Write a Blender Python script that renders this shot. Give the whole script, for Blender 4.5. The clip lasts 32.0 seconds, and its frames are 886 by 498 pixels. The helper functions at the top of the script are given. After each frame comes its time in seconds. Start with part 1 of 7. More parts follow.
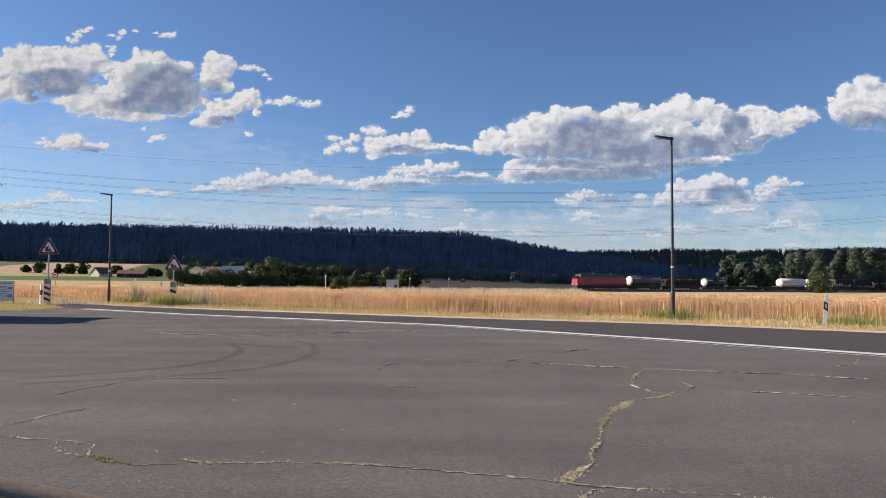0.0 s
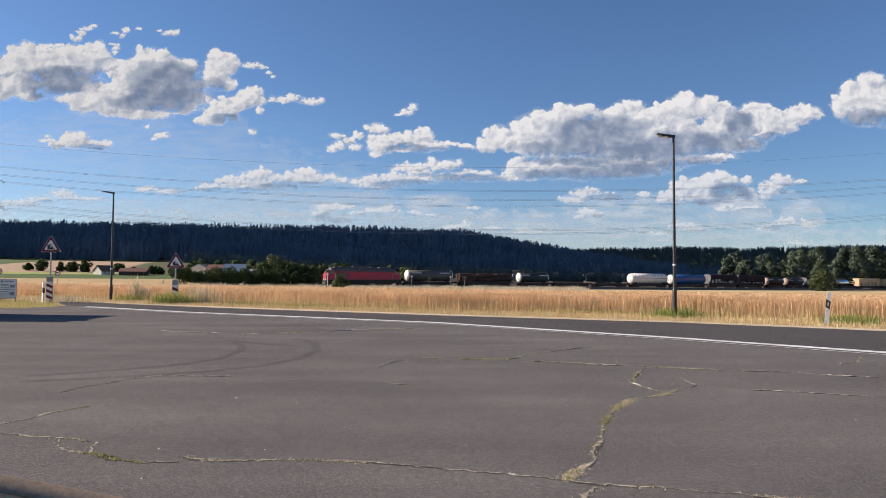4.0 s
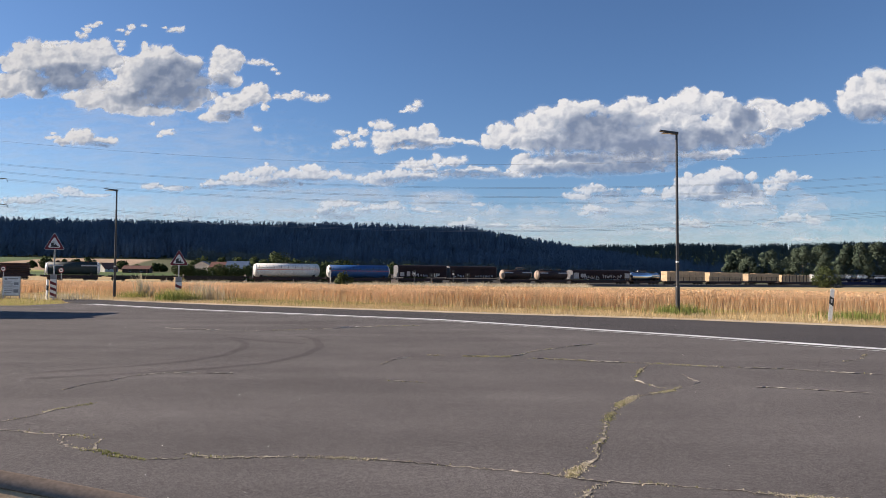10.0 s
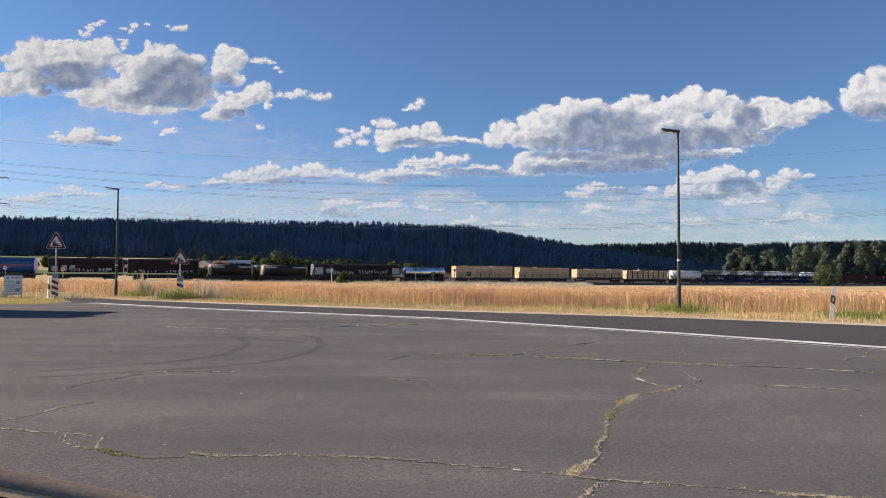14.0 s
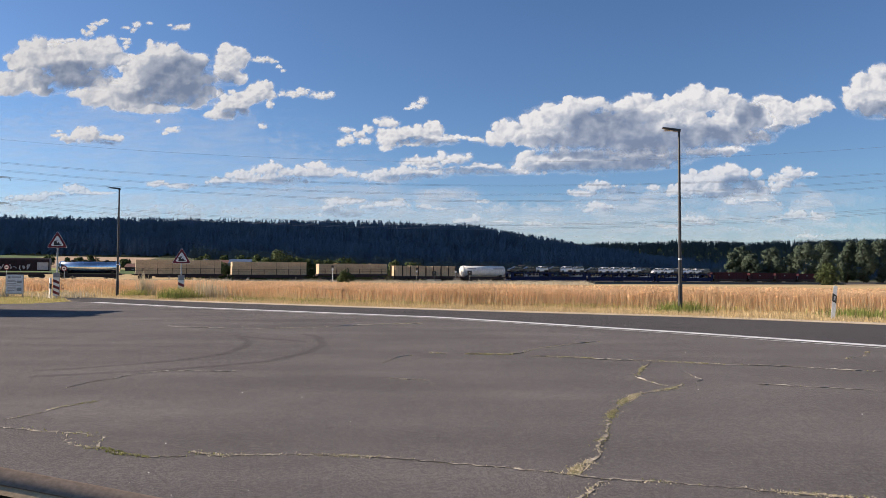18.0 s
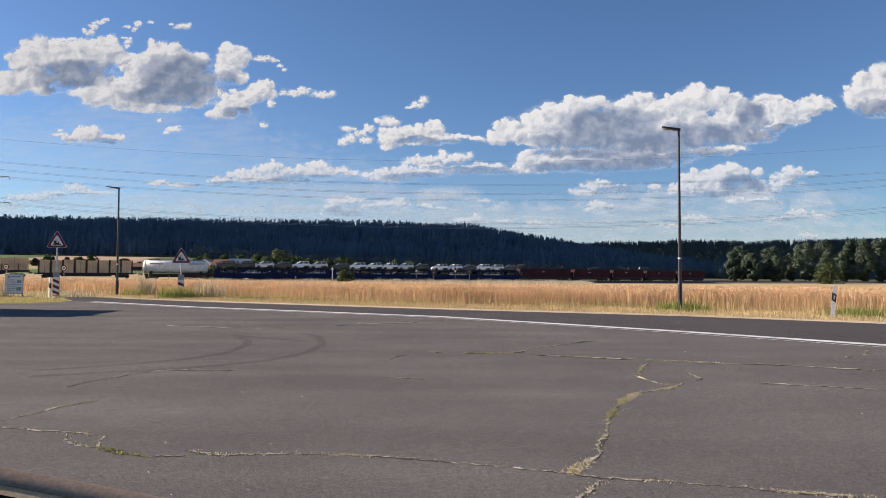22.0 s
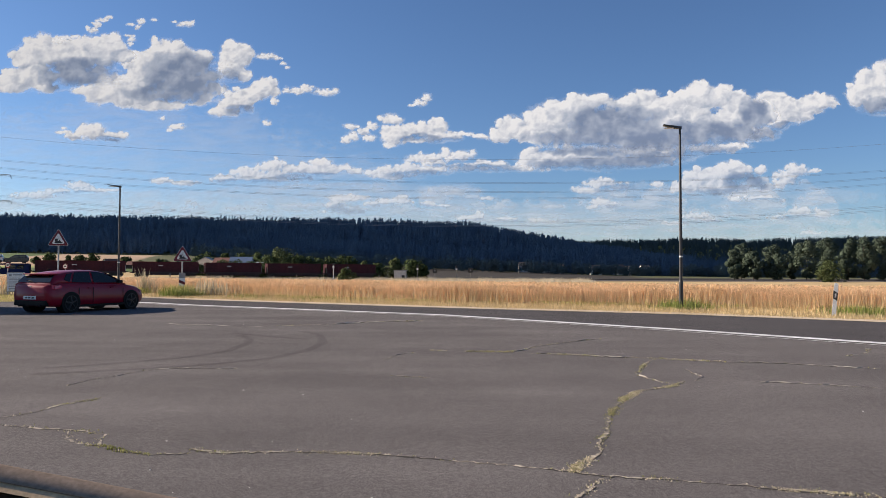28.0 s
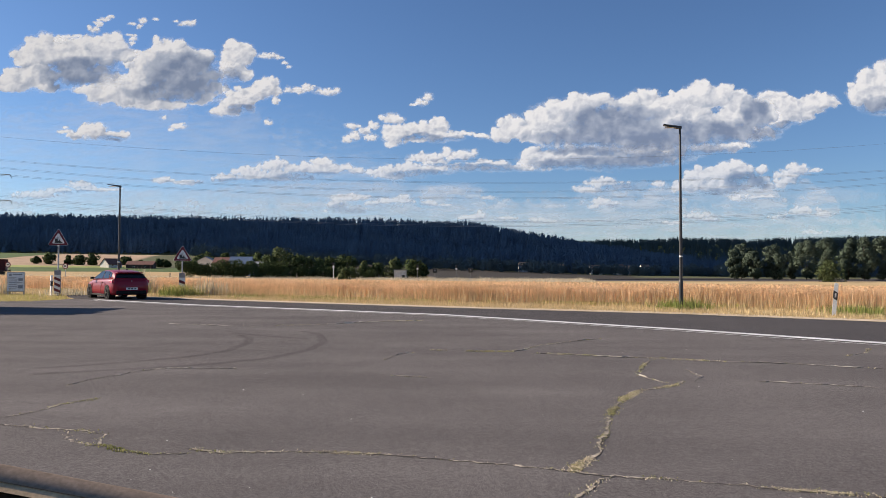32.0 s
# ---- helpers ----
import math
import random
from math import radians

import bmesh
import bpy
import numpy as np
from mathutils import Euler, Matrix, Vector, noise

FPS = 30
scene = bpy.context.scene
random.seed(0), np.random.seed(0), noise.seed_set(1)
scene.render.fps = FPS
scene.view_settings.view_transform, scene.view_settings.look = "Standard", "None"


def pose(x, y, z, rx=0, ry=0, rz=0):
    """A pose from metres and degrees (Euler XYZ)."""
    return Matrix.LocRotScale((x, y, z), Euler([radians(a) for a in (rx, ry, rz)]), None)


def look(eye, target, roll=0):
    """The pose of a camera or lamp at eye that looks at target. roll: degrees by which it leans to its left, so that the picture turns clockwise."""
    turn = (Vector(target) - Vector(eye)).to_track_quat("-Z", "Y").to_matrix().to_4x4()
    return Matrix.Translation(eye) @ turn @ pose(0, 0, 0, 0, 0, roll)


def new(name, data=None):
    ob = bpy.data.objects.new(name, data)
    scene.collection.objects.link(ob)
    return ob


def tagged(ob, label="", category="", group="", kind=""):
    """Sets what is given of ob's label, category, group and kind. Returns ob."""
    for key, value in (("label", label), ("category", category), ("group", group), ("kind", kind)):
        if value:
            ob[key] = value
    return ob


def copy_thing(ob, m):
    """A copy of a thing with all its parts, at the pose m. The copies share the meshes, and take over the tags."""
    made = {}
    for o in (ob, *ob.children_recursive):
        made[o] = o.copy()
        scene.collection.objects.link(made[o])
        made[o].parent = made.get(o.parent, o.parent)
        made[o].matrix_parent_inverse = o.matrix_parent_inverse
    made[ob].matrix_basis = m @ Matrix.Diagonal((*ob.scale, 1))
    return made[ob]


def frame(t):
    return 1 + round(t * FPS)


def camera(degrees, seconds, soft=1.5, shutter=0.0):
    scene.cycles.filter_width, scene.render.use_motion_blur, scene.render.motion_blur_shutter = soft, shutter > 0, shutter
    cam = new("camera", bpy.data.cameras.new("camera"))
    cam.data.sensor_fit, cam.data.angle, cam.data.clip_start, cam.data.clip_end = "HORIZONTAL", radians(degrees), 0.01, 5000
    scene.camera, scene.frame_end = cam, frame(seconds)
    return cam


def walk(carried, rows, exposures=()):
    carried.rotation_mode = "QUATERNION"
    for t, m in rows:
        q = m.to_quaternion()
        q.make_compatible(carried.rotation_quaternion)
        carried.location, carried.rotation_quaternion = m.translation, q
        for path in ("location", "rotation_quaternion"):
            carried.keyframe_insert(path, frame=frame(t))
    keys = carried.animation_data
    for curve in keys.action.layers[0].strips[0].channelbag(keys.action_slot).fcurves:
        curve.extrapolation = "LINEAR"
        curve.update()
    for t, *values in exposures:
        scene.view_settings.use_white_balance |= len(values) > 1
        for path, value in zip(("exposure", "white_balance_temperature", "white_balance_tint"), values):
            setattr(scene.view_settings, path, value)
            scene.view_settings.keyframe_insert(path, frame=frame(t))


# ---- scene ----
# camera: held by hand at a car's window, it only sways a little
cam = camera(65.0, 32.0, 0.85)
EYE = (0.0, 0.0, 1.4)
SWAY = [
    (0, 92.589, -0.622, 0.369), (0.5, 92.562, -0.621, 0.370), (1, 92.535, -0.613, 0.372), (1.5, 92.509, -0.601, 0.373),
    (2, 92.483, -0.586, 0.374), (2.5, 92.460, -0.565, 0.374), (3, 92.445, -0.540, 0.374), (3.5, 92.439, -0.514, 0.373),
    (5.5, 92.327, -0.393, 0.367), (6, 92.305, -0.379, 0.364), (6.5, 92.288, -0.366, 0.361), (7, 92.268, -0.359, 0.358),
    (7.5, 92.243, -0.352, 0.354), (8, 92.216, -0.344, 0.349), (8.5, 92.196, -0.334, 0.345), (9, 92.187, -0.317, 0.340),
    (9.5, 92.184, -0.291, 0.335), (10, 92.184, -0.259, 0.330), (10.5, 92.184, -0.224, 0.326), (11, 92.182, -0.192, 0.321),
]
SWAY += [
    (11.5, 92.175, -0.168, 0.317), (12, 92.157, -0.157, 0.313), (12.5, 92.134, -0.155, 0.308), (13, 92.115, -0.155, 0.303),
    (13.5, 92.098, -0.156, 0.298), (14, 92.072, -0.157, 0.293), (14.5, 92.044, -0.156, 0.288), (16.5, 91.990, -0.110, 0.265),
    (17, 91.995, -0.099, 0.260), (17.5, 91.999, -0.087, 0.254), (18, 91.997, -0.076, 0.248), (18.5, 91.988, -0.072, 0.242),
    (19, 91.973, -0.074, 0.237), (19.5, 91.959, -0.081, 0.232), (20, 91.951, -0.088, 0.227), (20.5, 91.948, -0.094, 0.223),
    (21, 91.946, -0.096, 0.219), (21.5, 91.944, -0.096, 0.215), (22, 91.941, -0.096, 0.212), (22.5, 91.934, -0.096, 0.210),
]
SWAY += [
    (23, 91.924, -0.094, 0.208), (23.5, 91.906, -0.092, 0.206), (24, 91.883, -0.090, 0.205), (24.5, 91.862, -0.086, 0.205),
    (25, 91.844, -0.082, 0.205), (25.5, 91.828, -0.076, 0.205), (27.5, 91.809, -0.031, 0.210), (28, 91.794, -0.014, 0.212),
    (28.5, 91.776, 0.001, 0.214), (29, 91.760, 0.012, 0.215), (29.5, 91.750, 0.014, 0.217), (30, 91.751, 0.007, 0.218),
    (30.5, 91.757, -0.003, 0.219), (31, 91.763, -0.012, 0.218), (31.5, 91.768, -0.016, 0.218), (32, 91.774, -0.011, 0.216),
]
walk(cam, [(t, pose(*EYE, rx, 0, rz) @ pose(0, 0, 0, 0, 0, roll)) for t, rx, rz, roll in SWAY], [(0, 0.9, 6350, 14), (32, 0.9, 6350, 14)])

# evening light: a low sun from the west, almost square to the view
SUN_EL, SUN_AZ = 25.0, -78.0          # degrees; azimuth clockwise from the view
world = bpy.data.worlds.new("evening_sky")
scene.world = world
world.use_nodes = True
wn, wl = world.node_tree.nodes, world.node_tree.links
sky = wn.new("ShaderNodeTexSky")
sky.sky_type = "NISHITA"
sky.sun_disc = False
sky.sun_elevation, sky.sun_rotation = radians(SUN_EL), radians(SUN_AZ)
sky.altitude, sky.air_density, sky.dust_density, sky.ozone_density = 1000, 1.1, 0.5, 5.0
tone = wn.new("ShaderNodeVectorMath")
tone.operation = "MULTIPLY"
tone.inputs[1].default_value = (0.90, 0.95, 1.00)      # clear, dry evening air
wl.new(sky.outputs[0], tone.inputs[0])
wl.new(tone.outputs[0], wn["Background"].inputs[0])
wn["Background"].inputs[1].default_value = 0.060
sun = new("sun", bpy.data.lights.new("sun", "SUN"))
sun.data.energy, sun.data.angle, sun.data.color = 4.6, radians(0.53), (1.0, 0.86, 0.68)
sun.matrix_world = look((math.sin(radians(SUN_AZ)) * math.cos(radians(SUN_EL)) * 50,
                         math.cos(radians(SUN_AZ)) * math.cos(radians(SUN_EL)) * 50,
                         math.sin(radians(SUN_EL)) * 50), (0, 0, 0))


# ---- materials ----
def material(name, a, b=None, scale=3.0, rough=0.6, metal=0.0, bump=0.0, bump_scale=None, grain=None, detail=6.0,
             speckle=0.18, per_object=0.0, per_island=0.0, coat=0.0, sheen=0.0, spec=0.5, through_light=0.0):
    """Two tones mixed by noise at one scale, finer grain, relief, and a slight difference from piece to piece."""
    m = bpy.data.materials.new(name)
    m.use_nodes = True
    n, l = m.node_tree.nodes, m.node_tree.links
    p = n["Principled BSDF"]
    b = b or tuple(c * 0.75 for c in a)
    co = n.new("ShaderNodeTexCoord")
    t1 = n.new("ShaderNodeTexNoise")
    t1.inputs["Scale"].default_value, t1.inputs["Detail"].default_value, t1.inputs["Roughness"].default_value = scale, detail, 0.6
    l.new(co.outputs["Object"], t1.inputs["Vector"])
    ramp = n.new("ShaderNodeValToRGB")
    ramp.color_ramp.elements[0].position, ramp.color_ramp.elements[1].position = 0.35, 0.68
    ramp.color_ramp.elements[0].color, ramp.color_ramp.elements[1].color = (*a, 1), (*b, 1)
    l.new(t1.outputs[0], ramp.inputs[0])
    colour = ramp.outputs[0]
    t2 = n.new("ShaderNodeTexNoise")
    t2.inputs["Scale"].default_value, t2.inputs["Detail"].default_value = grain or scale * 9, 4.0
    l.new(co.outputs["Object"], t2.inputs["Vector"])
    hsv = n.new("ShaderNodeHueSaturation")
    mr = n.new("ShaderNodeMapRange")
    mr.inputs[1].default_value, mr.inputs[2].default_value, mr.inputs[3].default_value, mr.inputs[4].default_value = 0.3, 0.7, 1 - speckle, 1 + speckle
    l.new(t2.outputs[0], mr.inputs[0])
    value = mr.outputs[0]
    for amount, source in ((per_object, "o"), (per_island, "i")):
        if amount:
            if source == "o":
                rnd = n.new("ShaderNodeObjectInfo").outputs["Random"]
            else:
                rnd = n.new("ShaderNodeNewGeometry").outputs["Random Per Island"]
            r2 = n.new("ShaderNodeMapRange")
            r2.inputs[3].default_value, r2.inputs[4].default_value = 1 - amount, 1 + amount
            l.new(rnd, r2.inputs[0])
            mul = n.new("ShaderNodeMath")
            mul.operation = "MULTIPLY"
            l.new(value, mul.inputs[0])
            l.new(r2.outputs[0], mul.inputs[1])
            value = mul.outputs[0]
    l.new(value, hsv.inputs["Value"])
    l.new(colour, hsv.inputs["Color"])
    l.new(hsv.outputs[0], p.inputs["Base Color"])
    p.inputs["Roughness"].default_value, p.inputs["Metallic"].default_value = rough, metal
    p.inputs["Coat Weight"].default_value = coat
    p.inputs["Specular IOR Level"].default_value = spec
    if bump:
        t3 = n.new("ShaderNodeTexNoise")
        t3.inputs["Scale"].default_value, t3.inputs["Detail"].default_value = bump_scale or scale * 6, 5.0
        l.new(co.outputs["Object"], t3.inputs["Vector"])
        bp = n.new("ShaderNodeBump")
        bp.inputs["Strength"].default_value, bp.inputs["Distance"].default_value = bump, 0.02
        l.new(t3.outputs[0], bp.inputs["Height"])
        l.new(bp.outputs[0], p.inputs["Normal"])
    if through_light:
        tr = n.new("ShaderNodeBsdfTranslucent")
        l.new(hsv.outputs[0], tr.inputs[0])
        mix = n.new("ShaderNodeMixShader")
        mix.inputs[0].default_value = through_light
        l.new(p.outputs[0], mix.inputs[1])
        l.new(tr.outputs[0], mix.inputs[2])
        l.new(mix.outputs[0], n["Material Output"].inputs[0])
    return m


M = {}


def asphalt(name, dark, pale, stones, worn):
    """Rolled asphalt: single stones in dark binder, with paler worn patches drawn out along one way."""
    m = material(name, dark, pale, 0.35, 1.0, detail=10, spec=0.04, speckle=0.08, grain=22)
    n, l = m.node_tree.nodes, m.node_tree.links
    p = n["Principled BSDF"]
    base = p.inputs["Base Color"].links[0].from_socket
    co = n.new("ShaderNodeTexCoord")
    v = n.new("ShaderNodeTexVoronoi")
    v.inputs["Scale"].default_value = stones
    l.new(co.outputs["Object"], v.inputs["Vector"])
    bw = n.new("ShaderNodeRGBToBW")
    l.new(v.outputs["Color"], bw.inputs[0])
    r = n.new("ShaderNodeMapRange")
    r.inputs[1].default_value, r.inputs[2].default_value, r.inputs[3].default_value, r.inputs[4].default_value = 0.2, 0.8, 0.58, 1.42
    l.new(bw.outputs[0], r.inputs[0])
    v2 = n.new("ShaderNodeTexVoronoi")
    v2.inputs["Scale"].default_value = stones * 0.28
    l.new(co.outputs["Object"], v2.inputs["Vector"])
    bw2 = n.new("ShaderNodeRGBToBW")
    l.new(v2.outputs["Color"], bw2.inputs[0])
    r2 = n.new("ShaderNodeMapRange")
    r2.inputs[1].default_value, r2.inputs[2].default_value, r2.inputs[3].default_value, r2.inputs[4].default_value = 0.2, 0.8, 0.91, 1.10
    l.new(bw2.outputs[0], r2.inputs[0])
    mp = n.new("ShaderNodeMapping")
    mp.inputs["Scale"].default_value = (0.25, 1.6, 1)
    l.new(co.outputs["Object"], mp.inputs[0])
    w = n.new("ShaderNodeTexNoise")
    w.inputs["Scale"].default_value, w.inputs["Detail"].default_value = 0.6, 8
    l.new(mp.outputs[0], w.inputs["Vector"])
    r3 = n.new("ShaderNodeMapRange")
    r3.inputs[1].default_value, r3.inputs[2].default_value, r3.inputs[3].default_value, r3.inputs[4].default_value = 0.35, 0.7, 1 - worn, 1 + worn
    l.new(w.outputs[0], r3.inputs[0])
    last = base
    for k in (r, r2, r3):
        mul = n.new("ShaderNodeVectorMath")
        mul.operation = "SCALE"
        l.new(last, mul.inputs[0])
        l.new(k.outputs[0], mul.inputs["Scale"])
        last = mul.outputs[0]
    l.new(last, p.inputs["Base Color"])
    bp = n.new("ShaderNodeBump")
    bp.inputs["Strength"].default_value, bp.inputs["Distance"].default_value = 0.6, 0.003
    l.new(v.outputs["Distance"], bp.inputs["Height"])
    l.new(bp.outputs[0], p.inputs["Normal"])
    return m


M["asphalt"] = asphalt("asphalt", (0.121, 0.111, 0.108), (0.156, 0.143, 0.138), 170, 0.10)
M["road"] = asphalt("road_asphalt", (0.078, 0.073, 0.074), (0.092, 0.086, 0.086), 90, 0.06)
M["line"] = material("road_paint", (0.82, 0.82, 0.80), (0.50, 0.49, 0.47), 1.6, 0.6, grain=30, detail=10)
M["steel"] = material("galvanised_steel", (0.42, 0.43, 0.44), (0.30, 0.31, 0.32), 4, 0.45, 0.8)
M["dark_pole"] = material("dark_lacquered_steel", (0.035, 0.035, 0.04), (0.06, 0.058, 0.056), 3, 0.45, 0.3)
M["white"] = material("white_paint", (0.80, 0.80, 0.78), (0.68, 0.68, 0.66), 4, 0.5)
M["black"] = material("black_paint", (0.02, 0.02, 0.02), (0.035, 0.035, 0.035), 5, 0.5)
M["red"] = material("red_sign_film", (0.145, 0.006, 0.020), (0.11, 0.005, 0.016), 4, 0.4)
M["rubber"] = material("tyre_rubber", (0.012, 0.012, 0.012), (0.02, 0.02, 0.02), 20, 0.9, spec=0.15)
M["under"] = material("grimy_running_gear", (0.035, 0.028, 0.024), (0.06, 0.045, 0.035), 2, 0.8, 0.2)
M["steel_wheel"] = material("worn_wheel_steel", (0.12, 0.10, 0.09), (0.06, 0.05, 0.045), 5, 0.5, 0.7)
M["glass"] = material("dark_glass", (0.02, 0.025, 0.03), (0.03, 0.035, 0.04), 2, 0.06, spec=0.8)


# ---- helpers ----
def finish(bm, name, mat, smooth=False):
    me = bpy.data.meshes.new(name)
    bmesh.ops.recalc_face_normals(bm, faces=bm.faces)
    bm.to_mesh(me)
    bm.free()
    mats = mat if isinstance(mat, (list, tuple)) else [mat]
    for k in mats:
        me.materials.append(k)
    if smooth:
        for p in me.polygons:
            p.use_smooth = True
    return me


def part(name, bm, mat, parent=None, label="", smooth=False, m=None):
    ob = new(name, finish(bm, name, mat, smooth) if isinstance(bm, bmesh.types.BMesh) else bm)
    if parent is not None:
        ob.parent = parent
    if m is not None:
        ob.matrix_basis = m
    return tagged(ob, label)


def raw(name, verts, faces, mat, smooth=False):
    me = bpy.data.meshes.new(name)
    me.from_pydata([tuple(v) for v in verts], [], faces)
    me.materials.append(mat)
    if smooth:
        me.polygons.foreach_set("use_smooth", [True] * len(me.polygons))
    me.update()
    return me


def fast(name, verts, quads, mat, smooth=False):
    """A mesh from arrays of points and of four-cornered faces."""
    me = bpy.data.meshes.new(name)
    v, q = np.asarray(verts, dtype=np.float32), np.asarray(quads, dtype=np.int32)
    k = q.shape[1]
    me.vertices.add(len(v))
    me.vertices.foreach_set("co", v.ravel())
    me.loops.add(q.size)
    me.loops.foreach_set("vertex_index", q.ravel())
    me.polygons.add(len(q))
    me.polygons.foreach_set("loop_start", np.arange(0, q.size, k, dtype=np.int32))
    if smooth:
        me.polygons.foreach_set("use_smooth", np.ones(len(q), dtype=bool))
    me.materials.append(mat)
    me.update(calc_edges=True)
    return me


def box(bm, x0, x1, y0, y1, z0, z1, bevel=0.0):
    r = bmesh.ops.create_cube(bm, size=1)
    vs = r["verts"]
    bmesh.ops.scale(bm, vec=(x1 - x0, y1 - y0, z1 - z0), verts=vs)
    bmesh.ops.translate(bm, vec=((x0 + x1) / 2, (y0 + y1) / 2, (z0 + z1) / 2), verts=vs)
    if bevel:
        es = list({e for v in vs for e in v.link_edges})
        bmesh.ops.bevel(bm, geom=es, offset=bevel, segments=2, affect="EDGES", profile=0.6)
    return bm


def rod(bm, a, b, r0, r1=None, sides=10):
    a, b = Vector(a), Vector(b)
    d = b - a
    m = Matrix.Translation((a + b) / 2) @ d.to_track_quat("Z", "Y").to_matrix().to_4x4()
    bmesh.ops.create_cone(bm, cap_ends=True, segments=sides, radius1=r0, radius2=r0 if r1 is None else r1, depth=d.length, matrix=m)
    return bm


def lathe(bm, profile, sides=24, axis="X"):
    """Turns (along, radius) pairs round an axis."""
    rings = []
    for s, r in profile:
        ring = []
        for k in range(sides):
            a = 2 * math.pi * k / sides
            c = (s, r * math.cos(a), r * math.sin(a)) if axis == "X" else ((r * math.cos(a), s, r * math.sin(a)) if axis == "Y" else (r * math.cos(a), r * math.sin(a), s))
            ring.append(bm.verts.new(c))
        rings.append(ring)
    for p, q in zip(rings, rings[1:]):
        for k in range(sides):
            bm.faces.new((p[k], p[(k + 1) % sides], q[(k + 1) % sides], q[k]))
    bm.faces.new(rings[0])
    bm.faces.new(rings[-1])
    return bm


def hull(bm, sections, closed_ends=True):
    """Skins sections of equal point count."""
    rings = [[bm.verts.new(p) for p in s] for s in sections]
    k = len(rings[0])
    for p, q in zip(rings, rings[1:]):
        for i in range(k):
            bm.faces.new((p[i], p[(i + 1) % k], q[(i + 1) % k], q[i]))
    if closed_ends:
        bm.faces.new(rings[0])
        bm.faces.new(rings[-1])
    return bm


def thing(name, label, category, m=None, group=""):
    ob = new(name)
    if m is not None:
        ob.matrix_basis = m
    return tagged(ob, label, category, group)


def smooth(t):
    t = np.clip(t, 0, 1)
    return t * t * (3 - 2 * t)


PERM = np.random.RandomState(7).permutation(512)
GRAD = np.random.RandomState(8).uniform(0, 2 * math.pi, 512)


def wave(x, y):
    """Gradient noise on arrays, about -0.7 to 0.7."""
    xi, yi = np.floor(x).astype(int), np.floor(y).astype(int)
    xf, yf = x - xi, y - yi
    u, v = xf * xf * xf * (xf * (xf * 6 - 15) + 10), yf * yf * yf * (yf * (yf * 6 - 15) + 10)

    def g(i, j):
        a = GRAD[PERM[(PERM[(xi + i) % 512] + yi + j) % 512]]
        return np.cos(a) * (xf - i) + np.sin(a) * (yf - j)
    return (g(0, 0) * (1 - u) + g(1, 0) * u) * (1 - v) + (g(0, 1) * (1 - u) + g(1, 1) * u) * v


def fbm(x, y, octaves=5, billow=False):
    s, a, f = 0, 1.0, 1.0
    for k in range(octaves):
        w = wave(x * f + 31.7 * k, y * f + 17.3 * k)
        s = s + a * ((0.45 - 2 * np.abs(w)) if billow else w)
        a, f = a * 0.5, f * 2.03
    return s


# ---- the lie of the land ----
def track_y(x):
    return 180 + 0.51 * x + 0.00041 * x * x


def track_z(x):
    return -0.60 - 0.0066 * np.clip(x, -130, 260)


def ground_z(x, y):
    x, y = np.asarray(x, dtype=float), np.asarray(y, dtype=float)
    d = 0.475 * x + 0.88 * y - 24.5
    yt = track_y(np.clip(x, -640, 450))
    zt = track_z(x)
    low = -1.05 * smooth((d - 3) / 85) + (zt + 0.4) * smooth((d - 60) / 80) * 0.9
    e = (y - yt) * 0.89
    bank = zt - 0.55
    z = low + (bank - low) * smooth((e + 16) / 11)
    u = x / np.maximum(y, 60)
    amp = np.interp(u, [-0.9, -0.6, -0.35, -0.1, 0.1, 0.3, 0.7], [16, 15.5, 14, 8.5, 4, 0.0, -1.0])
    z = z + amp * smooth((e - 70) / 430) ** 1.5
    hill = np.interp(u, [-1.2, -0.637, -0.3, -0.15, -0.07, 0.013, 0.06, 0.135, 0.24, 0.33, 0.45], [46, 48, 47.5, 49.5, 51, 51, 49, 37, 21, 8, 0])
    z = z + hill * smooth((y - 640) / 420)
    ridge = np.interp(u, [0.0, 0.12, 0.24, 0.34, 0.5, 0.64, 1.0], [0, 13, 39, 60, 68, 75, 81])
    z = z + ridge * smooth((y - 1150) / 450)
    z = z * smooth((d - 2) / 14 + 0.0) * (y > 0)
    z = z + 0.5 * wave(x / 90, y / 90) * smooth((y - 260) / 200)
    return z - 0.03


def spaced(lo, hi, near, n, power=2.6):
    t = np.linspace(-1, 1, n)
    s = np.sign(t) * np.abs(t) ** power
    return np.where(s < 0, near + (near - lo) * s, near + (hi - near) * s)
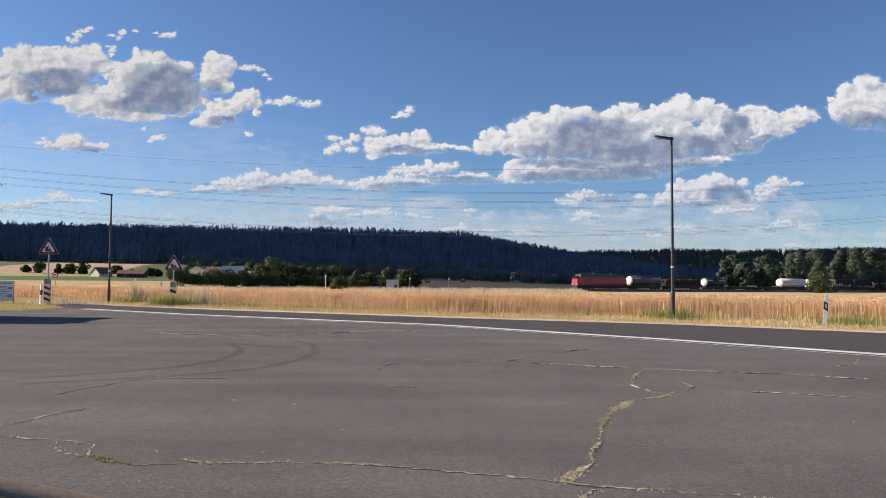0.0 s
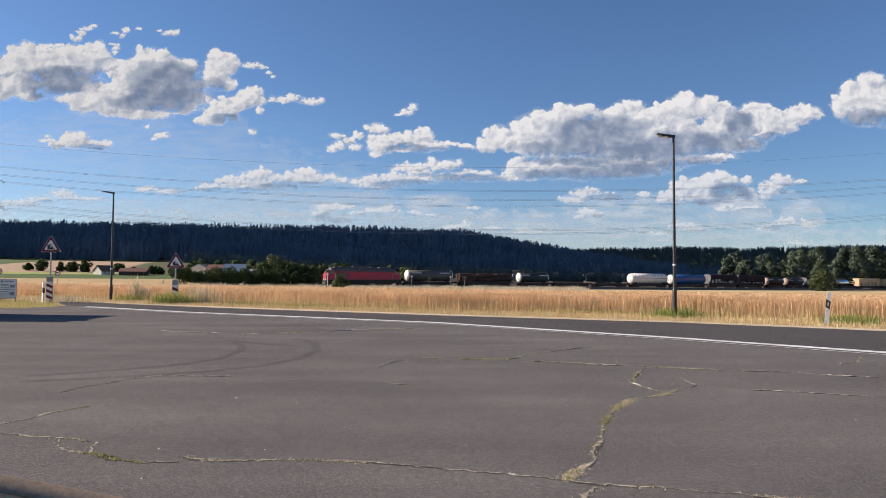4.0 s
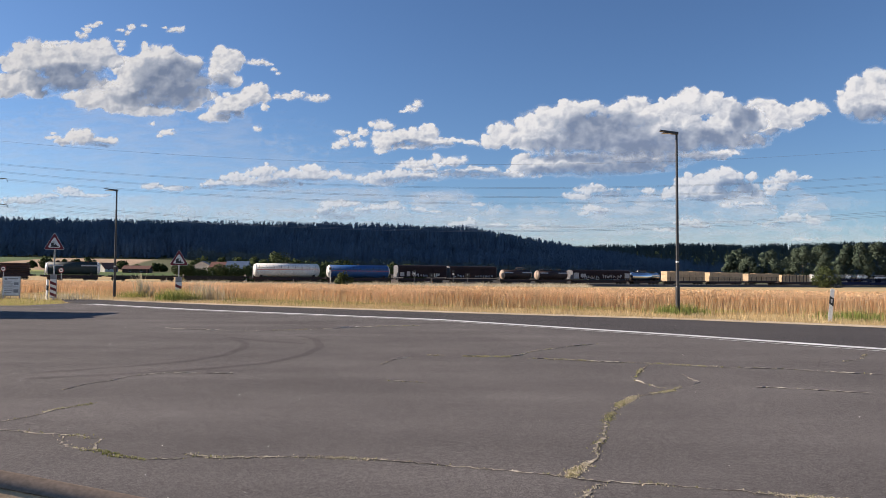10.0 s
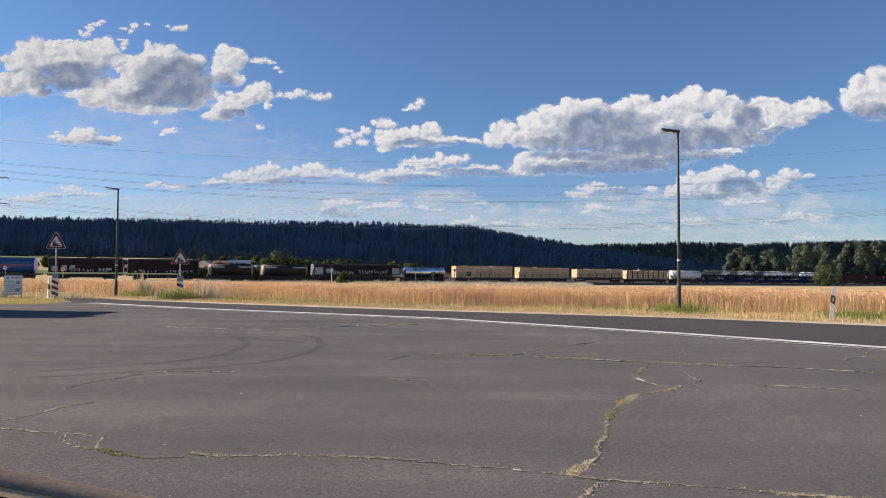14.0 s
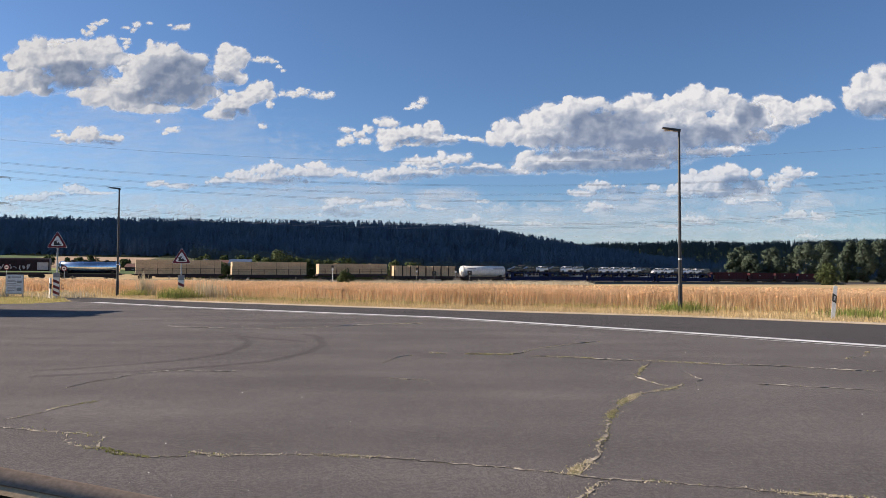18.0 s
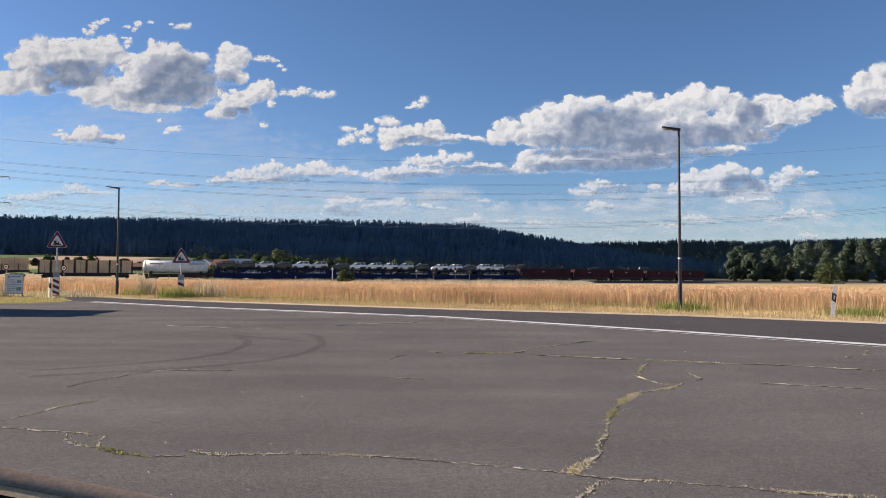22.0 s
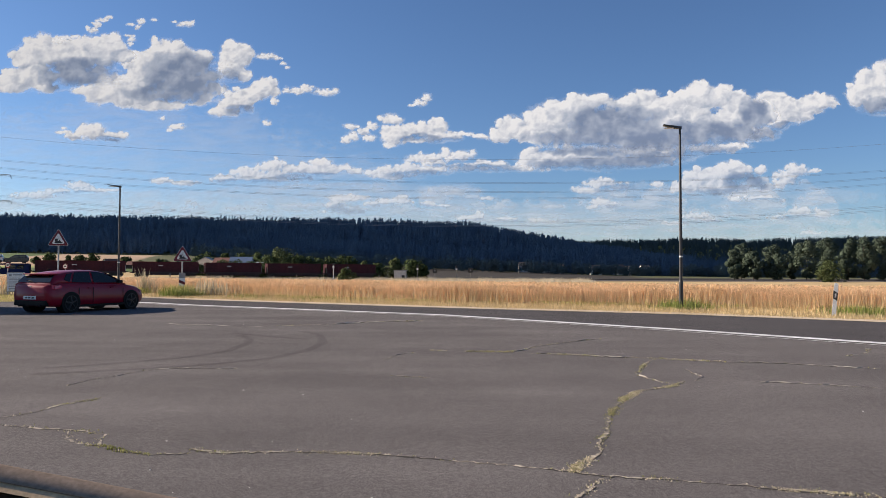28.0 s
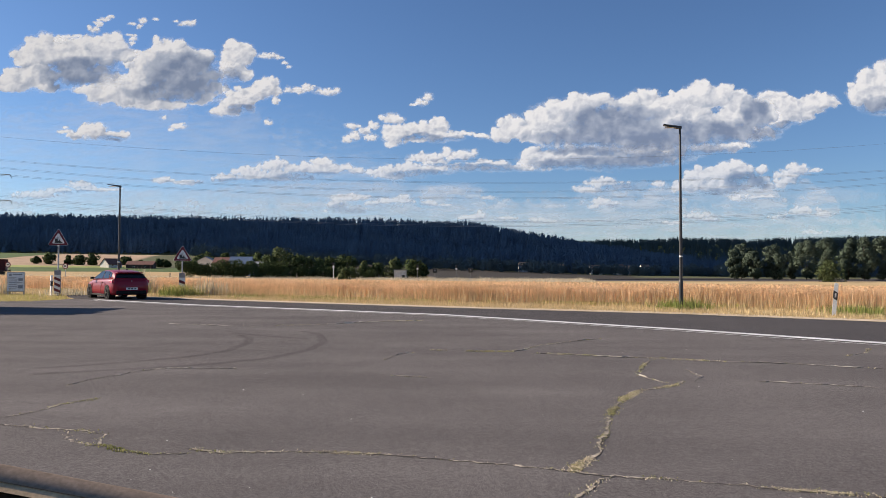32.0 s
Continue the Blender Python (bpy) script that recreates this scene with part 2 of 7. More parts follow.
# ---- ground ----
def ground_material():
    """Fields of several crops, by their place on the land."""
    m = bpy.data.materials.new("fields")
    m.use_nodes = True
    n, l = m.node_tree.nodes, m.node_tree.links
    p = n["Principled BSDF"]
    p.inputs["Roughness"].default_value = 0.95
    p.inputs["Specular IOR Level"].default_value = 0.1
    at = n.new("ShaderNodeAttribute")
    at.attribute_name = "crop"
    co = n.new("ShaderNodeTexCoord")
    ns = n.new("ShaderNodeTexNoise")
    ns.inputs["Scale"].default_value, ns.inputs["Detail"].default_value = 0.12, 9
    l.new(co.outputs["Object"], ns.inputs["Vector"])
    n2 = n.new("ShaderNodeTexNoise")
    n2.inputs["Scale"].default_value, n2.inputs["Detail"].default_value = 2.5, 6
    l.new(co.outputs["Object"], n2.inputs["Vector"])
    add = n.new("ShaderNodeMath")
    add.operation = "ADD"
    l.new(ns.outputs[0], add.inputs[0])
    l.new(n2.outputs[0], add.inputs[1])
    mr = n.new("ShaderNodeMapRange")
    mr.inputs[1].default_value, mr.inputs[2].default_value, mr.inputs[3].default_value, mr.inputs[4].default_value = 0.7, 1.3, 0.75, 1.25
    l.new(add.outputs[0], mr.inputs[0])
    h = n.new("ShaderNodeHueSaturation")
    l.new(at.outputs["Color"], h.inputs["Color"])
    l.new(mr.outputs[0], h.inputs["Value"])
    l.new(h.outputs[0], p.inputs["Base Color"])
    bp = n.new("ShaderNodeBump")
    bp.inputs["Strength"].default_value, bp.inputs["Distance"].default_value = 0.6, 0.1
    l.new(n2.outputs[0], bp.inputs["Height"])
    l.new(bp.outputs[0], p.inputs["Normal"])
    return m


CROPS = {"dry_grass": (0.36, 0.27, 0.13), "grass": (0.13, 0.16, 0.05), "wheat": (0.50, 0.34, 0.15), "stubble": (0.46, 0.33, 0.17),
         "pale": (0.52, 0.38, 0.20), "green": (0.092, 0.132, 0.048), "soil": (0.056, 0.050, 0.042), "wood": (0.03, 0.045, 0.018), "tan": (0.42, 0.30, 0.20), "meadow": (0.30, 0.32, 0.11), "dull": (0.11, 0.115, 0.06)}


def crop_at(x, y):
    d = 0.475 * x + 0.88 * y - 24.5
    u = x / np.maximum(y, 1)
    e = (y - track_y(np.clip(x, -640, 450))) * 0.89
    c = np.empty((len(x), 3))
    c[:] = CROPS["dry_grass"]

    def put(mask, crop):
        c[mask] = CROPS[crop]
    put((d > 2.5) & (e < -4), "wheat")
    put((e > -60) & (e < -7) & (u > -0.05), "pale")
    put((e > -7) & (e < 7), "dry_grass")
    put(e > 7, "stubble")
    west = u < -0.28
    put((e > 7) & west, "pale")
    put((e > 60) & west, "stubble")
    put((e > 165) & west, "green")
    put((e > 228) & west, "meadow")
    put((e > 252) & west, "tan")
    put((e > 225) & (e < 300 + (u + 0.45) * 3250) & (u > -0.45) & west, "dull")
    put((e > 330 + (u + 0.637) * 1100) & (u < -0.55), "green")
    put((e > 10) & (u >= -0.28), "dull")
    put((e > 26) & (u >= -0.28), "soil")
    put((e > 90) & (u > 0.28), "dull")
    put((y > 600 + 80 * np.clip(-u * 6 - 1.2, 0, 1)), "wood")
    put((y > 1100) | ((y > 540) & (u > 0.2)), "wood")
    return c


xs = np.unique(np.concatenate([spaced(-2600, 2600, 0, 170), np.linspace(-60, 60, 61), np.linspace(-330, -90, 90)]))
ys = np.unique(np.concatenate([spaced(-900, 3200, 30, 200), np.linspace(20, 70, 31), np.linspace(100, 330, 90), np.linspace(330, 700, 60)]))
gx, gy = np.meshgrid(xs, ys)
gz = ground_z(gx, gy)
nv = len(xs)
idx = np.arange(gx.size).reshape(gx.shape)
quads = np.stack([idx[:-1, :-1], idx[:-1, 1:], idx[1:, 1:], idx[1:, :-1]], axis=-1).reshape(-1, 4)
gm = fast("ground", np.stack([gx.ravel(), gy.ravel(), gz.ravel()], axis=1), quads, ground_material(), True)
col = gm.color_attributes.new("crop", "FLOAT_COLOR", "POINT")
cc = np.ones((gx.size, 4), dtype=np.float32)
cc[:, :3] = crop_at(gx.ravel(), gy.ravel())
col.data.foreach_set("color", cc.ravel())
tagged(new("ground", gm), "farmland of ripe grain, stubble and meadow rising to wooded hills", "ground", kind="structure")


def sheet(name, outline, z, mat, thick=0.05):
    bm = bmesh.new()
    top = [bm.verts.new((x, y, z)) for x, y in outline]
    low = [bm.verts.new((x, y, z - thick)) for x, y in outline]
    bm.faces.new(top)
    k = len(top)
    for i in range(k):
        bm.faces.new((top[i], low[i], low[(i + 1) % k], top[(i + 1) % k]))
    return finish(bm, name, mat)


# the edge line and the far edge of the road, from far right to far left
LINE = [(60, -44), (20.0, 2.4), (8.7, 13.7), (5.7, 16.8), (0.0, 22.0), (-4.9, 24.8), (-9.6, 27.4), (-15.9, 31.9)]
EDGE = [(70, -28), (24.0, 10.6), (12.4, 19.5), (7.75, 22.8), (0.0, 26.3), (-5.5, 29.2), (-11.3, 32.4), (-16.2, 35.6), (-19.3, 38.4)]
lot = [(60, -60), (60, -44), *LINE[1:], (-17.4, 33.1), (-17.6, 31.6), (-18.3, 30.4), (-20.5, 29.6), (-32, 28.6), (-60, 28.0), (-60, -60)]
tagged(new("pavement", sheet("pavement", lot, 0.0, M["asphalt"])), "grey worn asphalt forecourt with weedy cracks", "pavement", kind="structure")
road_near = [(x - 0.02, y - 0.02) for x, y in LINE] + [(-17.7, 33.5), (-19.0, 35.4), (-20.3, 37.6)]
tagged(new("road", sheet("road", EDGE[::-1] + [(p[0], p[1]) for p in road_near], 0.006, M["road"])), "dark grey asphalt country road", "road", kind="structure")


def ribbon(bm, pts, width, z):
    p = [Vector((x, y, 0)) for x, y in pts]
    rows = []
    for i, c in enumerate(p):
        t = (p[min(i + 1, len(p) - 1)] - p[max(i - 1, 0)]).normalized()
        nrm = Vector((-t.y, t.x, 0)) * width / 2
        rows.append((bm.verts.new((c.x - nrm.x, c.y - nrm.y, z)), bm.verts.new((c.x + nrm.x, c.y + nrm.y, z))))
    for a, b in zip(rows, rows[1:]):
        bm.faces.new((a[0], a[1], b[1], b[0]))
    return bm


tagged(part("road_marking", ribbon(bmesh.new(), LINE, 0.36, 0.011), M["line"]), "worn white edge line painted on the asphalt", "road marking", kind="structure")

M["sand"] = material("sandy_road_edge", (0.62, 0.50, 0.35), (0.44, 0.35, 0.23), 1.2, 0.95, grain=12)
tagged(part("road_edge", ribbon(bmesh.new(), [(x + 0.30, y + 0.42) for x, y in EDGE], 1.0, 0.012), M["sand"]), "pale sandy rim of the road", "road edge", kind="structure")
inner = [(x - 0.30, y - 0.33) for x, y in LINE]
tagged(part("road_joint", ribbon(bmesh.new(), inner, 0.06, 0.009), M["line"]), "narrow pale joint strip beside the edge line", "road marking", kind="structure")

# ---- railway ----
M["ballast"] = material("ballast", (0.20, 0.17, 0.14), (0.12, 0.10, 0.09), 2.0, 0.95, bump=1.0, bump_scale=8)
tx = np.linspace(-640, 440, 200)
prof = [(-3.4, -0.75), (-1.9, -0.22), (1.9, -0.22), (3.4, -0.75)]


def along(x):
    """Point and unit direction (towards the right) of the track at x."""
    s = 0.51 + 0.00082 * x
    k = math.hypot(1, s)
    return Vector((x, track_y(x), float(track_z(x)))), Vector((1 / k, s / k, 0))


bm = bmesh.new()
hull(bm, [[tuple(along(x)[0] + Vector((-along(x)[1].y, along(x)[1].x, 0)) * o + Vector((0, 0, h))) for o, h in prof] for x in tx])
tagged(part("track_bed", bm, M["ballast"]), "grey-brown ballast bank of the railway line", "track bed", kind="structure")
for side in (-0.75, 0.75):
    bm = bmesh.new()
    hull(bm, [[tuple(along(x)[0] + Vector((-along(x)[1].y, along(x)[1].x, 0)) * (side + o) + Vector((0, 0, h))) for o, h in ((-0.04, -0.22), (-0.04, 0), (0.04, 0), (0.04, -0.22))] for x in tx])
    tagged(part("rail", bm, M["steel_wheel"]), "rusty steel rail on the ballast", "rail", kind="structure")
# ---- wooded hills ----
# distance haze is put into the needle colours as blue
M["conifer"] = material("hazed_conifer_needles", (0.084, 0.124, 0.180), (0.108, 0.148, 0.195), 0.02, 0.95, per_island=0.06, grain=0.05, speckle=0.25, spec=0.0)
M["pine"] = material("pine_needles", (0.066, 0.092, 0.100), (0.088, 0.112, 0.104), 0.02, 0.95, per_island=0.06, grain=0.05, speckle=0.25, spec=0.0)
M["leaf"] = material("foliage", (0.090, 0.112, 0.044), (0.062, 0.086, 0.034), 0.25, 0.8, per_island=0.4, grain=3.0, spec=0.2, through_light=0.25)
M["leaf_dark"] = material("dark_foliage", (0.070, 0.095, 0.034), (0.045, 0.068, 0.026), 0.25, 0.85, per_island=0.4, grain=3.0, spec=0.15, through_light=0.15)
M["leaf_far"] = material("poplar_foliage", (0.094, 0.120, 0.084), (0.066, 0.090, 0.066), 0.25, 0.9, per_island=0.22, grain=3.0, spec=0.1, through_light=0.12)
# blue of distance haze is put into this foliage colour
M["leaf_hazed"] = material("hazed_foliage", (0.074, 0.108, 0.128), (0.092, 0.126, 0.132), 0.05, 0.9, per_island=0.10, grain=1.0, spec=0.1, through_light=0.1)
M["bark"] = material("bark", (0.10, 0.075, 0.055), (0.06, 0.045, 0.035), 3, 0.9, bump=0.5)


def conifers(name, n, seed, u0, u1, y0, y1, h0, h1, label, keep=None, mat="conifer"):
    """A wood of tapering, ragged trees, denser by rows of depth."""
    r = np.random.RandomState(seed)
    u, y = r.uniform(u0, u1, n), r.uniform(y0, y1, n)
    x = u * y
    if keep is not None:
        k = keep(u, y)
        x, y, u = x[k], y[k], u[k]
    n = len(x)
    z = ground_z(x, y)
    h = r.uniform(h0, h1, n) * (1 + 0.25 * wave(x / 60, y / 60))
    rad = h * r.uniform(0.15, 0.24, n)
    # each crown is a taper of flat sprays, wide below and ragged at the tip
    k = 44
    t = (np.arange(k)[None] + r.random_sample((n, k))) / k
    a = r.uniform(0, 6.283, (n, k))
    reach = rad[:, None] * (1.08 - t) ** 0.75 * r.uniform(0.35, 1.05, (n, k))
    c = np.stack([x[:, None] + np.cos(a) * reach, y[:, None] + np.sin(a) * reach, z[:, None] + h[:, None] * (0.06 + 0.92 * t)], -1)
    s = (1.15 - 0.8 * t) * rad[:, None] * r.uniform(0.34, 0.58, (n, k)) * np.where(y < 730, 0.7, 1.0)[:, None]
    side = np.stack([-np.sin(a), np.cos(a), 0.25 * r.normal(size=(n, k))], -1) * s[..., None]
    out = np.stack([np.cos(a) * 0.5, np.sin(a) * 0.5, -0.9 + 0.3 * r.normal(size=(n, k))], -1) * s[..., None] * 1.2
    v = np.stack([c - side - out * 0.45, c + side - out * 0.6, c + out], axis=2).reshape(-1, 3)
    q = np.arange(n * k * 3).reshape(-1, 3)
    # normals leaned off the sun to keep the wood shaded, crown roundness slight
    nrm = np.stack([np.cos(a) * 0.24 + 0.30, np.sin(a) * 0.24 - 0.70, 0.30 + 0.05 * r.normal(size=(n, k))], -1)
    nrm = (nrm / np.linalg.norm(nrm, axis=2)[..., None]).reshape(-1, 3)
    v3 = v.reshape(-1, 3, 3)
    flip = (np.cross(v3[:, 1] - v3[:, 0], v3[:, 2] - v3[:, 0]) * v3[:, 0]).sum(1) > 0
    q[flip] = q[flip][:, ::-1]
    me = fast(name, v, q, M[mat])
    me.normals_split_custom_set_from_vertices(np.repeat(nrm, 3, axis=0))
    tagged(new(name, me), label, "forest", kind="stuff")


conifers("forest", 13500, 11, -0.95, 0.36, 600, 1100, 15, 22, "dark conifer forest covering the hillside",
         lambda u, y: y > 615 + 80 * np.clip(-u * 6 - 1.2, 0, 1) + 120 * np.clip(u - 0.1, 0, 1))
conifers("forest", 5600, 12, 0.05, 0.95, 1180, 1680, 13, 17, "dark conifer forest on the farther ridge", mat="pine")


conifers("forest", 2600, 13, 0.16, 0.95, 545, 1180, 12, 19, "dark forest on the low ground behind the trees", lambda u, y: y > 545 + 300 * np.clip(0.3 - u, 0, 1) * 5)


def leaves(r, centres, radii, n, size):
    """n small leaf sprays spread through clumps; points and faces."""
    c = r.randint(0, len(centres), n)
    d = r.normal(size=(n, 3))
    d /= np.linalg.norm(d, axis=1)[:, None]
    rad = radii[c][:, None] * (r.uniform(0.35, 1.0, n)[:, None] ** 0.5)
    p = centres[c] + d * rad
    nrm = d * 0.6 + r.normal(size=(n, 3)) * 0.6 + np.array([0, 0, 0.3])
    nrm /= np.linalg.norm(nrm, axis=1)[:, None]
    t = np.cross(nrm, r.normal(size=(n, 3)))
    t /= np.linalg.norm(t, axis=1)[:, None]
    b = np.cross(nrm, t)
    s = size * r.uniform(0.6, 1.4, n)[:, None]
    v = np.stack([p - t * s, p - b * s * 0.55, p + t * s, p + b * s * 0.55 + nrm * s * 0.15], axis=1).reshape(-1, 3)
    return v, np.arange(n * 4).reshape(-1, 4)


def rounded(me, nrm):
    """Gives leaf sprays the shading normals passed in, one for each spray."""
    nrm = nrm / np.linalg.norm(nrm, axis=1)[:, None]
    me.normals_split_custom_set_from_vertices(np.repeat(nrm, 4, axis=0))
    return me


def turned_to(v, q, nrm):
    """Winds the four-cornered sprays so that they face along nrm."""
    c = v.reshape(-1, 4, 3)
    flip = (np.cross(c[:, 2] - c[:, 0], c[:, 3] - c[:, 1]) * nrm).sum(1) < 0
    q = q.copy()
    q[flip] = q[flip][:, ::-1]
    return q


def tree(name, x, y, crest, w, seed, label, category="tree", trunk=0.22, n=2600, mat="leaf", leaf=0.28, clumps=26, low=0.15, sink=0.0):
    """A tapered trunk with limbs and a crown of leaf sprays gathered in uneven clumps."""
    r = np.random.RandomState(seed)
    base = Vector((x, y, float(ground_z(x, y)) - sink))
    h = crest - base.z
    top = thing(name, label, category, Matrix.Translation(base))
    bm = bmesh.new()
    rod(bm, (0, 0, -0.3), (0, 0, h * 0.45), trunk, trunk * 0.6, 8)
    rod(bm, (0, 0, h * 0.44), (r.uniform(-.3, .3), r.uniform(-.3, .3), h * 0.85), trunk * 0.6, trunk * 0.15, 7)
    cen, rad = [], []
    for k in range(clumps):
        t = low + (0.93 - low) * (k + r.uniform(0.2, 0.8)) / clumps
        a = r.uniform(0, 6.28)
        swell = math.sin(math.pi * min(1, (t - low) / (1.02 - low)) ** 0.75) ** 0.6
        off = w / 2 * swell * r.uniform(0.25, 0.85)
        c = (off * math.cos(a), off * math.sin(a), h * t)
        cen.append(c)
        rad.append(w * r.uniform(0.13, 0.25) * (0.6 + 0.5 * swell))
        if k % 3 == 0 and trunk > 0.08:
            rod(bm, (0, 0, h * max(0.15, t - 0.22)), c, trunk * 0.3, trunk * 0.08, 5)
    part("trunk", bm, M["bark"], top)
    v, q = leaves(r, np.array(cen), np.array(rad), n, leaf)
    v[:, 2] = np.maximum(v[:, 2], 0.02)
    out = v.reshape(-1, 4, 3).mean(1) - np.array([0, 0, h * 0.45])
    out = out / np.array([w / 2, w / 2, h * 0.5])
    near = v.reshape(-1, 4, 3).mean(1)[:, None] - np.array(cen)[None]
    k = (np.linalg.norm(near, axis=2) / np.array(rad)[None]).argmin(1)
    nrm = out + 1.1 * near[np.arange(len(k)), k] / np.array(rad)[k][:, None] + 0.25 * r.normal(size=out.shape)
    q = turned_to(v, q, nrm)
    part("crown", rounded(fast("crown", v, q, M[mat]), nrm), None, top)
    return top
# ---- clouds: flat sheets three kilometres off, placed to fit the camera's view, drifting ----
CLOUDS = []
CLOUDS.append(([(-1765, 929, 110, 73), (-1668, 934, 122, 61), (-1794, 831, 122, 61), (-1863, 795, 78, 32), (-1716, 790, 73, 22), (-1594, 905, 146, 88), (-1460, 943, 98, 63), (-1436, 1001, 44, 37), (-1387, 931, 54, 34), (-1558, 840, 176, 59), (-1753, 966, 66, 39)], [(-1546, 854, 183, 63), (-1631, 815, 98, 39)]))
CLOUDS.append(([(-1217, 931, 98, 73), (-1314, 899, 78, 49), (-1119, 932, 68, 49), (-1034, 922, 44, 44), (-1156, 846, 215, 110), (-1351, 760, 195, 66), (-1521, 779, 88, 27), (-1107, 778, 146, 78), (-1229, 714, 141, 27), (-1399, 797, 122, 59)], [(-1119, 842, 166, 93), (-1180, 768, 176, 41), (-1029, 842, 78, 83)]))
CLOUDS.append(([(-900, 933, 73, 61), (-912, 872, 54, 61), (-948, 876, 34, 44), (-863, 847, 41, 32), (-924, 969, 37, 24), (-851, 945, 37, 37), (-946, 786, 20, 22)], [(-926, 828, 54, 44)]))
CLOUDS.append(([(-778, 787, 68, 49), (-839, 762, 85, 44), (-900, 725, 73, 49), (-973, 689, 39, 27), (-766, 819, 37, 24), (-912, 689, 49, 29), (-729, 731, 22, 20)], [(-875, 696, 59, 20)]))
CLOUDS.append(([(-766, 933, 49, 20), (-717, 921, 22, 10), (-692, 899, 17, 10), (-673, 882, 15, 7)], []))
CLOUDS.append(([(-680, 782, 20, 22), (-631, 780, 49, 20), (-583, 788, 34, 20), (-510, 773, 54, 20), (-468, 781, 22, 17), (-595, 800, 20, 15)], []))
CLOUDS.append(([(-1521, 1042, 24, 20), (-1502, 1067, 20, 22), (-1477, 1091, 32, 15), (-1453, 1103, 20, 10), (-1546, 1052, 12, 15)], []))
CLOUDS.append(([(-1326, 1060, 15, 17), (-1312, 1082, 22, 15), (-1358, 1070, 20, 7)], []))
CLOUDS.append(([(-1258, 1092, 17, 7)], []))
CLOUDS.append(([(-1119, 1073, 44, 17), (-1095, 1073, 24, 15), (-1168, 1083, 15, 7)], []))
CLOUDS.append(([(-1643, 1010, 32, 17), (-1672, 995, 27, 12), (-1594, 1015, 29, 10)], []))
CLOUDS.append(([(-1370, 1021, 22, 7), (-1351, 1004, 20, 15), (-1356, 982, 10, 15)], []))
CLOUDS.append(([(-758, 638, 20, 17)], []))
CLOUDS.append(([(-1217, 661, 15, 10)], []))
CLOUDS.append(([(-1151, 620, 41, 17), (-1185, 607, 15, 10)], []))
CLOUDS.append(([(-1509, 591, 78, 37), (-1534, 613, 54, 22), (-1448, 582, 73, 22), (-1387, 577, 32, 24), (-1594, 581, 37, 22), (-1643, 596, 39, 10), (-1638, 615, 10, 7), (-1424, 560, 61, 12)], [(-1436, 567, 63, 12)]))
CLOUDS.append(([(-95, 729, 34, 22), (-66, 753, 27, 24), (-127, 719, 22, 7)], []))
CLOUDS.append(([(-400, 625, 39, 17), (-419, 564, 24, 17), (-388, 581, 34, 29), (-339, 606, 29, 24), (-302, 625, 29, 22), (-315, 574, 34, 22)], []))
CLOUDS.append(([(-217, 655, 54, 29), (-205, 582, 63, 44), (-229, 545, 34, 20), (-156, 602, 73, 39), (-83, 612, 61, 34), (-22, 626, 44, 34), (-34, 583, 85, 32), (-5, 617, 37, 41), (39, 580, 63, 20), (100, 595, 49, 12), (161, 586, 41, 15), (-107, 565, 98, 15)], [(-95, 577, 83, 15), (68, 563, 117, 17)]))
CLOUDS.append(([(295, 620, 54, 54), (246, 584, 49, 39), (356, 596, 49, 54), (417, 645, 68, 78), (490, 682, 73, 73), (563, 712, 73, 59), (673, 741, 61, 37), (624, 719, 61, 37), (478, 621, 73, 49), (527, 585, 195, 59), (734, 647, 171, 107), (783, 586, 232, 63), (807, 744, 44, 22), (892, 757, 61, 39), (929, 696, 73, 63), (1002, 733, 85, 44), (1112, 753, 93, 63), (1209, 758, 78, 54), (1063, 684, 98, 49), (1258, 722, 49, 44), (1307, 754, 27, 39), (917, 591, 244, 88), (1148, 617, 232, 88), (1331, 673, 110, 85)], [(746, 630, 200, 88), (673, 571, 244, 44), (892, 576, 268, 59), (1148, 597, 268, 59), (1356, 666, 63, 98)]))
CLOUDS.append(([(1368, 600, 102, 37), (1416, 730, 61, 49), (1441, 723, 61, 66), (1465, 654, 61, 41), (1526, 698, 73, 61), (1599, 723, 73, 49), (1665, 740, 49, 39), (1502, 740, 37, 24)], [(1502, 623, 83, 24), (1368, 598, 88, 29), (1385, 674, 34, 63)]))
CLOUDS.append(([(1855, 773, 93, 93), (1794, 773, 44, 61), (1911, 790, 102, 102), (2002, 786, 110, 110), (1892, 717, 78, 39)], [(1921, 707, 110, 44)]))
CLOUDS.append(([(527, 499, 171, 41), (429, 475, 110, 49), (649, 488, 244, 59), (892, 518, 232, 63), (819, 476, 219, 34), (1160, 534, 146, 24), (1258, 544, 98, 17)], [(795, 464, 317, 34), (965, 533, 244, 54), (649, 527, 219, 24), (527, 463, 146, 20), (1136, 529, 122, 20)]))
CLOUDS.append(([(88, 498, 61, 29), (51, 498, 34, 24), (-34, 473, 73, 24), (185, 474, 37, 15), (246, 462, 49, 24), (307, 445, 122, 20), (112, 449, 219, 24)], [(112, 442, 207, 20)]))
CLOUDS.append(([(-1217, 388, 54, 17), (-1107, 378, 73, 15), (-936, 396, 73, 24), (-839, 421, 73, 29), (-753, 446, 68, 29), (-717, 463, 44, 24), (-644, 441, 59, 22), (-522, 459, 63, 29), (-546, 434, 146, 34), (-449, 442, 98, 22), (-375, 430, 49, 17), (-741, 404, 195, 32)], [(-534, 405, 183, 20), (-863, 379, 219, 15)]))
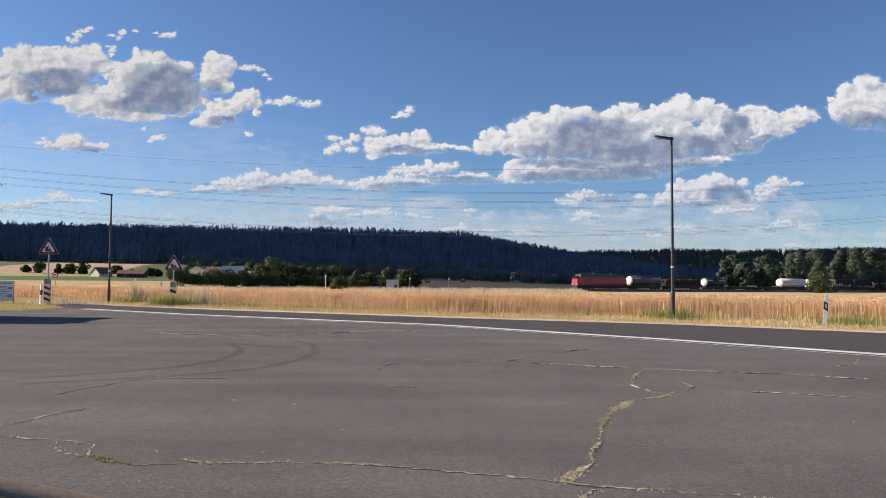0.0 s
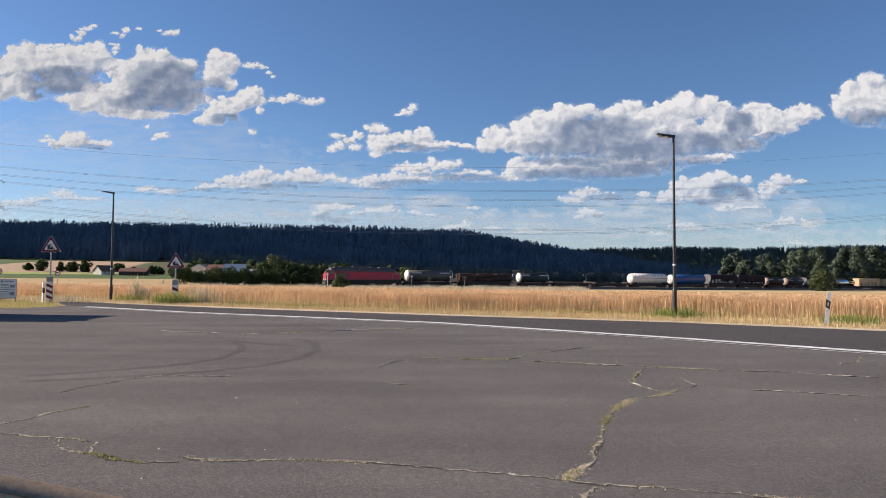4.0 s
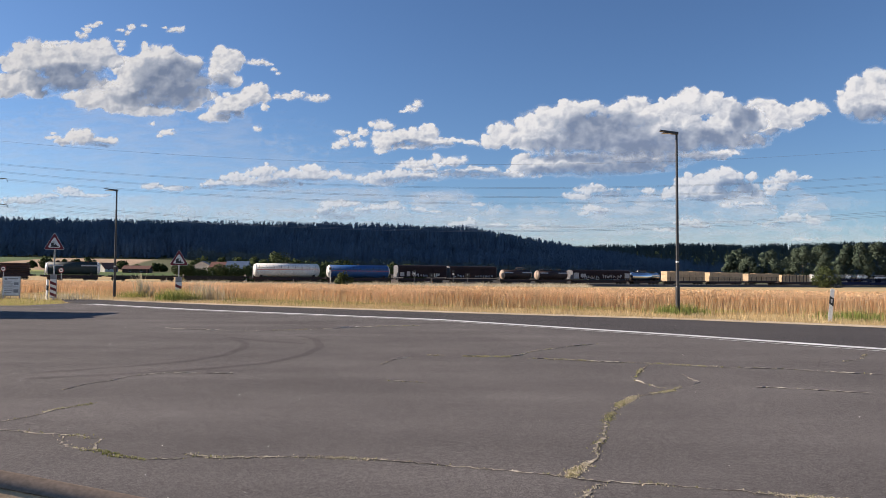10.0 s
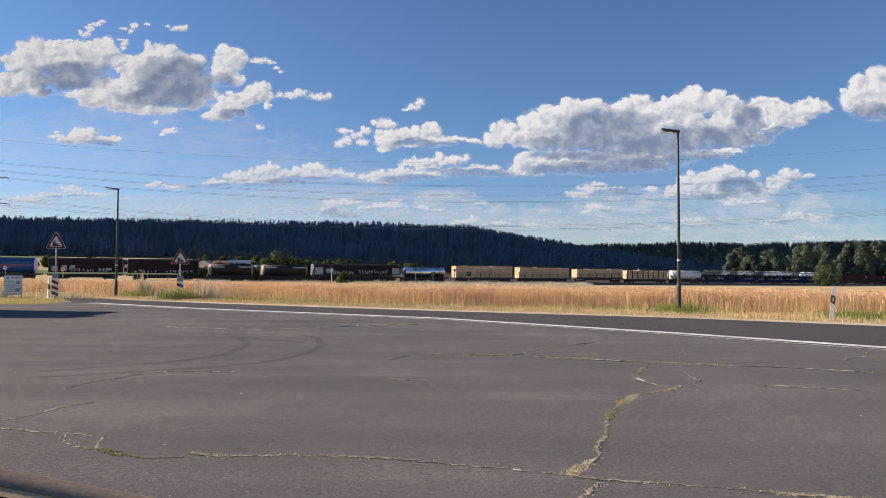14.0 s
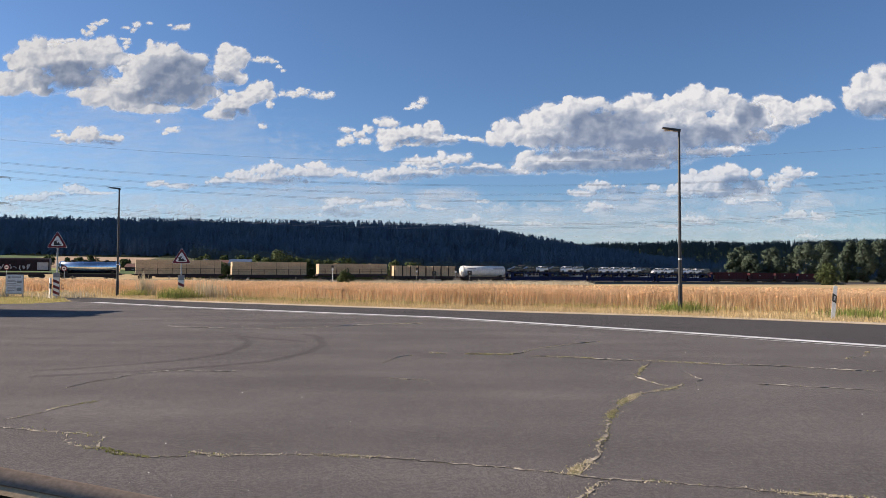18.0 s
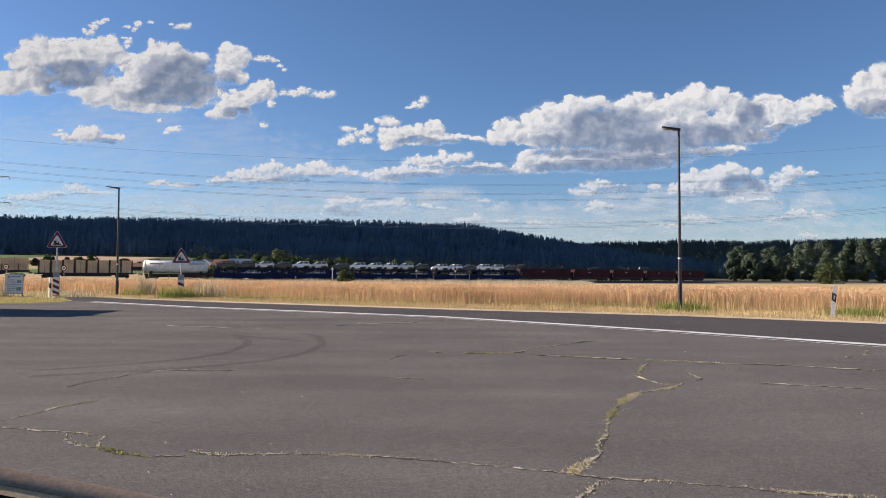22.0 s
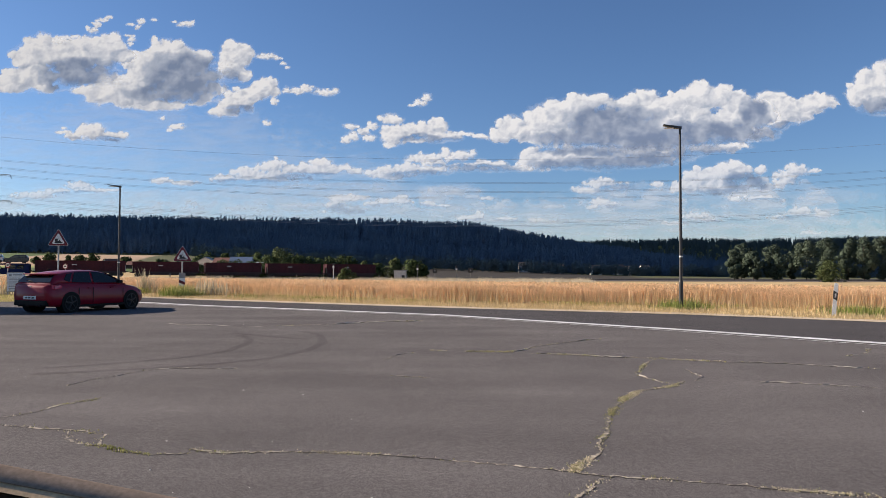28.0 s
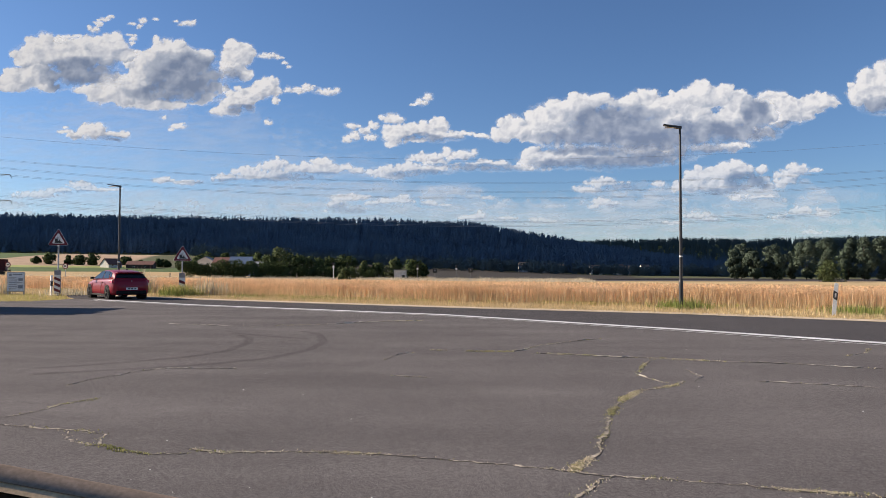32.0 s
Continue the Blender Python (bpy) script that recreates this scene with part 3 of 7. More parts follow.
CLOUDS.append(([(-229, 435, 73, 29), (-302, 423, 49, 20), (-156, 443, 49, 29), (-107, 485, 61, 22), (-59, 490, 73, 24), (15, 510, 29, 22), (-83, 436, 146, 29), (-205, 411, 146, 20)], [(-71, 414, 151, 22), (63, 471, 98, 20)]))
CLOUDS.append(([(-1570, 362, 73, 20), (-1668, 337, 98, 20), (-1521, 345, 98, 17), (-1765, 320, 122, 20), (-1448, 345, 73, 10)], [(-1546, 328, 122, 10)]))
CLOUDS.append(([(-424, 313, 85, 20), (-461, 276, 49, 34), (-351, 313, 49, 15), (-400, 259, 122, 20)], [(-388, 269, 110, 22)]))
CLOUDS.append(([(-205, 301, 98, 17), (-168, 319, 29, 17), (-59, 290, 61, 15), (15, 285, 37, 7), (-302, 289, 49, 15)], [(-180, 282, 122, 10)]))
CLOUDS.append(([(137, 230, 85, 24), (161, 247, 37, 15), (283, 223, 73, 15), (429, 219, 73, 15)], [(210, 213, 146, 12)]))
CLOUDS.append(([(197, 315, 39, 10)], []))
CLOUDS.append(([(673, 378, 61, 29), (709, 395, 49, 17), (624, 354, 73, 20), (770, 366, 98, 24)], [(807, 357, 110, 22)]))
CLOUDS.append(([(929, 379, 39, 15)], []))
CLOUDS.append(([(685, 300, 54, 22), (734, 288, 44, 20), (649, 281, 37, 15)], [(734, 278, 44, 12)]))
CLOUDS.append(([(1136, 404, 85, 54), (1258, 429, 85, 49), (1270, 466, 44, 20), (1063, 368, 73, 34), (1209, 368, 146, 49), (1380, 442, 29, 24), (1356, 393, 61, 37), (1404, 369, 49, 24)], [(1319, 386, 88, 39), (1234, 339, 134, 20)]))
CLOUDS.append(([(1538, 443, 59, 34), (1477, 418, 49, 29), (1465, 381, 37, 24), (1502, 394, 61, 24), (1612, 438, 34, 12)], [(1563, 396, 49, 17)]))
CLOUDS.append(([(1270, 315, 37, 15), (1380, 320, 85, 15), (1477, 308, 24, 12)], [(1404, 310, 73, 12)]))
CLOUDS.append(([(1538, 260, 61, 24), (1477, 235, 73, 17), (1563, 272, 29, 15), (1648, 248, 49, 20), (1624, 267, 29, 12)], [(1551, 233, 98, 12)]))
CLOUDS.append(([(1112, 241, 73, 20), (1160, 222, 73, 17), (1014, 209, 98, 12)], [(1136, 212, 98, 10)]))
CLOUDS.append(([(1599, 170, 73, 12)], []))


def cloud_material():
    """Vapour lit evenly by a fixed sunward normal, with white-to-grey shading painted in."""
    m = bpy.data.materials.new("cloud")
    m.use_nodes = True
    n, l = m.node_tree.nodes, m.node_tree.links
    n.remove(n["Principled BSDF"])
    grey_shade = n.new("ShaderNodeAttribute")
    grey_shade.attribute_name = "painted_shade"
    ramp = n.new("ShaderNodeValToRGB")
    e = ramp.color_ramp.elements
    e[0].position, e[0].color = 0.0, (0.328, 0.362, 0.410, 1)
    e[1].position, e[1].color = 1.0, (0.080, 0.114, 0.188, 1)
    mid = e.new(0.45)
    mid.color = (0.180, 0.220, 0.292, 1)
    l.new(grey_shade.outputs["Fac"], ramp.inputs[0])
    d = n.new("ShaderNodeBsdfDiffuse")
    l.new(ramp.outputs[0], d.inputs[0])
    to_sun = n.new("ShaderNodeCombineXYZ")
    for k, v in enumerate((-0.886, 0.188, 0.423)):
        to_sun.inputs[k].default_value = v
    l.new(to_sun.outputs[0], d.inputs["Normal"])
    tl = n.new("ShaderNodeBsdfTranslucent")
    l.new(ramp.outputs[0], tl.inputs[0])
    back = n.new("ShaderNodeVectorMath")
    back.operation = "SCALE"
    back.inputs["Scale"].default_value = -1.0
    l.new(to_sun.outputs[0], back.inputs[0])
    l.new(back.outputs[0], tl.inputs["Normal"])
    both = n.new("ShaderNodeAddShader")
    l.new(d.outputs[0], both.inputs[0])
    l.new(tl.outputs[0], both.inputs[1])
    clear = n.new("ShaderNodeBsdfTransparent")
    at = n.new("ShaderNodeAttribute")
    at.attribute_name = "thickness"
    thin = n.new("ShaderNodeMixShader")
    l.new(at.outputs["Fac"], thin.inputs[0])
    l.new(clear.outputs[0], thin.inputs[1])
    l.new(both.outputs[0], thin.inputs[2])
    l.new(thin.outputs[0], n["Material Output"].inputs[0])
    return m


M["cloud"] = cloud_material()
CLOUD_Y = 3000.0
cloud_things = []


def cloud(lobes, shade_cores, seed, most=1.0, label="white cumulus cloud with a grey underside"):
    L = np.array(lobes, dtype=float)
    step = 3.6
    x0, x1 = (L[:, 0] - L[:, 2]).min() - 60, (L[:, 0] + L[:, 2]).max() + 60
    z0, z1 = (L[:, 1] - L[:, 3]).min() - 45, (L[:, 1] + L[:, 3]).max() + 50
    X, Z = np.meshgrid(np.arange(x0, x1, step), np.arange(z0, z1, step))
    big = np.clip(L[:, 3].max() / 70, 0.3, 1.25)
    ox, oz = seed * 13.7, seed * 7.1
    wx = X + 15 * big * fbm(X / 80 + ox, Z / 80 + oz, 5) + 7 * fbm(X / 24 + ox, Z / 24 + oz, 4)
    wz = Z + 13 * big * fbm(X / 80 + ox + 9, Z / 80 + oz + 5, 5) + 6 * fbm(X / 24 + ox + 3, Z / 24 + oz + 4, 4)
    # each lobe buds into smaller heads over its upper side
    rr, heads = np.random.RandomState(seed * 3 + 1), [(cx, cz, rx * 0.93, rz * 0.9, 1.0) for cx, cz, rx, rz in L]
    for cx, cz, rx, rz in L:
        size = min(rx, rz * 1.3)
        for k in range(int(np.clip(rx * rz / 260, 3, 16))):
            a, f = rr.uniform(-0.5, math.pi + 0.5), rr.uniform(0.25, 0.95)
            s = size * rr.uniform(0.20, 0.42)
            heads.append((cx + rx * f * math.cos(a), cz + rz * f * math.sin(a), s * 1.15, s, 0.55 + 0.35 * rr.random_sample()))
    acc, under, best = np.full_like(X, -2.0), np.zeros_like(X), np.full_like(X, -9.0)
    for cx, cz, rx, rz, lead in heads:
        dx, dz = (wx - cx) / rx, (wz - cz) / rz
        dz = np.where(dz < 0, dz * 1.1, dz)
        q = 1 - dx ** 2 - dz ** 2
        acc = np.logaddexp(acc * 7, q * 7) / 7
        turn = np.clip(0.42 - 0.48 * dz + 0.20 * dx, 0, 1)
        rank = q * rz - 0.25 * lead * rz
        w = smooth((rank - best) / (0.30 * rz) + 0.5)
        under = under * (1 - w) + turn * w
        best = np.maximum(best, rank)
    small = 1 - smooth((L[:, 3].max() - 20) / 45)
    lump = fbm(wx / (58 * big) + ox, wz / (50 * big) + oz, 5, True)
    fine = fbm(wx / 22 + ox, wz / 20 + oz, 4, True)
    dust = fbm(X / 13 + oz, Z / 9 + ox, 4)
    shred = fbm(wx / 30 + oz, wz / 16 + ox, 5)
    dens = acc + 0.02 + 0.30 * lump + 0.13 * fine + 0.06 * dust + 0.22 * shred + (0.35 * shred - 0.12) * small
    d = np.clip(dens * 1.4, 0, 1)
    puff = fbm(wx / (64 * big) + ox + 2, wz / (52 * big) + oz + 2, 3, True)
    # shade painted at set places, as where little sun gets through
    shade_core = np.full_like(X, -9.0)
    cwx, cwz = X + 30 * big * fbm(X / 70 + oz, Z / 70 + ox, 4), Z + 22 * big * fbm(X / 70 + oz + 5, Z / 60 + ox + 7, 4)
    for cx, cz, rx, rz in shade_cores:
        shade_core = np.maximum(shade_core, 1 - ((cwx - cx) / rx) ** 2 - ((cwz - cz) / rz) ** 2)
    belly = smooth((shade_core + 0.72 + 0.30 * puff) / 1.32)
    # billow shading painted in: sides away from the sun turn grey
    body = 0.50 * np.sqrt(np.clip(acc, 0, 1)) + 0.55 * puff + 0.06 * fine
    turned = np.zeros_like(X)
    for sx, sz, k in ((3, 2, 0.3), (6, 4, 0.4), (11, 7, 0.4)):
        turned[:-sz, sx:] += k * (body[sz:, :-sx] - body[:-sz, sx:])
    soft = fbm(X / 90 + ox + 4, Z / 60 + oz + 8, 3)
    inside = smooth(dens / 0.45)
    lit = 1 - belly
    grey_shade = np.clip(belly * inside * (0.86 + 0.35 * soft + 0.4 * turned) + lit * inside * (0.10 + 0.34 * under ** 1.3 + 0.58 * turned), 0, 1)
    veil = np.clip(0.5 + 1.2 * fbm(X / 130 + ox, Z / 24 + oz, 4), 0, 1)
    thick = np.maximum(smooth((dens - (0.10 * dust + 0.12 * fine) * belly) / (0.38 + 0.60 * smooth((belly - 0.30) / 0.5) + 0.35 * small)), 0.30 * veil * smooth((dens + 0.5) / 0.6))
    rim = np.minimum.reduce([X - X.min(), X.max() - X, Z - Z.min(), Z.max() - Z])
    thick = thick * smooth(rim / 40) * most * (0.46 + 0.54 * smooth((Z - 150) / 450))
    if most < 1:
        thick = thick * (0.35 + 0.65 * veil)
        grey_shade = np.full_like(X, 0.16)
    keep = thick > 0.004
    cell = keep[:-1, :-1] | keep[1:, :-1] | keep[:-1, 1:] | keep[1:, 1:]
    idx = np.arange(X.size).reshape(X.shape)
    q = np.stack([idx[:-1, :-1], idx[:-1, 1:], idx[1:, 1:], idx[1:, :-1]], axis=-1)[cell]
    used, inv = np.unique(q, return_inverse=True)
    mx, mz = X.mean(), Z.mean()
    far = 1 + (mx * 0.3 - mz * 0.25 if most == 1 else 700 + seed * 4) / CLOUD_Y
    v = np.stack([X.ravel() - mx, np.zeros(X.size), Z.ravel() - mz], axis=1)[used] * far
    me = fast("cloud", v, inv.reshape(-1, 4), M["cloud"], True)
    a = me.attributes.new("thickness", "FLOAT", "POINT")
    a.data.foreach_set("value", np.clip(thick.ravel()[used], 0, 1).astype(np.float32))
    a = me.attributes.new("painted_shade", "FLOAT", "POINT")
    a.data.foreach_set("value", grey_shade.ravel()[used].astype(np.float32))
    ob = tagged(new("cloud", me), label, "cloud", "evening clouds", "structure")
    ob.location = (mx * far, CLOUD_Y * far, mz * far + 1.4)
    cloud_things.append(ob)


for k, (lobes, shade_cores) in enumerate(CLOUDS):
    cloud(lobes, shade_cores, k + 1)
# veil sheets added low down; the last two stand in for horizon haze
for k, lobes in enumerate(([(530, 250, 900, 55), (1250, 330, 700, 60)], [(-1150, 290, 800, 60), (-420, 340, 600, 45)], [(300, 190, 1400, 40)], [(-1300, 200, 900, 40)], [(0, 90, 2700, 250)], [(-1500, 330, 1300, 420)])):
    cloud(lobes, [], k + 60, (0.36, 0.50, 0.40, 0.52, 0.80, 0.22)[k], "thin pale veil of cloud and horizon haze low over the hills")
# ---- street furniture ----
def street_lamp(x, y, z, h, arm, turn):
    top = thing("street_lamp", "tall dark steel street lamp with a flat angled head", "street lamp", pose(x, y, z, 0, 0, turn), "street lamps")
    bm = bmesh.new()
    lathe(bm, [(-0.2, 0.085), (1.0, 0.085), (1.05, 0.065), (h - 0.1, 0.042), (h, 0.042)], 14, "Z")
    part("pole", bm, M["dark_pole"], top, smooth=False)
    bm = bmesh.new()
    hull(bm, [[(-0.06, -0.05, h - 0.05), (-0.06, 0.05, h - 0.05), (-0.06, 0.05, h + 0.05), (-0.06, -0.05, h + 0.05)],
              [(0.15, -0.10, h - 0.02), (0.15, 0.10, h - 0.02), (0.15, 0.10, h + 0.07), (0.15, -0.10, h + 0.07)],
              [(arm, -0.11, h + 0.10), (arm, 0.11, h + 0.10), (arm, 0.11, h + 0.14), (arm, -0.11, h + 0.14)]])
    head = part("head", bm, M["dark_pole"], top)
    bm = box(bmesh.new(), 0.2, arm - 0.05, -0.08, 0.08, h - 0.0, h + 0.012)
    part("lens", bm, M["glass"], head, m=Matrix())
    bm = box(bmesh.new(), -0.06, 0.06, -0.093, -0.08, 0.5, 0.8, 0.005)
    part("hatch", bm, M["steel"], top)
    for zz in (1.95,):
        part("sticker", lathe(bmesh.new(), [(zz, 0.066), (zz + 0.06, 0.066)], 14, "Z"), M["white"], top, "small white band on the pole")
    return top


street_lamp(9.14, 26.7, 0.0, 6.95, 0.62, 172)
street_lamp(-19.1, 41.0, -0.15, 6.45, 0.72, 176)
# ---- cracks in the forecourt ----
CRACKS = []
CRACKS.append((0.045, 0.5, [(-2.00, 5.49), (-1.69, 5.36), (-1.49, 5.39), (-1.23, 5.41), (-0.92, 5.39), (-0.62, 5.37), (-0.35, 5.31), (-0.18, 5.27), (0.07, 5.18), (0.48, 5.06), (0.90, 4.91), (1.08, 4.82), (1.40, 4.75), (1.85, 4.63), (2.24, 4.51), (2.64, 4.40), (2.96, 4.30)]))
CRACKS.append((0.05, 1.6, [(0.90, 4.91), (1.01, 5.09), (1.11, 5.24), (1.24, 5.44), (1.27, 5.70), (1.44, 6.10), (1.59, 6.68), (1.79, 7.24), (2.06, 7.79), (2.30, 8.19), (2.55, 8.36), (2.87, 8.61), (3.08, 8.92)]))
CRACKS.append((0.045, 0.7, [(-4.38, 6.45), (-3.99, 6.31), (-3.60, 6.18), (-3.32, 6.12), (-3.09, 6.06), (-2.87, 5.96), (-2.74, 5.60)]))
CRACKS.append((0.035, 0.5, [(-3.22, 6.04), (-3.11, 5.78), (-2.95, 5.65), (-2.71, 5.58), (-2.56, 5.46), (-2.34, 5.36), (-2.21, 5.30), (-1.95, 5.34)]))
CRACKS.append((0.025, 0.9, [(3.39, 11.28), (2.91, 10.21), (2.63, 9.39), (2.75, 8.91), (2.87, 8.61)]))
CRACKS.append((0.015, 0.4, [(3.47, 10.11), (3.45, 9.67), (3.46, 9.31), (3.21, 8.88)]))
CRACKS.append((0.05, 0.55, [(1.50, 11.83), (2.06, 11.77), (2.74, 11.41), (3.39, 11.28), (3.98, 11.02), (4.53, 10.83), (5.32, 10.66), (5.89, 10.30), (6.59, 9.97)]))
CRACKS.append((0.05, 1.1, [(0.46, 12.12), (1.14, 12.06), (1.41, 12.33), (1.70, 12.98), (2.41, 13.72), (3.23, 14.43)]))
CRACKS.append((0.06, 0.4, [(-7.06, 18.02), (-6.28, 17.69), (-4.79, 17.23), (-3.76, 17.64), (-2.71, 18.25), (-1.60, 19.12), (-0.61, 19.39)]))
CRACKS.append((0.04, 0.25, [(-4.28, 6.45), (-4.17, 6.60), (-3.99, 6.84), (-3.96, 7.18), (-3.74, 7.56)]))
CRACKS.append((0.05, 0.12, [(-4.30, 9.20), (-4.24, 9.56), (-3.89, 9.96), (-2.90, 9.87)]))
CRACKS.append((0.02, 0.4, [(-0.91, 10.93), (-0.78, 11.52), (-0.51, 11.92)]))
CRACKS.append((0.015, 0.1, [(-0.82, 9.34), (-0.17, 9.12)]))
CRACKS.append((0.015, 0.1, [(4.04, 8.90), (4.69, 8.70), (5.51, 8.35)]))
CRACKS.append((0.06, 3.2, [(1.08, 4.73), (0.94, 4.49), (0.82, 4.31), (0.73, 4.15)]))
CRACKS.append((0.03, 1, [(-0.18, 12.27), (0.07, 12.19)]))
CRACKS.append((0.02, 0.5, [(6.78, 11.69), (7.37, 12.11), (7.80, 12.73)]))
CRACKS.append((0.015, 0.1, [(-4.23, 9.46), (-4.46, 8.87), (-4.52, 8.43)]))
TYRE_MARKS = []
TYRE_MARKS.append([(-5.45, 9.32), (-4.71, 9.66), (-3.91, 10.02), (-3.26, 10.53), (-2.72, 11.08), (-2.35, 12.19), (-2.29, 13.54), (-2.69, 15.19), (-3.22, 16.02)])
TYRE_MARKS.append([(-5.76, 9.85), (-5.33, 10.09), (-4.66, 10.61), (-4.10, 11.18), (-3.72, 11.98), (-3.71, 13.27), (-3.94, 14.26), (-4.35, 14.99)])
TYRE_MARKS.append([(-4.69, 15.51), (-3.74, 14.75), (-2.74, 14.19)])


def blades(name, x, y, h, w, mat, label, lean=0.5, seed=1, category="grass", z=None):
    """Grass blades: bent tapering strips."""
    r = np.random.RandomState(seed)
    n = len(x)
    x, y, h, w = (np.broadcast_to(np.asarray(k, dtype=float), (n,)) for k in (x, y, h, w))
    z = ground_z(x, y) if z is None else np.broadcast_to(z, (n,))
    a, b = r.uniform(0, 6.283, n), r.uniform(0, 6.283, n)
    k = h * lean * r.uniform(0.1, 1.0, n)
    wx, wy = np.cos(a) * w / 2, np.sin(a) * w / 2
    dx, dy = np.cos(b) * k, np.sin(b) * k
    v = np.stack([
        np.stack([x - wx, y - wy, z - 0.01], 1), np.stack([x + wx, y + wy, z - 0.01], 1),
        np.stack([x + wx * 0.8 + dx * 0.35, y + wy * 0.8 + dy * 0.35, z + h * 0.6], 1), np.stack([x - wx * 0.8 + dx * 0.35, y - wy * 0.8 + dy * 0.35, z + h * 0.6], 1),
        np.stack([x + wx * 0.15 + dx, y + wy * 0.15 + dy, z + h], 1), np.stack([x - wx * 0.15 + dx, y - wy * 0.15 + dy, z + h], 1)], axis=1).reshape(-1, 3)
    q = (np.arange(n)[:, None, None] * 6 + np.array([[0, 1, 2, 3], [3, 2, 4, 5]])[None]).reshape(-1, 4)
    return tagged(new(name, fast(name, v, q, M[mat])), label, category, kind="stuff")


M["dry"] = material("dry_grass", (0.66, 0.52, 0.30), (0.46, 0.35, 0.19), 0.9, 0.9, per_island=0.3, spec=0.15, through_light=0.3)
M["pale"] = material("bleached_grass", (0.66, 0.60, 0.47), (0.50, 0.44, 0.31), 0.5, 0.9, per_island=0.3, spec=0.15, through_light=0.3)
M["weed"] = material("green_weeds", (0.16, 0.21, 0.05), (0.27, 0.29, 0.09), 0.8, 0.85, per_island=0.35, spec=0.2, through_light=0.3)
M["lime"] = material("yellow_green_grass", (0.36, 0.36, 0.10), (0.52, 0.46, 0.20), 0.9, 0.85, per_island=0.3, spec=0.15, through_light=0.35)
M["moss"] = material("crack_weeds", (0.24, 0.25, 0.075), (0.38, 0.35, 0.18), 1.8, 0.9, per_island=0.35, spec=0.15, through_light=0.3)
M["dirt"] = material("crack_dirt", (0.50, 0.44, 0.35), (0.06, 0.05, 0.042), 16, 0.95, grain=60)
M["rubbing"] = asphalt("tyre_rubbed_asphalt", (0.095, 0.087, 0.085), (0.128, 0.117, 0.113), 130, 0.12)


def wander(pts, step, amount, seed):
    """A ragged line through points on the ground."""
    out, r = [], np.random.RandomState(seed)
    for (ax, ay), (bx, by) in zip(pts, pts[1:]):
        k = max(2, int(math.hypot(bx - ax, by - ay) / step))
        for i in range(k):
            t = i / k
            j = amount * (0.3 if i == 0 else 1)
            out.append((ax + (bx - ax) * t + r.normal() * j, ay + (by - ay) * t + r.normal() * j))
    return out + [pts[-1]]


# lip and gap colours also paint in the crack's lit edge and shaded face
M["lip"] = material("lit_broken_edge", (0.50, 0.46, 0.40), (0.28, 0.26, 0.22), 3, 0.95, grain=30)
M["gap"] = material("dark_joint_and_shade", (0.022, 0.019, 0.017), (0.035, 0.03, 0.026), 8, 0.95)
M["straw"] = material("crack_straw", (0.66, 0.58, 0.42), (0.44, 0.38, 0.25), 1.5, 0.9, per_island=0.3, spec=0.15, through_light=0.3)
tuft_x, tuft_y, tuft_h, tuft_s = [], [], [], []
rc = np.random.RandomState(21)
for k, (width, weeds, pts) in enumerate(CRACKS):
    far = math.hypot(*pts[0]) / 6
    line = wander(pts, 0.035 * max(1, far), 0.011 * max(1, far ** 0.8), 100 + k)
    bm, gap = bmesh.new(), bmesh.new()
    rows, dark = [], []
    lift = 0.0075 * far if far > 1.3 else 0.001
    for i, (x, y) in enumerate(line):
        a, b = line[max(i - 1, 0)], line[min(i + 1, len(line) - 1)]
        t = Vector((b[0] - a[0], b[1] - a[1], 0)).normalized()
        if t.x < 0:
            t = -t
        on = 0.35 + 0.5 * math.sin(i * 0.13 + k) + 0.5 * math.sin(i * 0.41 + 2 * k)
        w = (1.15 if far < 1.3 else 0.75 if far < 2.4 else 1.35) * width * rc.uniform(0.05, 1.0) ** 1.5 * (0.35 + 0.65 * abs(math.sin(i * 0.12 + k)))
        z = 0.003 + lift * min(1.5, max(0, on)) * rc.uniform(0.1, 1.4)
        z2 = 0.002 + z * rc.uniform(0.2, 0.6)
        rows.append((bm.verts.new((x + t.y * w / 2, y - t.x * w / 2, z2)), bm.verts.new((x - t.y * w / 2, y + t.x * w / 2, z))))
        g = width * ((0.16 if far < 1.3 else 0.34) + (0.4 if far < 1.3 else 0.9) * rc.random_sample()) * max(0.08, 0.45 + 0.7 * math.sin(i * 0.17 + 3 * k))
        dark.append((gap.verts.new((x + t.y * (w / 2 + g), y - t.x * (w / 2 + g), 0.0025)), gap.verts.new((x + t.y * w / 2, y - t.x * w / 2, z2 + 0.0005))))
        dens = max(0.06, (0.25 if weeds > 1.0 else -0.1) + 1.0 * math.sin(i * 0.065 + k * 2.1) + 0.8 * math.sin(i * 0.22 + k))
        n = rc.poisson(weeds * dens * (26 if far < 1.4 else 26))
        s = width * 0.5
        tuft_x += list(x + rc.normal(size=n) * s)
        tuft_y += list(y + rc.normal(size=n) * s)
        tuft_h += list(rc.uniform(0.005, 0.016, n) * (1 + 0.15 * weeds) * (0.25 + 0.6 * far if far < 1.4 else 0.5 + 0.5 * far))
        tuft_s += list(rc.random_sample(n) < (0.48 + 0.4 * math.sin(i * 0.07 + k) if far < 1.6 else 0.6))
    for r_, b_ in ((rows, bm), (dark, gap)):
        for a, b in zip(r_, r_[1:]):
            b_.faces.new((a[0], a[1], b[1], b[0]))
    ob = tagged(part("crack", bm, M["lip"] if far > 1.3 else M["dirt"]), "ragged dirt-filled crack in the asphalt", "crack", kind="structure")
    part("gap", gap, M["gap"], ob)
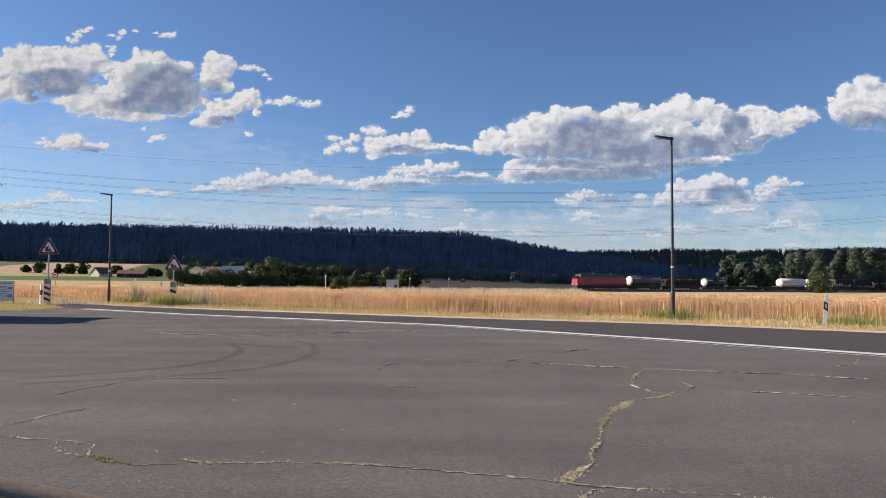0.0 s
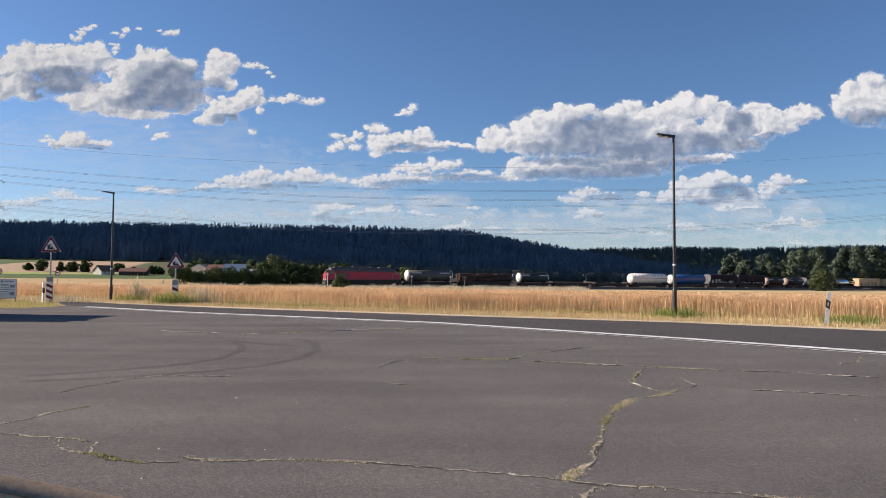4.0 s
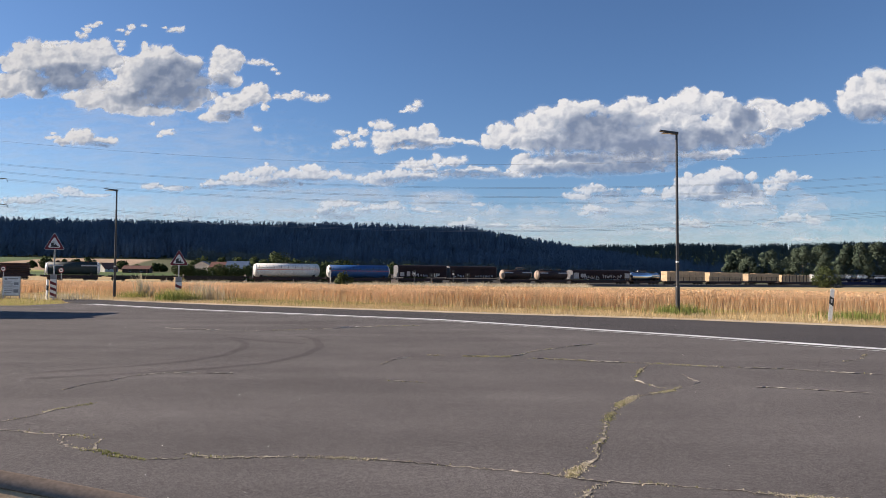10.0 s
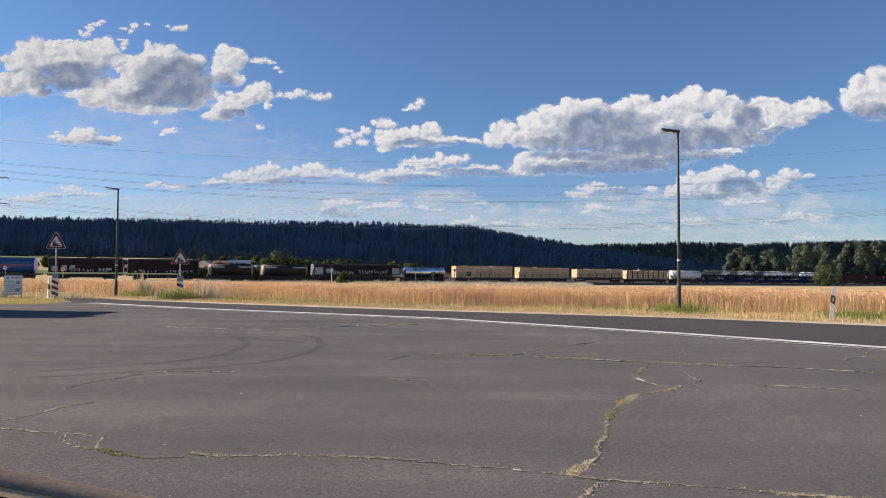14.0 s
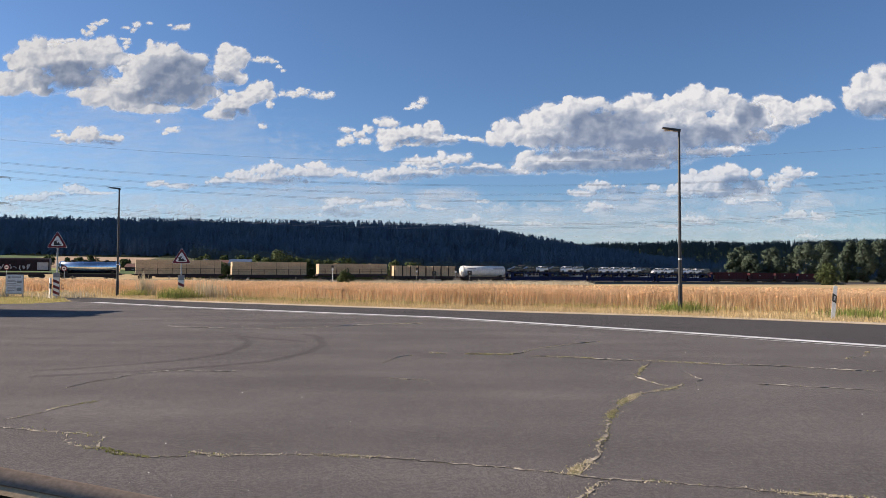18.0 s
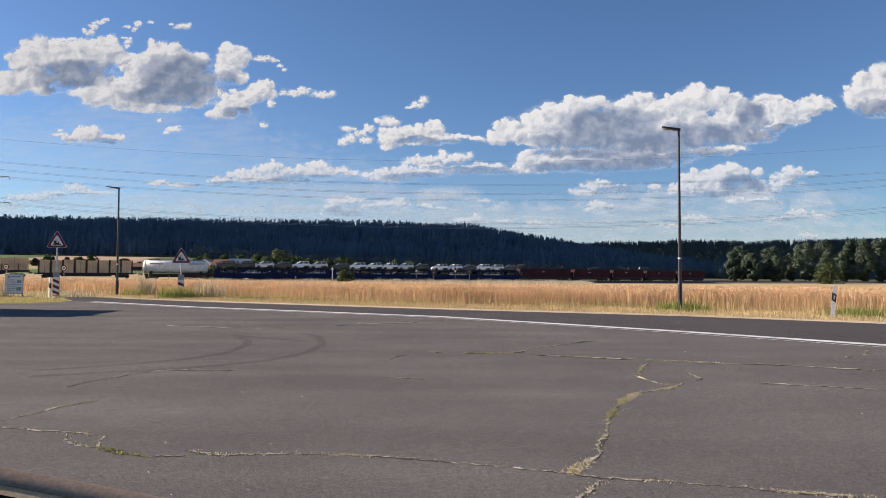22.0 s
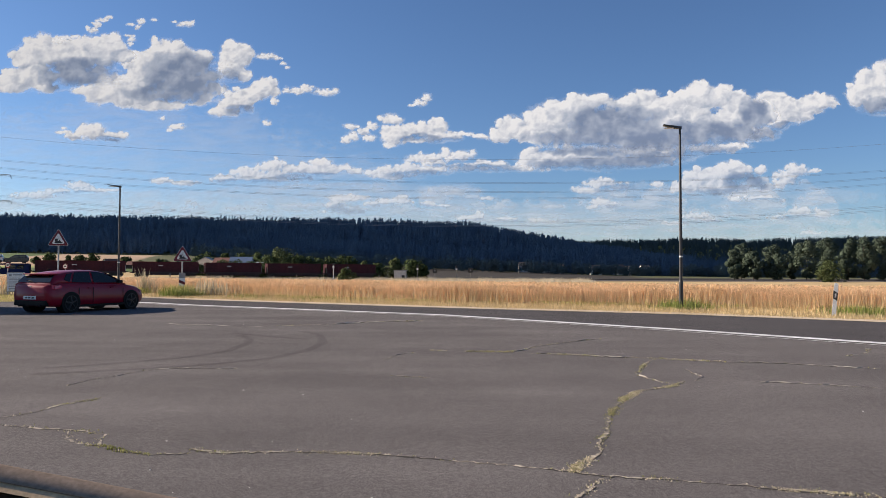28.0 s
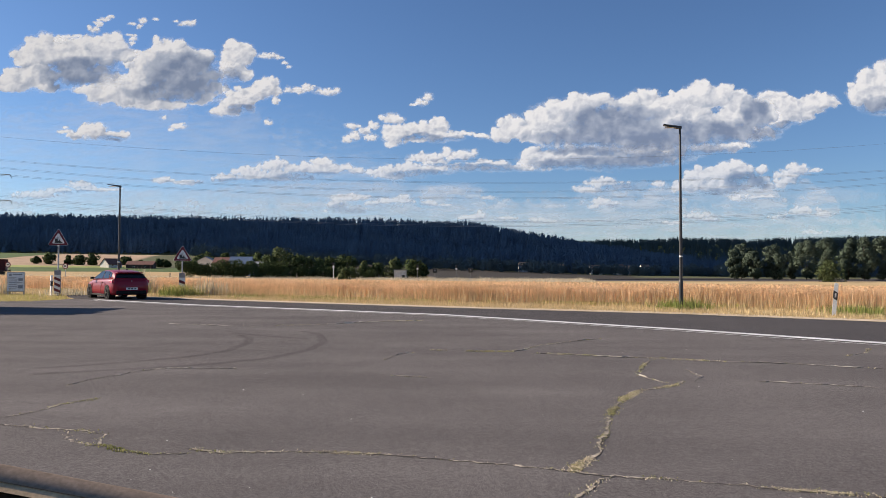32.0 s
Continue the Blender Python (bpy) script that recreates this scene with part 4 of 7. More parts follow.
th, tx, ty, ts = np.array(tuft_h), np.array(tuft_x), np.array(tuft_y), np.array(tuft_s, dtype=bool)
blades("crack_weeds", tx[~ts], ty[~ts], th[~ts], th[~ts] * 0.45 + 0.004, "moss", "low yellow-green weeds growing in the asphalt cracks", 1.7, 5, z=0.0)
blades("crack_straw", tx[ts], ty[ts], th[ts] * 0.8, th[ts] * 0.45 + 0.004, "straw", "short dead grass lying in the asphalt cracks", 2.2, 6, z=0.0)
for k, pts in enumerate(TYRE_MARKS):
    tagged(part("tyre_mark", ribbon(bmesh.new(), wander(pts, 0.25, 0.006, 50 + k), 0.17, 0.002), M["rubbing"]), "faint dark curved tyre mark on the asphalt", "tyre mark", kind="structure")
# small stones and litter on the forecourt
M["grit"] = material("pale_grit", (0.6, 0.58, 0.54), (0.45, 0.43, 0.4), 9, 0.8)
gv, gq = [], []
for k in range(45):
    yy = 4.3 + 17 * rc.random_sample() ** 1.3
    xx = rc.uniform(-0.62, 0.62) * yy
    s = rc.uniform(0.003, 0.008) * (1 + yy * 0.06)
    b = len(gv)
    gv += [(xx - s, yy, 0.002), (xx, yy - s, 0.002), (xx + s * rc.uniform(.6, 1.3), yy, 0.002), (xx, yy + s, 0.002), (xx, yy, 0.002 + s)]
    gq += [(b, b + 1, b + 4), (b + 1, b + 2, b + 4), (b + 2, b + 3, b + 4), (b + 3, b, b + 4)]
tagged(new("grit", raw("grit", gv, gq, M["grit"])), "scattered pale grit on the asphalt", "grit", kind="stuff")

# ---- verge and grain field ----
def brink(s):
    """How far from the road the grain begins."""
    return np.interp(s, [-14, 0, 5, 14.6, 20, 29, 40], [5.6, 5.4, 5.0, 2.7, 2.5, 3.6, 4.2])


def strip(n, d0, d1, s0, s1, seed, bias=1.0, whole=False):
    """Places in a strip along the road: d from the grain's edge (from the road if whole), s along it."""
    r = np.random.RandomState(seed)
    s = r.uniform(s0, s1, n)
    t = r.random_sample(n) ** bias
    d = d0 + (brink(s) + d1 - d0) * t if whole else brink(s) + d0 + (d1 - d0) * t
    return 0.475 * (d + 24.5) - 0.88 * s, 0.88 * (d + 24.5) + 0.475 * s


x, y = strip(75000, -0.75, 0.4, -14, 50, 31, 1.0, True)
blades("verge_grass", x, y, np.random.RandomState(3).uniform(0.03, 0.16, len(x)), 0.012, "dry", "short dry yellow grass of the roadside verge", 0.9, 32)
x, y = strip(17000, -0.5, 0.35, -14, 46, 33)
k = wave(x * 0.35, y * 0.35) + 0.3 * wave(x * 1.3, y * 1.3) > 0.02
x, y = x[k], y[k]
blades("verge_weeds", x, y, np.random.RandomState(4).uniform(0.05, 0.22, len(x)), 0.016, "lime", "green weeds along the foot of the grain", 0.5, 34)
x, y = strip(8000, -1.2, 0.5, -14, 42, 35)
blades("verge_stalks", x, y, np.random.RandomState(6).uniform(0.25, 0.6, len(x)), 0.010, "dry", "dry grass stalks along the foot of the grain", 0.4, 36)
rl = np.random.RandomState(71)
lx, ly = rl.uniform(-30, -17.2, 26000), rl.uniform(29.4, 39, 26000)
k = (ly > 29.9 + 0.5 * wave(lx, ly)) & (lx < -17.7 - 0.6 * (ly - 33).clip(0) + 0.2 * wave(lx * 3, ly * 3))
lx, ly = lx[k], ly[k]
blades("lawn_grass", lx, ly, rl.uniform(0.02, 0.09, len(lx)), 0.016, "lime", "short green and yellow grass round the sign posts", 0.8, 72)
k = rl.random_sample(len(lx)) < 0.5
blades("lawn_straw", lx[k] + 0.03, ly[k], rl.uniform(0.03, 0.11, k.sum()), 0.012, "dry", "dry straw in the grass round the sign posts", 0.7, 73)
M["grain"] = material("ripe_grain", (0.80, 0.585, 0.37), (0.66, 0.465, 0.275), 0.25, 0.85, per_island=0.20, grain=2.0, spec=0.2, through_light=0.35)


def grain(name, x, y, h, seed, scale, label):
    """Stalks with nodding ears."""
    r = np.random.RandomState(seed)
    n = len(x)
    z = ground_z(x, y) - 0.02
    h = h * r.uniform(0.80, 1.08, n) * (1 + 0.08 * wave(x / 3, y / 3))
    a, b = r.uniform(0, 6.283, n), r.normal(0.6, 1.2, n)
    w = 0.005 * scale * r.uniform(0.7, 1.3, n)
    wx, wy = np.cos(a) * w, np.sin(a) * w
    k = h * r.uniform(0.02, 0.20, n)
    dx, dy = np.cos(b) * k, np.sin(b) * k
    e = 0.11 * scale ** 0.5 * r.uniform(0.7, 1.2, n)
    ew = 0.014 * scale * r.uniform(0.8, 1.2, n)
    ex, ey, ez = np.cos(b) * e * 0.75, np.sin(b) * e * 0.75, e * r.uniform(-0.7, 0.7, n)
    nx, ny = -np.sin(b) * ew, np.cos(b) * ew
    S = lambda i, j, kk: np.stack([i, j, kk], 1)
    v = np.stack([
        S(x - wx, y - wy, z), S(x + wx, y + wy, z), S(x + wx + dx * .4, y + wy + dy * .4, z + h * .6), S(x - wx + dx * .4, y - wy + dy * .4, z + h * .6),
        S(x + wx + dx, y + wy + dy, z + h), S(x - wx + dx, y - wy + dy, z + h),
        S(x + dx, y + dy, z + h - 0.01), S(x + dx + ex * .4 + nx, y + dy + ey * .4 + ny, z + h + ez * .5 + 0.02), S(x + dx + ex, y + dy + ey, z + h + ez), S(x + dx + ex * .4 - nx, y + dy + ey * .4 - ny, z + h + ez * .5 + 0.02),
        S(x + dx + ex * .4, y + dy + ey * .4, z + h + ez * .5 + 0.02 + ew), S(x + dx + ex * .4, y + dy + ey * .4, z + h + ez * .5 + 0.02 - ew)], axis=1).reshape(-1, 3)
    q = (np.arange(n)[:, None, None] * 12 + np.array([[0, 1, 2, 3], [3, 2, 4, 5], [6, 7, 8, 9], [6, 10, 8, 11]])[None]).reshape(-1, 4)
    tagged(new(name, fast(name, v, q, M["grain"])), label, "grain field", kind="stuff")


x, y = strip(82000, 0.0, 3.1, -14, 58, 41, 0.8)
grain("grain_stalks", x, y, 0.70, 42, 1.05, "ripe golden grain standing at the edge of the field")
x, y = strip(60000, 3.0, 14, -24, 78, 43)
grain("grain_stalks", x, y, 0.68, 44, 1.8, "ripe golden grain in the field")
x, y = strip(30000, 14, 60, -60, 120, 45)
grain("grain_stalks", x, y, 0.67, 46, 4.5, "ripe golden grain farther into the field")
# the close-set canopy of the field
M["canopy"] = material("grain_canopy", (0.76, 0.57, 0.34), (0.64, 0.47, 0.26), 0.3, 0.95, bump=1.0, bump_scale=6, grain=7.0, spec=0.1)
dd = np.unique(np.concatenate([np.linspace(3.0, 20, 30), np.linspace(20, 78, 30)]))
ss = np.linspace(-110, 140, 200)
gd, gs = np.meshgrid(dd, ss)
gd = gd + brink(gs) - 1.6
cx, cy = 0.475 * (gd + 24.5) - 0.88 * gs, 0.88 * (gd + 24.5) + 0.475 * gs
cz = ground_z(cx, cy) + np.where(gd < brink(gs) + 1.6, 0.0, 0.53 + 0.05 * wave(cx * 1.7, cy * 1.7))
idx = np.arange(gd.size).reshape(gd.shape)
quads = np.stack([idx[:-1, :-1], idx[:-1, 1:], idx[1:, 1:], idx[1:, :-1]], axis=-1).reshape(-1, 4)
tagged(new("grain_canopy", fast("grain_canopy", np.stack([cx.ravel(), cy.ravel(), cz.ravel()], 1), quads, M["canopy"], True)), "dense ripe grain of the field behind its edge", "grain field", kind="stuff")


def tufts(name, spots, mat, label, seed, w=0.02, lean=0.5):
    r = np.random.RandomState(seed)
    X, Y, H = [], [], []
    for x, y, spread, h, n in spots:
        X.append(x + r.normal(size=n) * spread)
        Y.append(y + r.normal(size=n) * spread)
        H.append(h * r.uniform(0.35, 1.0, n))
    blades(name, np.concatenate(X), np.concatenate(Y), np.concatenate(H), w, mat, label, lean, seed)


tufts("green_tuft", [(9.3, 26.9, 0.45, 0.45, 500), (9.0, 26.5, 0.5, 0.3, 300), (14.0, 23.3, 0.55, 0.38, 420), (-13.9, 36.6, 0.45, 0.62, 700), (-9.5, 35.0, 0.8, 0.25, 300), (-6.0, 33.3, 0.9, 0.25, 300), (-17.8, 40.4, 0.4, 0.45, 250)],
      "weed", "clump of green weeds round a post", 61)
tufts("lime_tuft", [(-13.95, 36.9, 0.34, 0.72, 900), (-13.3, 37.0, 0.4, 0.42, 350), (-17.5, 40.4, 0.35, 0.5, 350)], "lime", "bright yellow-green grass clump round the sign", 63, 0.018, 0.7)
tufts("dry_tuft", [(-17.5, 40.9, 0.2, 1.6, 90), (-17.1, 40.9, 0.25, 1.1, 80), (-12.9, 37.9, 0.35, 1.25, 130), (-12.1, 37.7, 0.5, 0.95, 110), (-25.0, 38.6, 0.6, 1.0, 300), (-20.2, 37.5, 0.7, 0.5, 300)],
      "straw", "tall bleached grass with feathery heads", 62, 0.03, 0.35)
r6 = np.random.RandomState(66)
tr_x = r6.uniform(-118, 40, 26000)
tr_y = track_y(tr_x) - r6.uniform(3.6, 20, 26000)
blades("trackside_grass", tr_x, tr_y, r6.uniform(0.4, 1.25, 26000) * (0.7 + 0.8 * np.abs(wave(tr_x / 7, tr_y / 7))), 0.05, "pale", "tall bleached grass beside the railway", 1.3, 67)

# ---- the goods train ----
M["loco_red"] = material("traffic_red_paint", (0.36, 0.014, 0.050), (0.28, 0.014, 0.042), 0.5, 0.45, grain=4)
M["loco_grey"] = material("sooty_roof_grey", (0.055, 0.055, 0.058), (0.09, 0.088, 0.085), 0.8, 0.7)
M["tank_dark"] = material("grimy_dark_tank", (0.060, 0.062, 0.064), (0.10, 0.095, 0.085), 0.4, 0.55, 0.2, grain=3)
M["tank_green"] = material("dark_green_tank", (0.018, 0.038, 0.042), (0.028, 0.038, 0.042), 0.4, 0.6, spec=0.25, grain=3)
M["tank_white"] = material("dirty_white_tank", (0.80, 0.79, 0.76), (0.64, 0.62, 0.58), 0.5, 0.5, grain=3)
M["tank_blue"] = material("blue_tank", (0.018, 0.092, 0.28), (0.025, 0.07, 0.20), 0.4, 0.4, grain=3)
M["tank_brown"] = material("brown_black_tank", (0.028, 0.019, 0.020), (0.045, 0.030, 0.028), 0.4, 0.6, spec=0.25, grain=3)
M["tank_end"] = material("cream_brown_end", (0.42, 0.33, 0.26), (0.34, 0.24, 0.18), 0.8, 0.6)
M["polished"] = material("polished_steel", (0.75, 0.76, 0.78), (0.62, 0.63, 0.65), 0.3, 0.16, 1.0)
M["hood"] = material("brown_tarpaulin", (0.022, 0.015, 0.018), (0.036, 0.024, 0.026), 0.3, 0.8, spec=0.15, bump=0.4, bump_scale=2)
M["hood_end"] = material("grimy_grey_end", (0.17, 0.17, 0.185), (0.06, 0.06, 0.066), 2.5, 0.8)
M["oxide"] = material("oxide_red_wagon", (0.070, 0.020, 0.026), (0.045, 0.017, 0.022), 0.4, 0.8, spec=0.15, grain=3, per_object=0.12)
M["deck"] = material("wagon_frame_brown", (0.045, 0.020, 0.022), (0.03, 0.018, 0.018), 0.6, 0.75)
M["timber"] = material("sawn_timber", (0.56, 0.42, 0.265), (0.47, 0.345, 0.21), 0.7, 0.8, grain=6, per_object=0.10)
M["timber_red"] = material("dark_log_bark", (0.070, 0.036, 0.030), (0.040, 0.024, 0.022), 0.8, 0.8, grain=6, per_object=0.2)
M["carrier"] = material("dark_blue_steel", (0.010, 0.018, 0.075), (0.016, 0.024, 0.06), 0.6, 0.7, spec=0.1, grain=3)
M["silver_car"] = material("silver_car_paint", (0.55, 0.57, 0.60), (0.48, 0.50, 0.53), 0.5, 0.3, 0.3, coat=0.6)
M["white_car"] = material("white_car_paint", (0.86, 0.87, 0.88), (0.80, 0.81, 0.83), 0.5, 0.3, coat=0.6)
M["black_car"] = material("black_car_paint", (0.012, 0.016, 0.024), (0.02, 0.024, 0.032), 0.5, 0.25, coat=0.25)
M["scrawl"] = material("faded_white_paint", (0.46, 0.46, 0.47), (0.30, 0.29, 0.29), 2.0, 0.7)
M["scrawl_bright"] = material("white_spray_paint", (0.50, 0.52, 0.52), (0.36, 0.37, 0.37), 2.0, 0.7)
M["stripe_red"] = material("orange_red_band", (0.55, 0.09, 0.04), (0.45, 0.07, 0.04), 2.0, 0.6)

SX = np.linspace(-760, 760, 3041)
SL = np.concatenate([[0], np.cumsum(np.hypot(np.diff(SX), np.diff(track_y(SX))))])
SL = SL - np.interp(0, SX, SL)
FRONT0, SPEED, GAIN = 44.17, 18.87, 0.00687
TIMES = [0, 2, 4, 6, 8, 10, 12, 14, 16, 18, 20, 22, 24, 26, 28, 30, 32]
rolling = []


def rail_pose(back, t):
    """Pose on the rails of a point that trails the train's front by that much."""
    x = float(np.interp(FRONT0 - SPEED * t - GAIN * t * t + back, SL, SX))
    p, d = along(x)
    return Matrix.Translation(p) @ pose(0, 0, 0, 0, 0, math.degrees(math.atan2(-d.y, -d.x)))


def on_train(ob, back, local=None):
    rolling.append((ob, back, local or Matrix()))
    ob.matrix_basis = rail_pose(back, 0) @ (local or Matrix())
    return ob


def wheelset_mesh():
    bm = bmesh.new()
    for s in (-0.75, 0.75):
        lathe(bm, [(s - 0.06, 0.46), (s + 0.06, 0.46)], 16, "Y")
    rod(bm, (0, -0.75, 0), (0, 0.75, 0), 0.08, sides=8)
    return finish(bm, "wheelset", M["steel_wheel"])


WHEELSET = wheelset_mesh()


def bogie(parent, x, axles=2, base=1.8):
    bm = bmesh.new()
    half = base * (axles - 1) / 2
    for s in (-1.0, 1.0):
        box(bm, -half - 0.5, half + 0.5, s - 0.08, s + 0.08, 0.42, 0.72)
        box(bm, -0.45, 0.45, s - 0.12, s + 0.12, 0.22, 0.85)
        for k in range(axles):
            xx = -half + k * base
            box(bm, xx - 0.2, xx + 0.2, s - 0.15, s + 0.15, 0.32, 0.62)
    box(bm, -0.3, 0.3, -1.0, 1.0, 0.6, 0.9)
    b = part("bogie", bm, M["under"], parent, m=pose(x, 0, 0))
    for k in range(axles):
        part("wheelset", WHEELSET, None, b, m=pose(-half + k * base, 0, 0.46))
    return b


def buffers(parent, half):
    for s in (-1, 1):
        for y in (-0.88, 0.88):
            bm = bmesh.new()
            rod(bm, (s * (half - 0.45), y, 1.05), (s * half, y, 1.05), 0.10, sides=10)
            rod(bm, (s * (half - 0.06), y, 1.05), (s * half, y, 1.05), 0.24, sides=12)
            part("buffer", bm, M["under"], parent)


def flat_frame(parent, half, z=1.2, mat="deck"):
    bm = bmesh.new()
    box(bm, -half + 0.5, half - 0.5, -1.3, 1.3, z - 0.12, z)
    for s in (-1.32, 1.32):
        hull(bm, [[(-half + 0.5, s - 0.05, z - 0.3), (-half + 0.5, s + 0.05, z - 0.3), (-half + 0.5, s + 0.05, z + 0.02), (-half + 0.5, s - 0.05, z + 0.02)],
                  [(-half * 0.3, s - 0.05, z - 0.62), (-half * 0.3, s + 0.05, z - 0.62), (-half * 0.3, s + 0.05, z + 0.02), (-half * 0.3, s - 0.05, z + 0.02)],
                  [(half * 0.3, s - 0.05, z - 0.62), (half * 0.3, s + 0.05, z - 0.62), (half * 0.3, s + 0.05, z + 0.02), (half * 0.3, s - 0.05, z + 0.02)],
                  [(half - 0.5, s - 0.05, z - 0.3), (half - 0.5, s + 0.05, z - 0.3), (half - 0.5, s + 0.05, z + 0.02), (half - 0.5, s - 0.05, z + 0.02)]])
    # added brake-gear block; also stands for the dark shadow between the bogies
    box(bm, -half * 0.5, half * 0.5, -0.75, 0.75, z - 0.75, z - 0.1)
    box(bm, -half + 0.45, -half + 0.7, -1.35, 1.35, z - 0.35, z + 0.02)
    box(bm, half - 0.7, half - 0.45, -1.35, 1.35, z - 0.35, z + 0.02)
    return part("underframe", bm, M[mat], parent)


def locomotive(a, b):
    half = (b - a) / 2
    top = thing("diesel_locomotive", "red six-axle diesel locomotive with a sooty grey roof", "locomotive")

    def sec(x, w, zt, zb=1.38):
        return [(x, -w, zb), (x, w, zb), (x, w, zt - 0.55), (x, w * 0.93, zt - 0.22), (x, -w * 0.93, zt - 0.22), (x, -w, zt - 0.55)]
    L = half - 0.3
    bm = hull(bmesh.new(), [sec(-L, 1.25, 3.1), sec(-L + 0.25, 1.42, 3.25), sec(-L + 0.9, 1.48, 3.85), sec(-L + 1.6, 1.5, 3.9), sec(L - 1.6, 1.5, 3.9), sec(L - 0.9, 1.48, 3.85), sec(L - 0.25, 1.42, 3.25), sec(L, 1.25, 3.1)])
    body = part("body", bm, M["loco_red"], top)
    bm = hull(bmesh.new(), [[(x, -1.505, 3.38), (x, 1.505, 3.38), (x, 1.40, 3.86), (x, 0.95, 4.3), (x, -0.95, 4.3), (x, -1.40, 3.86)] for x in (-L + 1.25, L - 1.25)])
    part("roof", bm, M["loco_grey"], top, "sooty grey roof")
    for x, w, h in ((-5.5, 1.4, 0.28), (-2.8, 0.9, 0.22), (0.6, 2.2, 0.34), (4.4, 1.5, 0.26), (6.6, 0.8, 0.2)):
        part("roof_fan", box(bmesh.new(), x - w, x + w, -0.7, 0.7, 4.3, 4.3 + h, 0.05), M["loco_grey"], top)
    part("underframe", box(bmesh.new(), -L, L, -1.45, 1.45, 0.55, 1.385), M["under"], top)
    part("fuel_tank", box(bmesh.new(), -2.6, 2.6, -1.3, 1.3, 0.28, 0.9, 0.12), M["under"], top)
    for s in (-1, 1):
        bogie(top, s * (half - 4.7), 3, 1.85)
        bm = bmesh.new()
        q = [(s * (L - 0.22), -1.25, 3.22), (s * (L - 0.22), 1.25, 3.22), (s * (L - 0.83), 1.25, 3.95), (s * (L - 0.83), -1.25, 3.95)]
        vs = [bm.verts.new(Vector(p) + Vector((s * 0.04, 0, 0.03))) for p in q]
        bm.faces.new(vs)
        bmesh.ops.solidify(bm, geom=bm.faces[:], thickness=0.03)
        part("windscreen", bm, M["glass"], top)
        part("snowplough", box(bmesh.new(), s * L - 0.15, s * L + 0.15, -1.3, 1.3, 0.3, 0.85, 0.05), M["under"], top)
        for y in (-0.95, 0.95):
            bm = rod(bmesh.new(), (s * (L - 0.05), y, 1.5), (s * (L + 0.05), y, 1.5), 0.16, sides=12)
            part("headlight", bm, M["white"], top)
        for y in (-1.51, 1.51):
            part("side_window", box(bmesh.new(), s * (L - 1.3) - 0.45, s * (L - 1.3) + 0.35, y - 0.015, y + 0.015, 2.75, 3.45), M["glass"], top)
            part("handrail", rod(bmesh.new(), (s * (L - 2.2), y * 1.03, 1.3), (s * (L - 2.2), y * 1.03, 3.0), 0.025, sides=6), M["white"], top)
    for y in (-1.51, 1.51):
        for k in range(3):
            for zz in (2.0, 2.62):
                part("grille", box(bmesh.new(), L - 5.6 + k * 1.15, L - 4.65 + k * 1.15, y - 0.015, y + 0.015, zz, zz + 0.5), M["loco_grey"], top)
        part("stripe", box(bmesh.new(), -L + 0.3, L - 0.3, y - 0.012, y + 0.012, 1.4, 1.5), M["loco_grey"], top)
    buffers(top, half)
    on_train(top, (a + b) / 2)


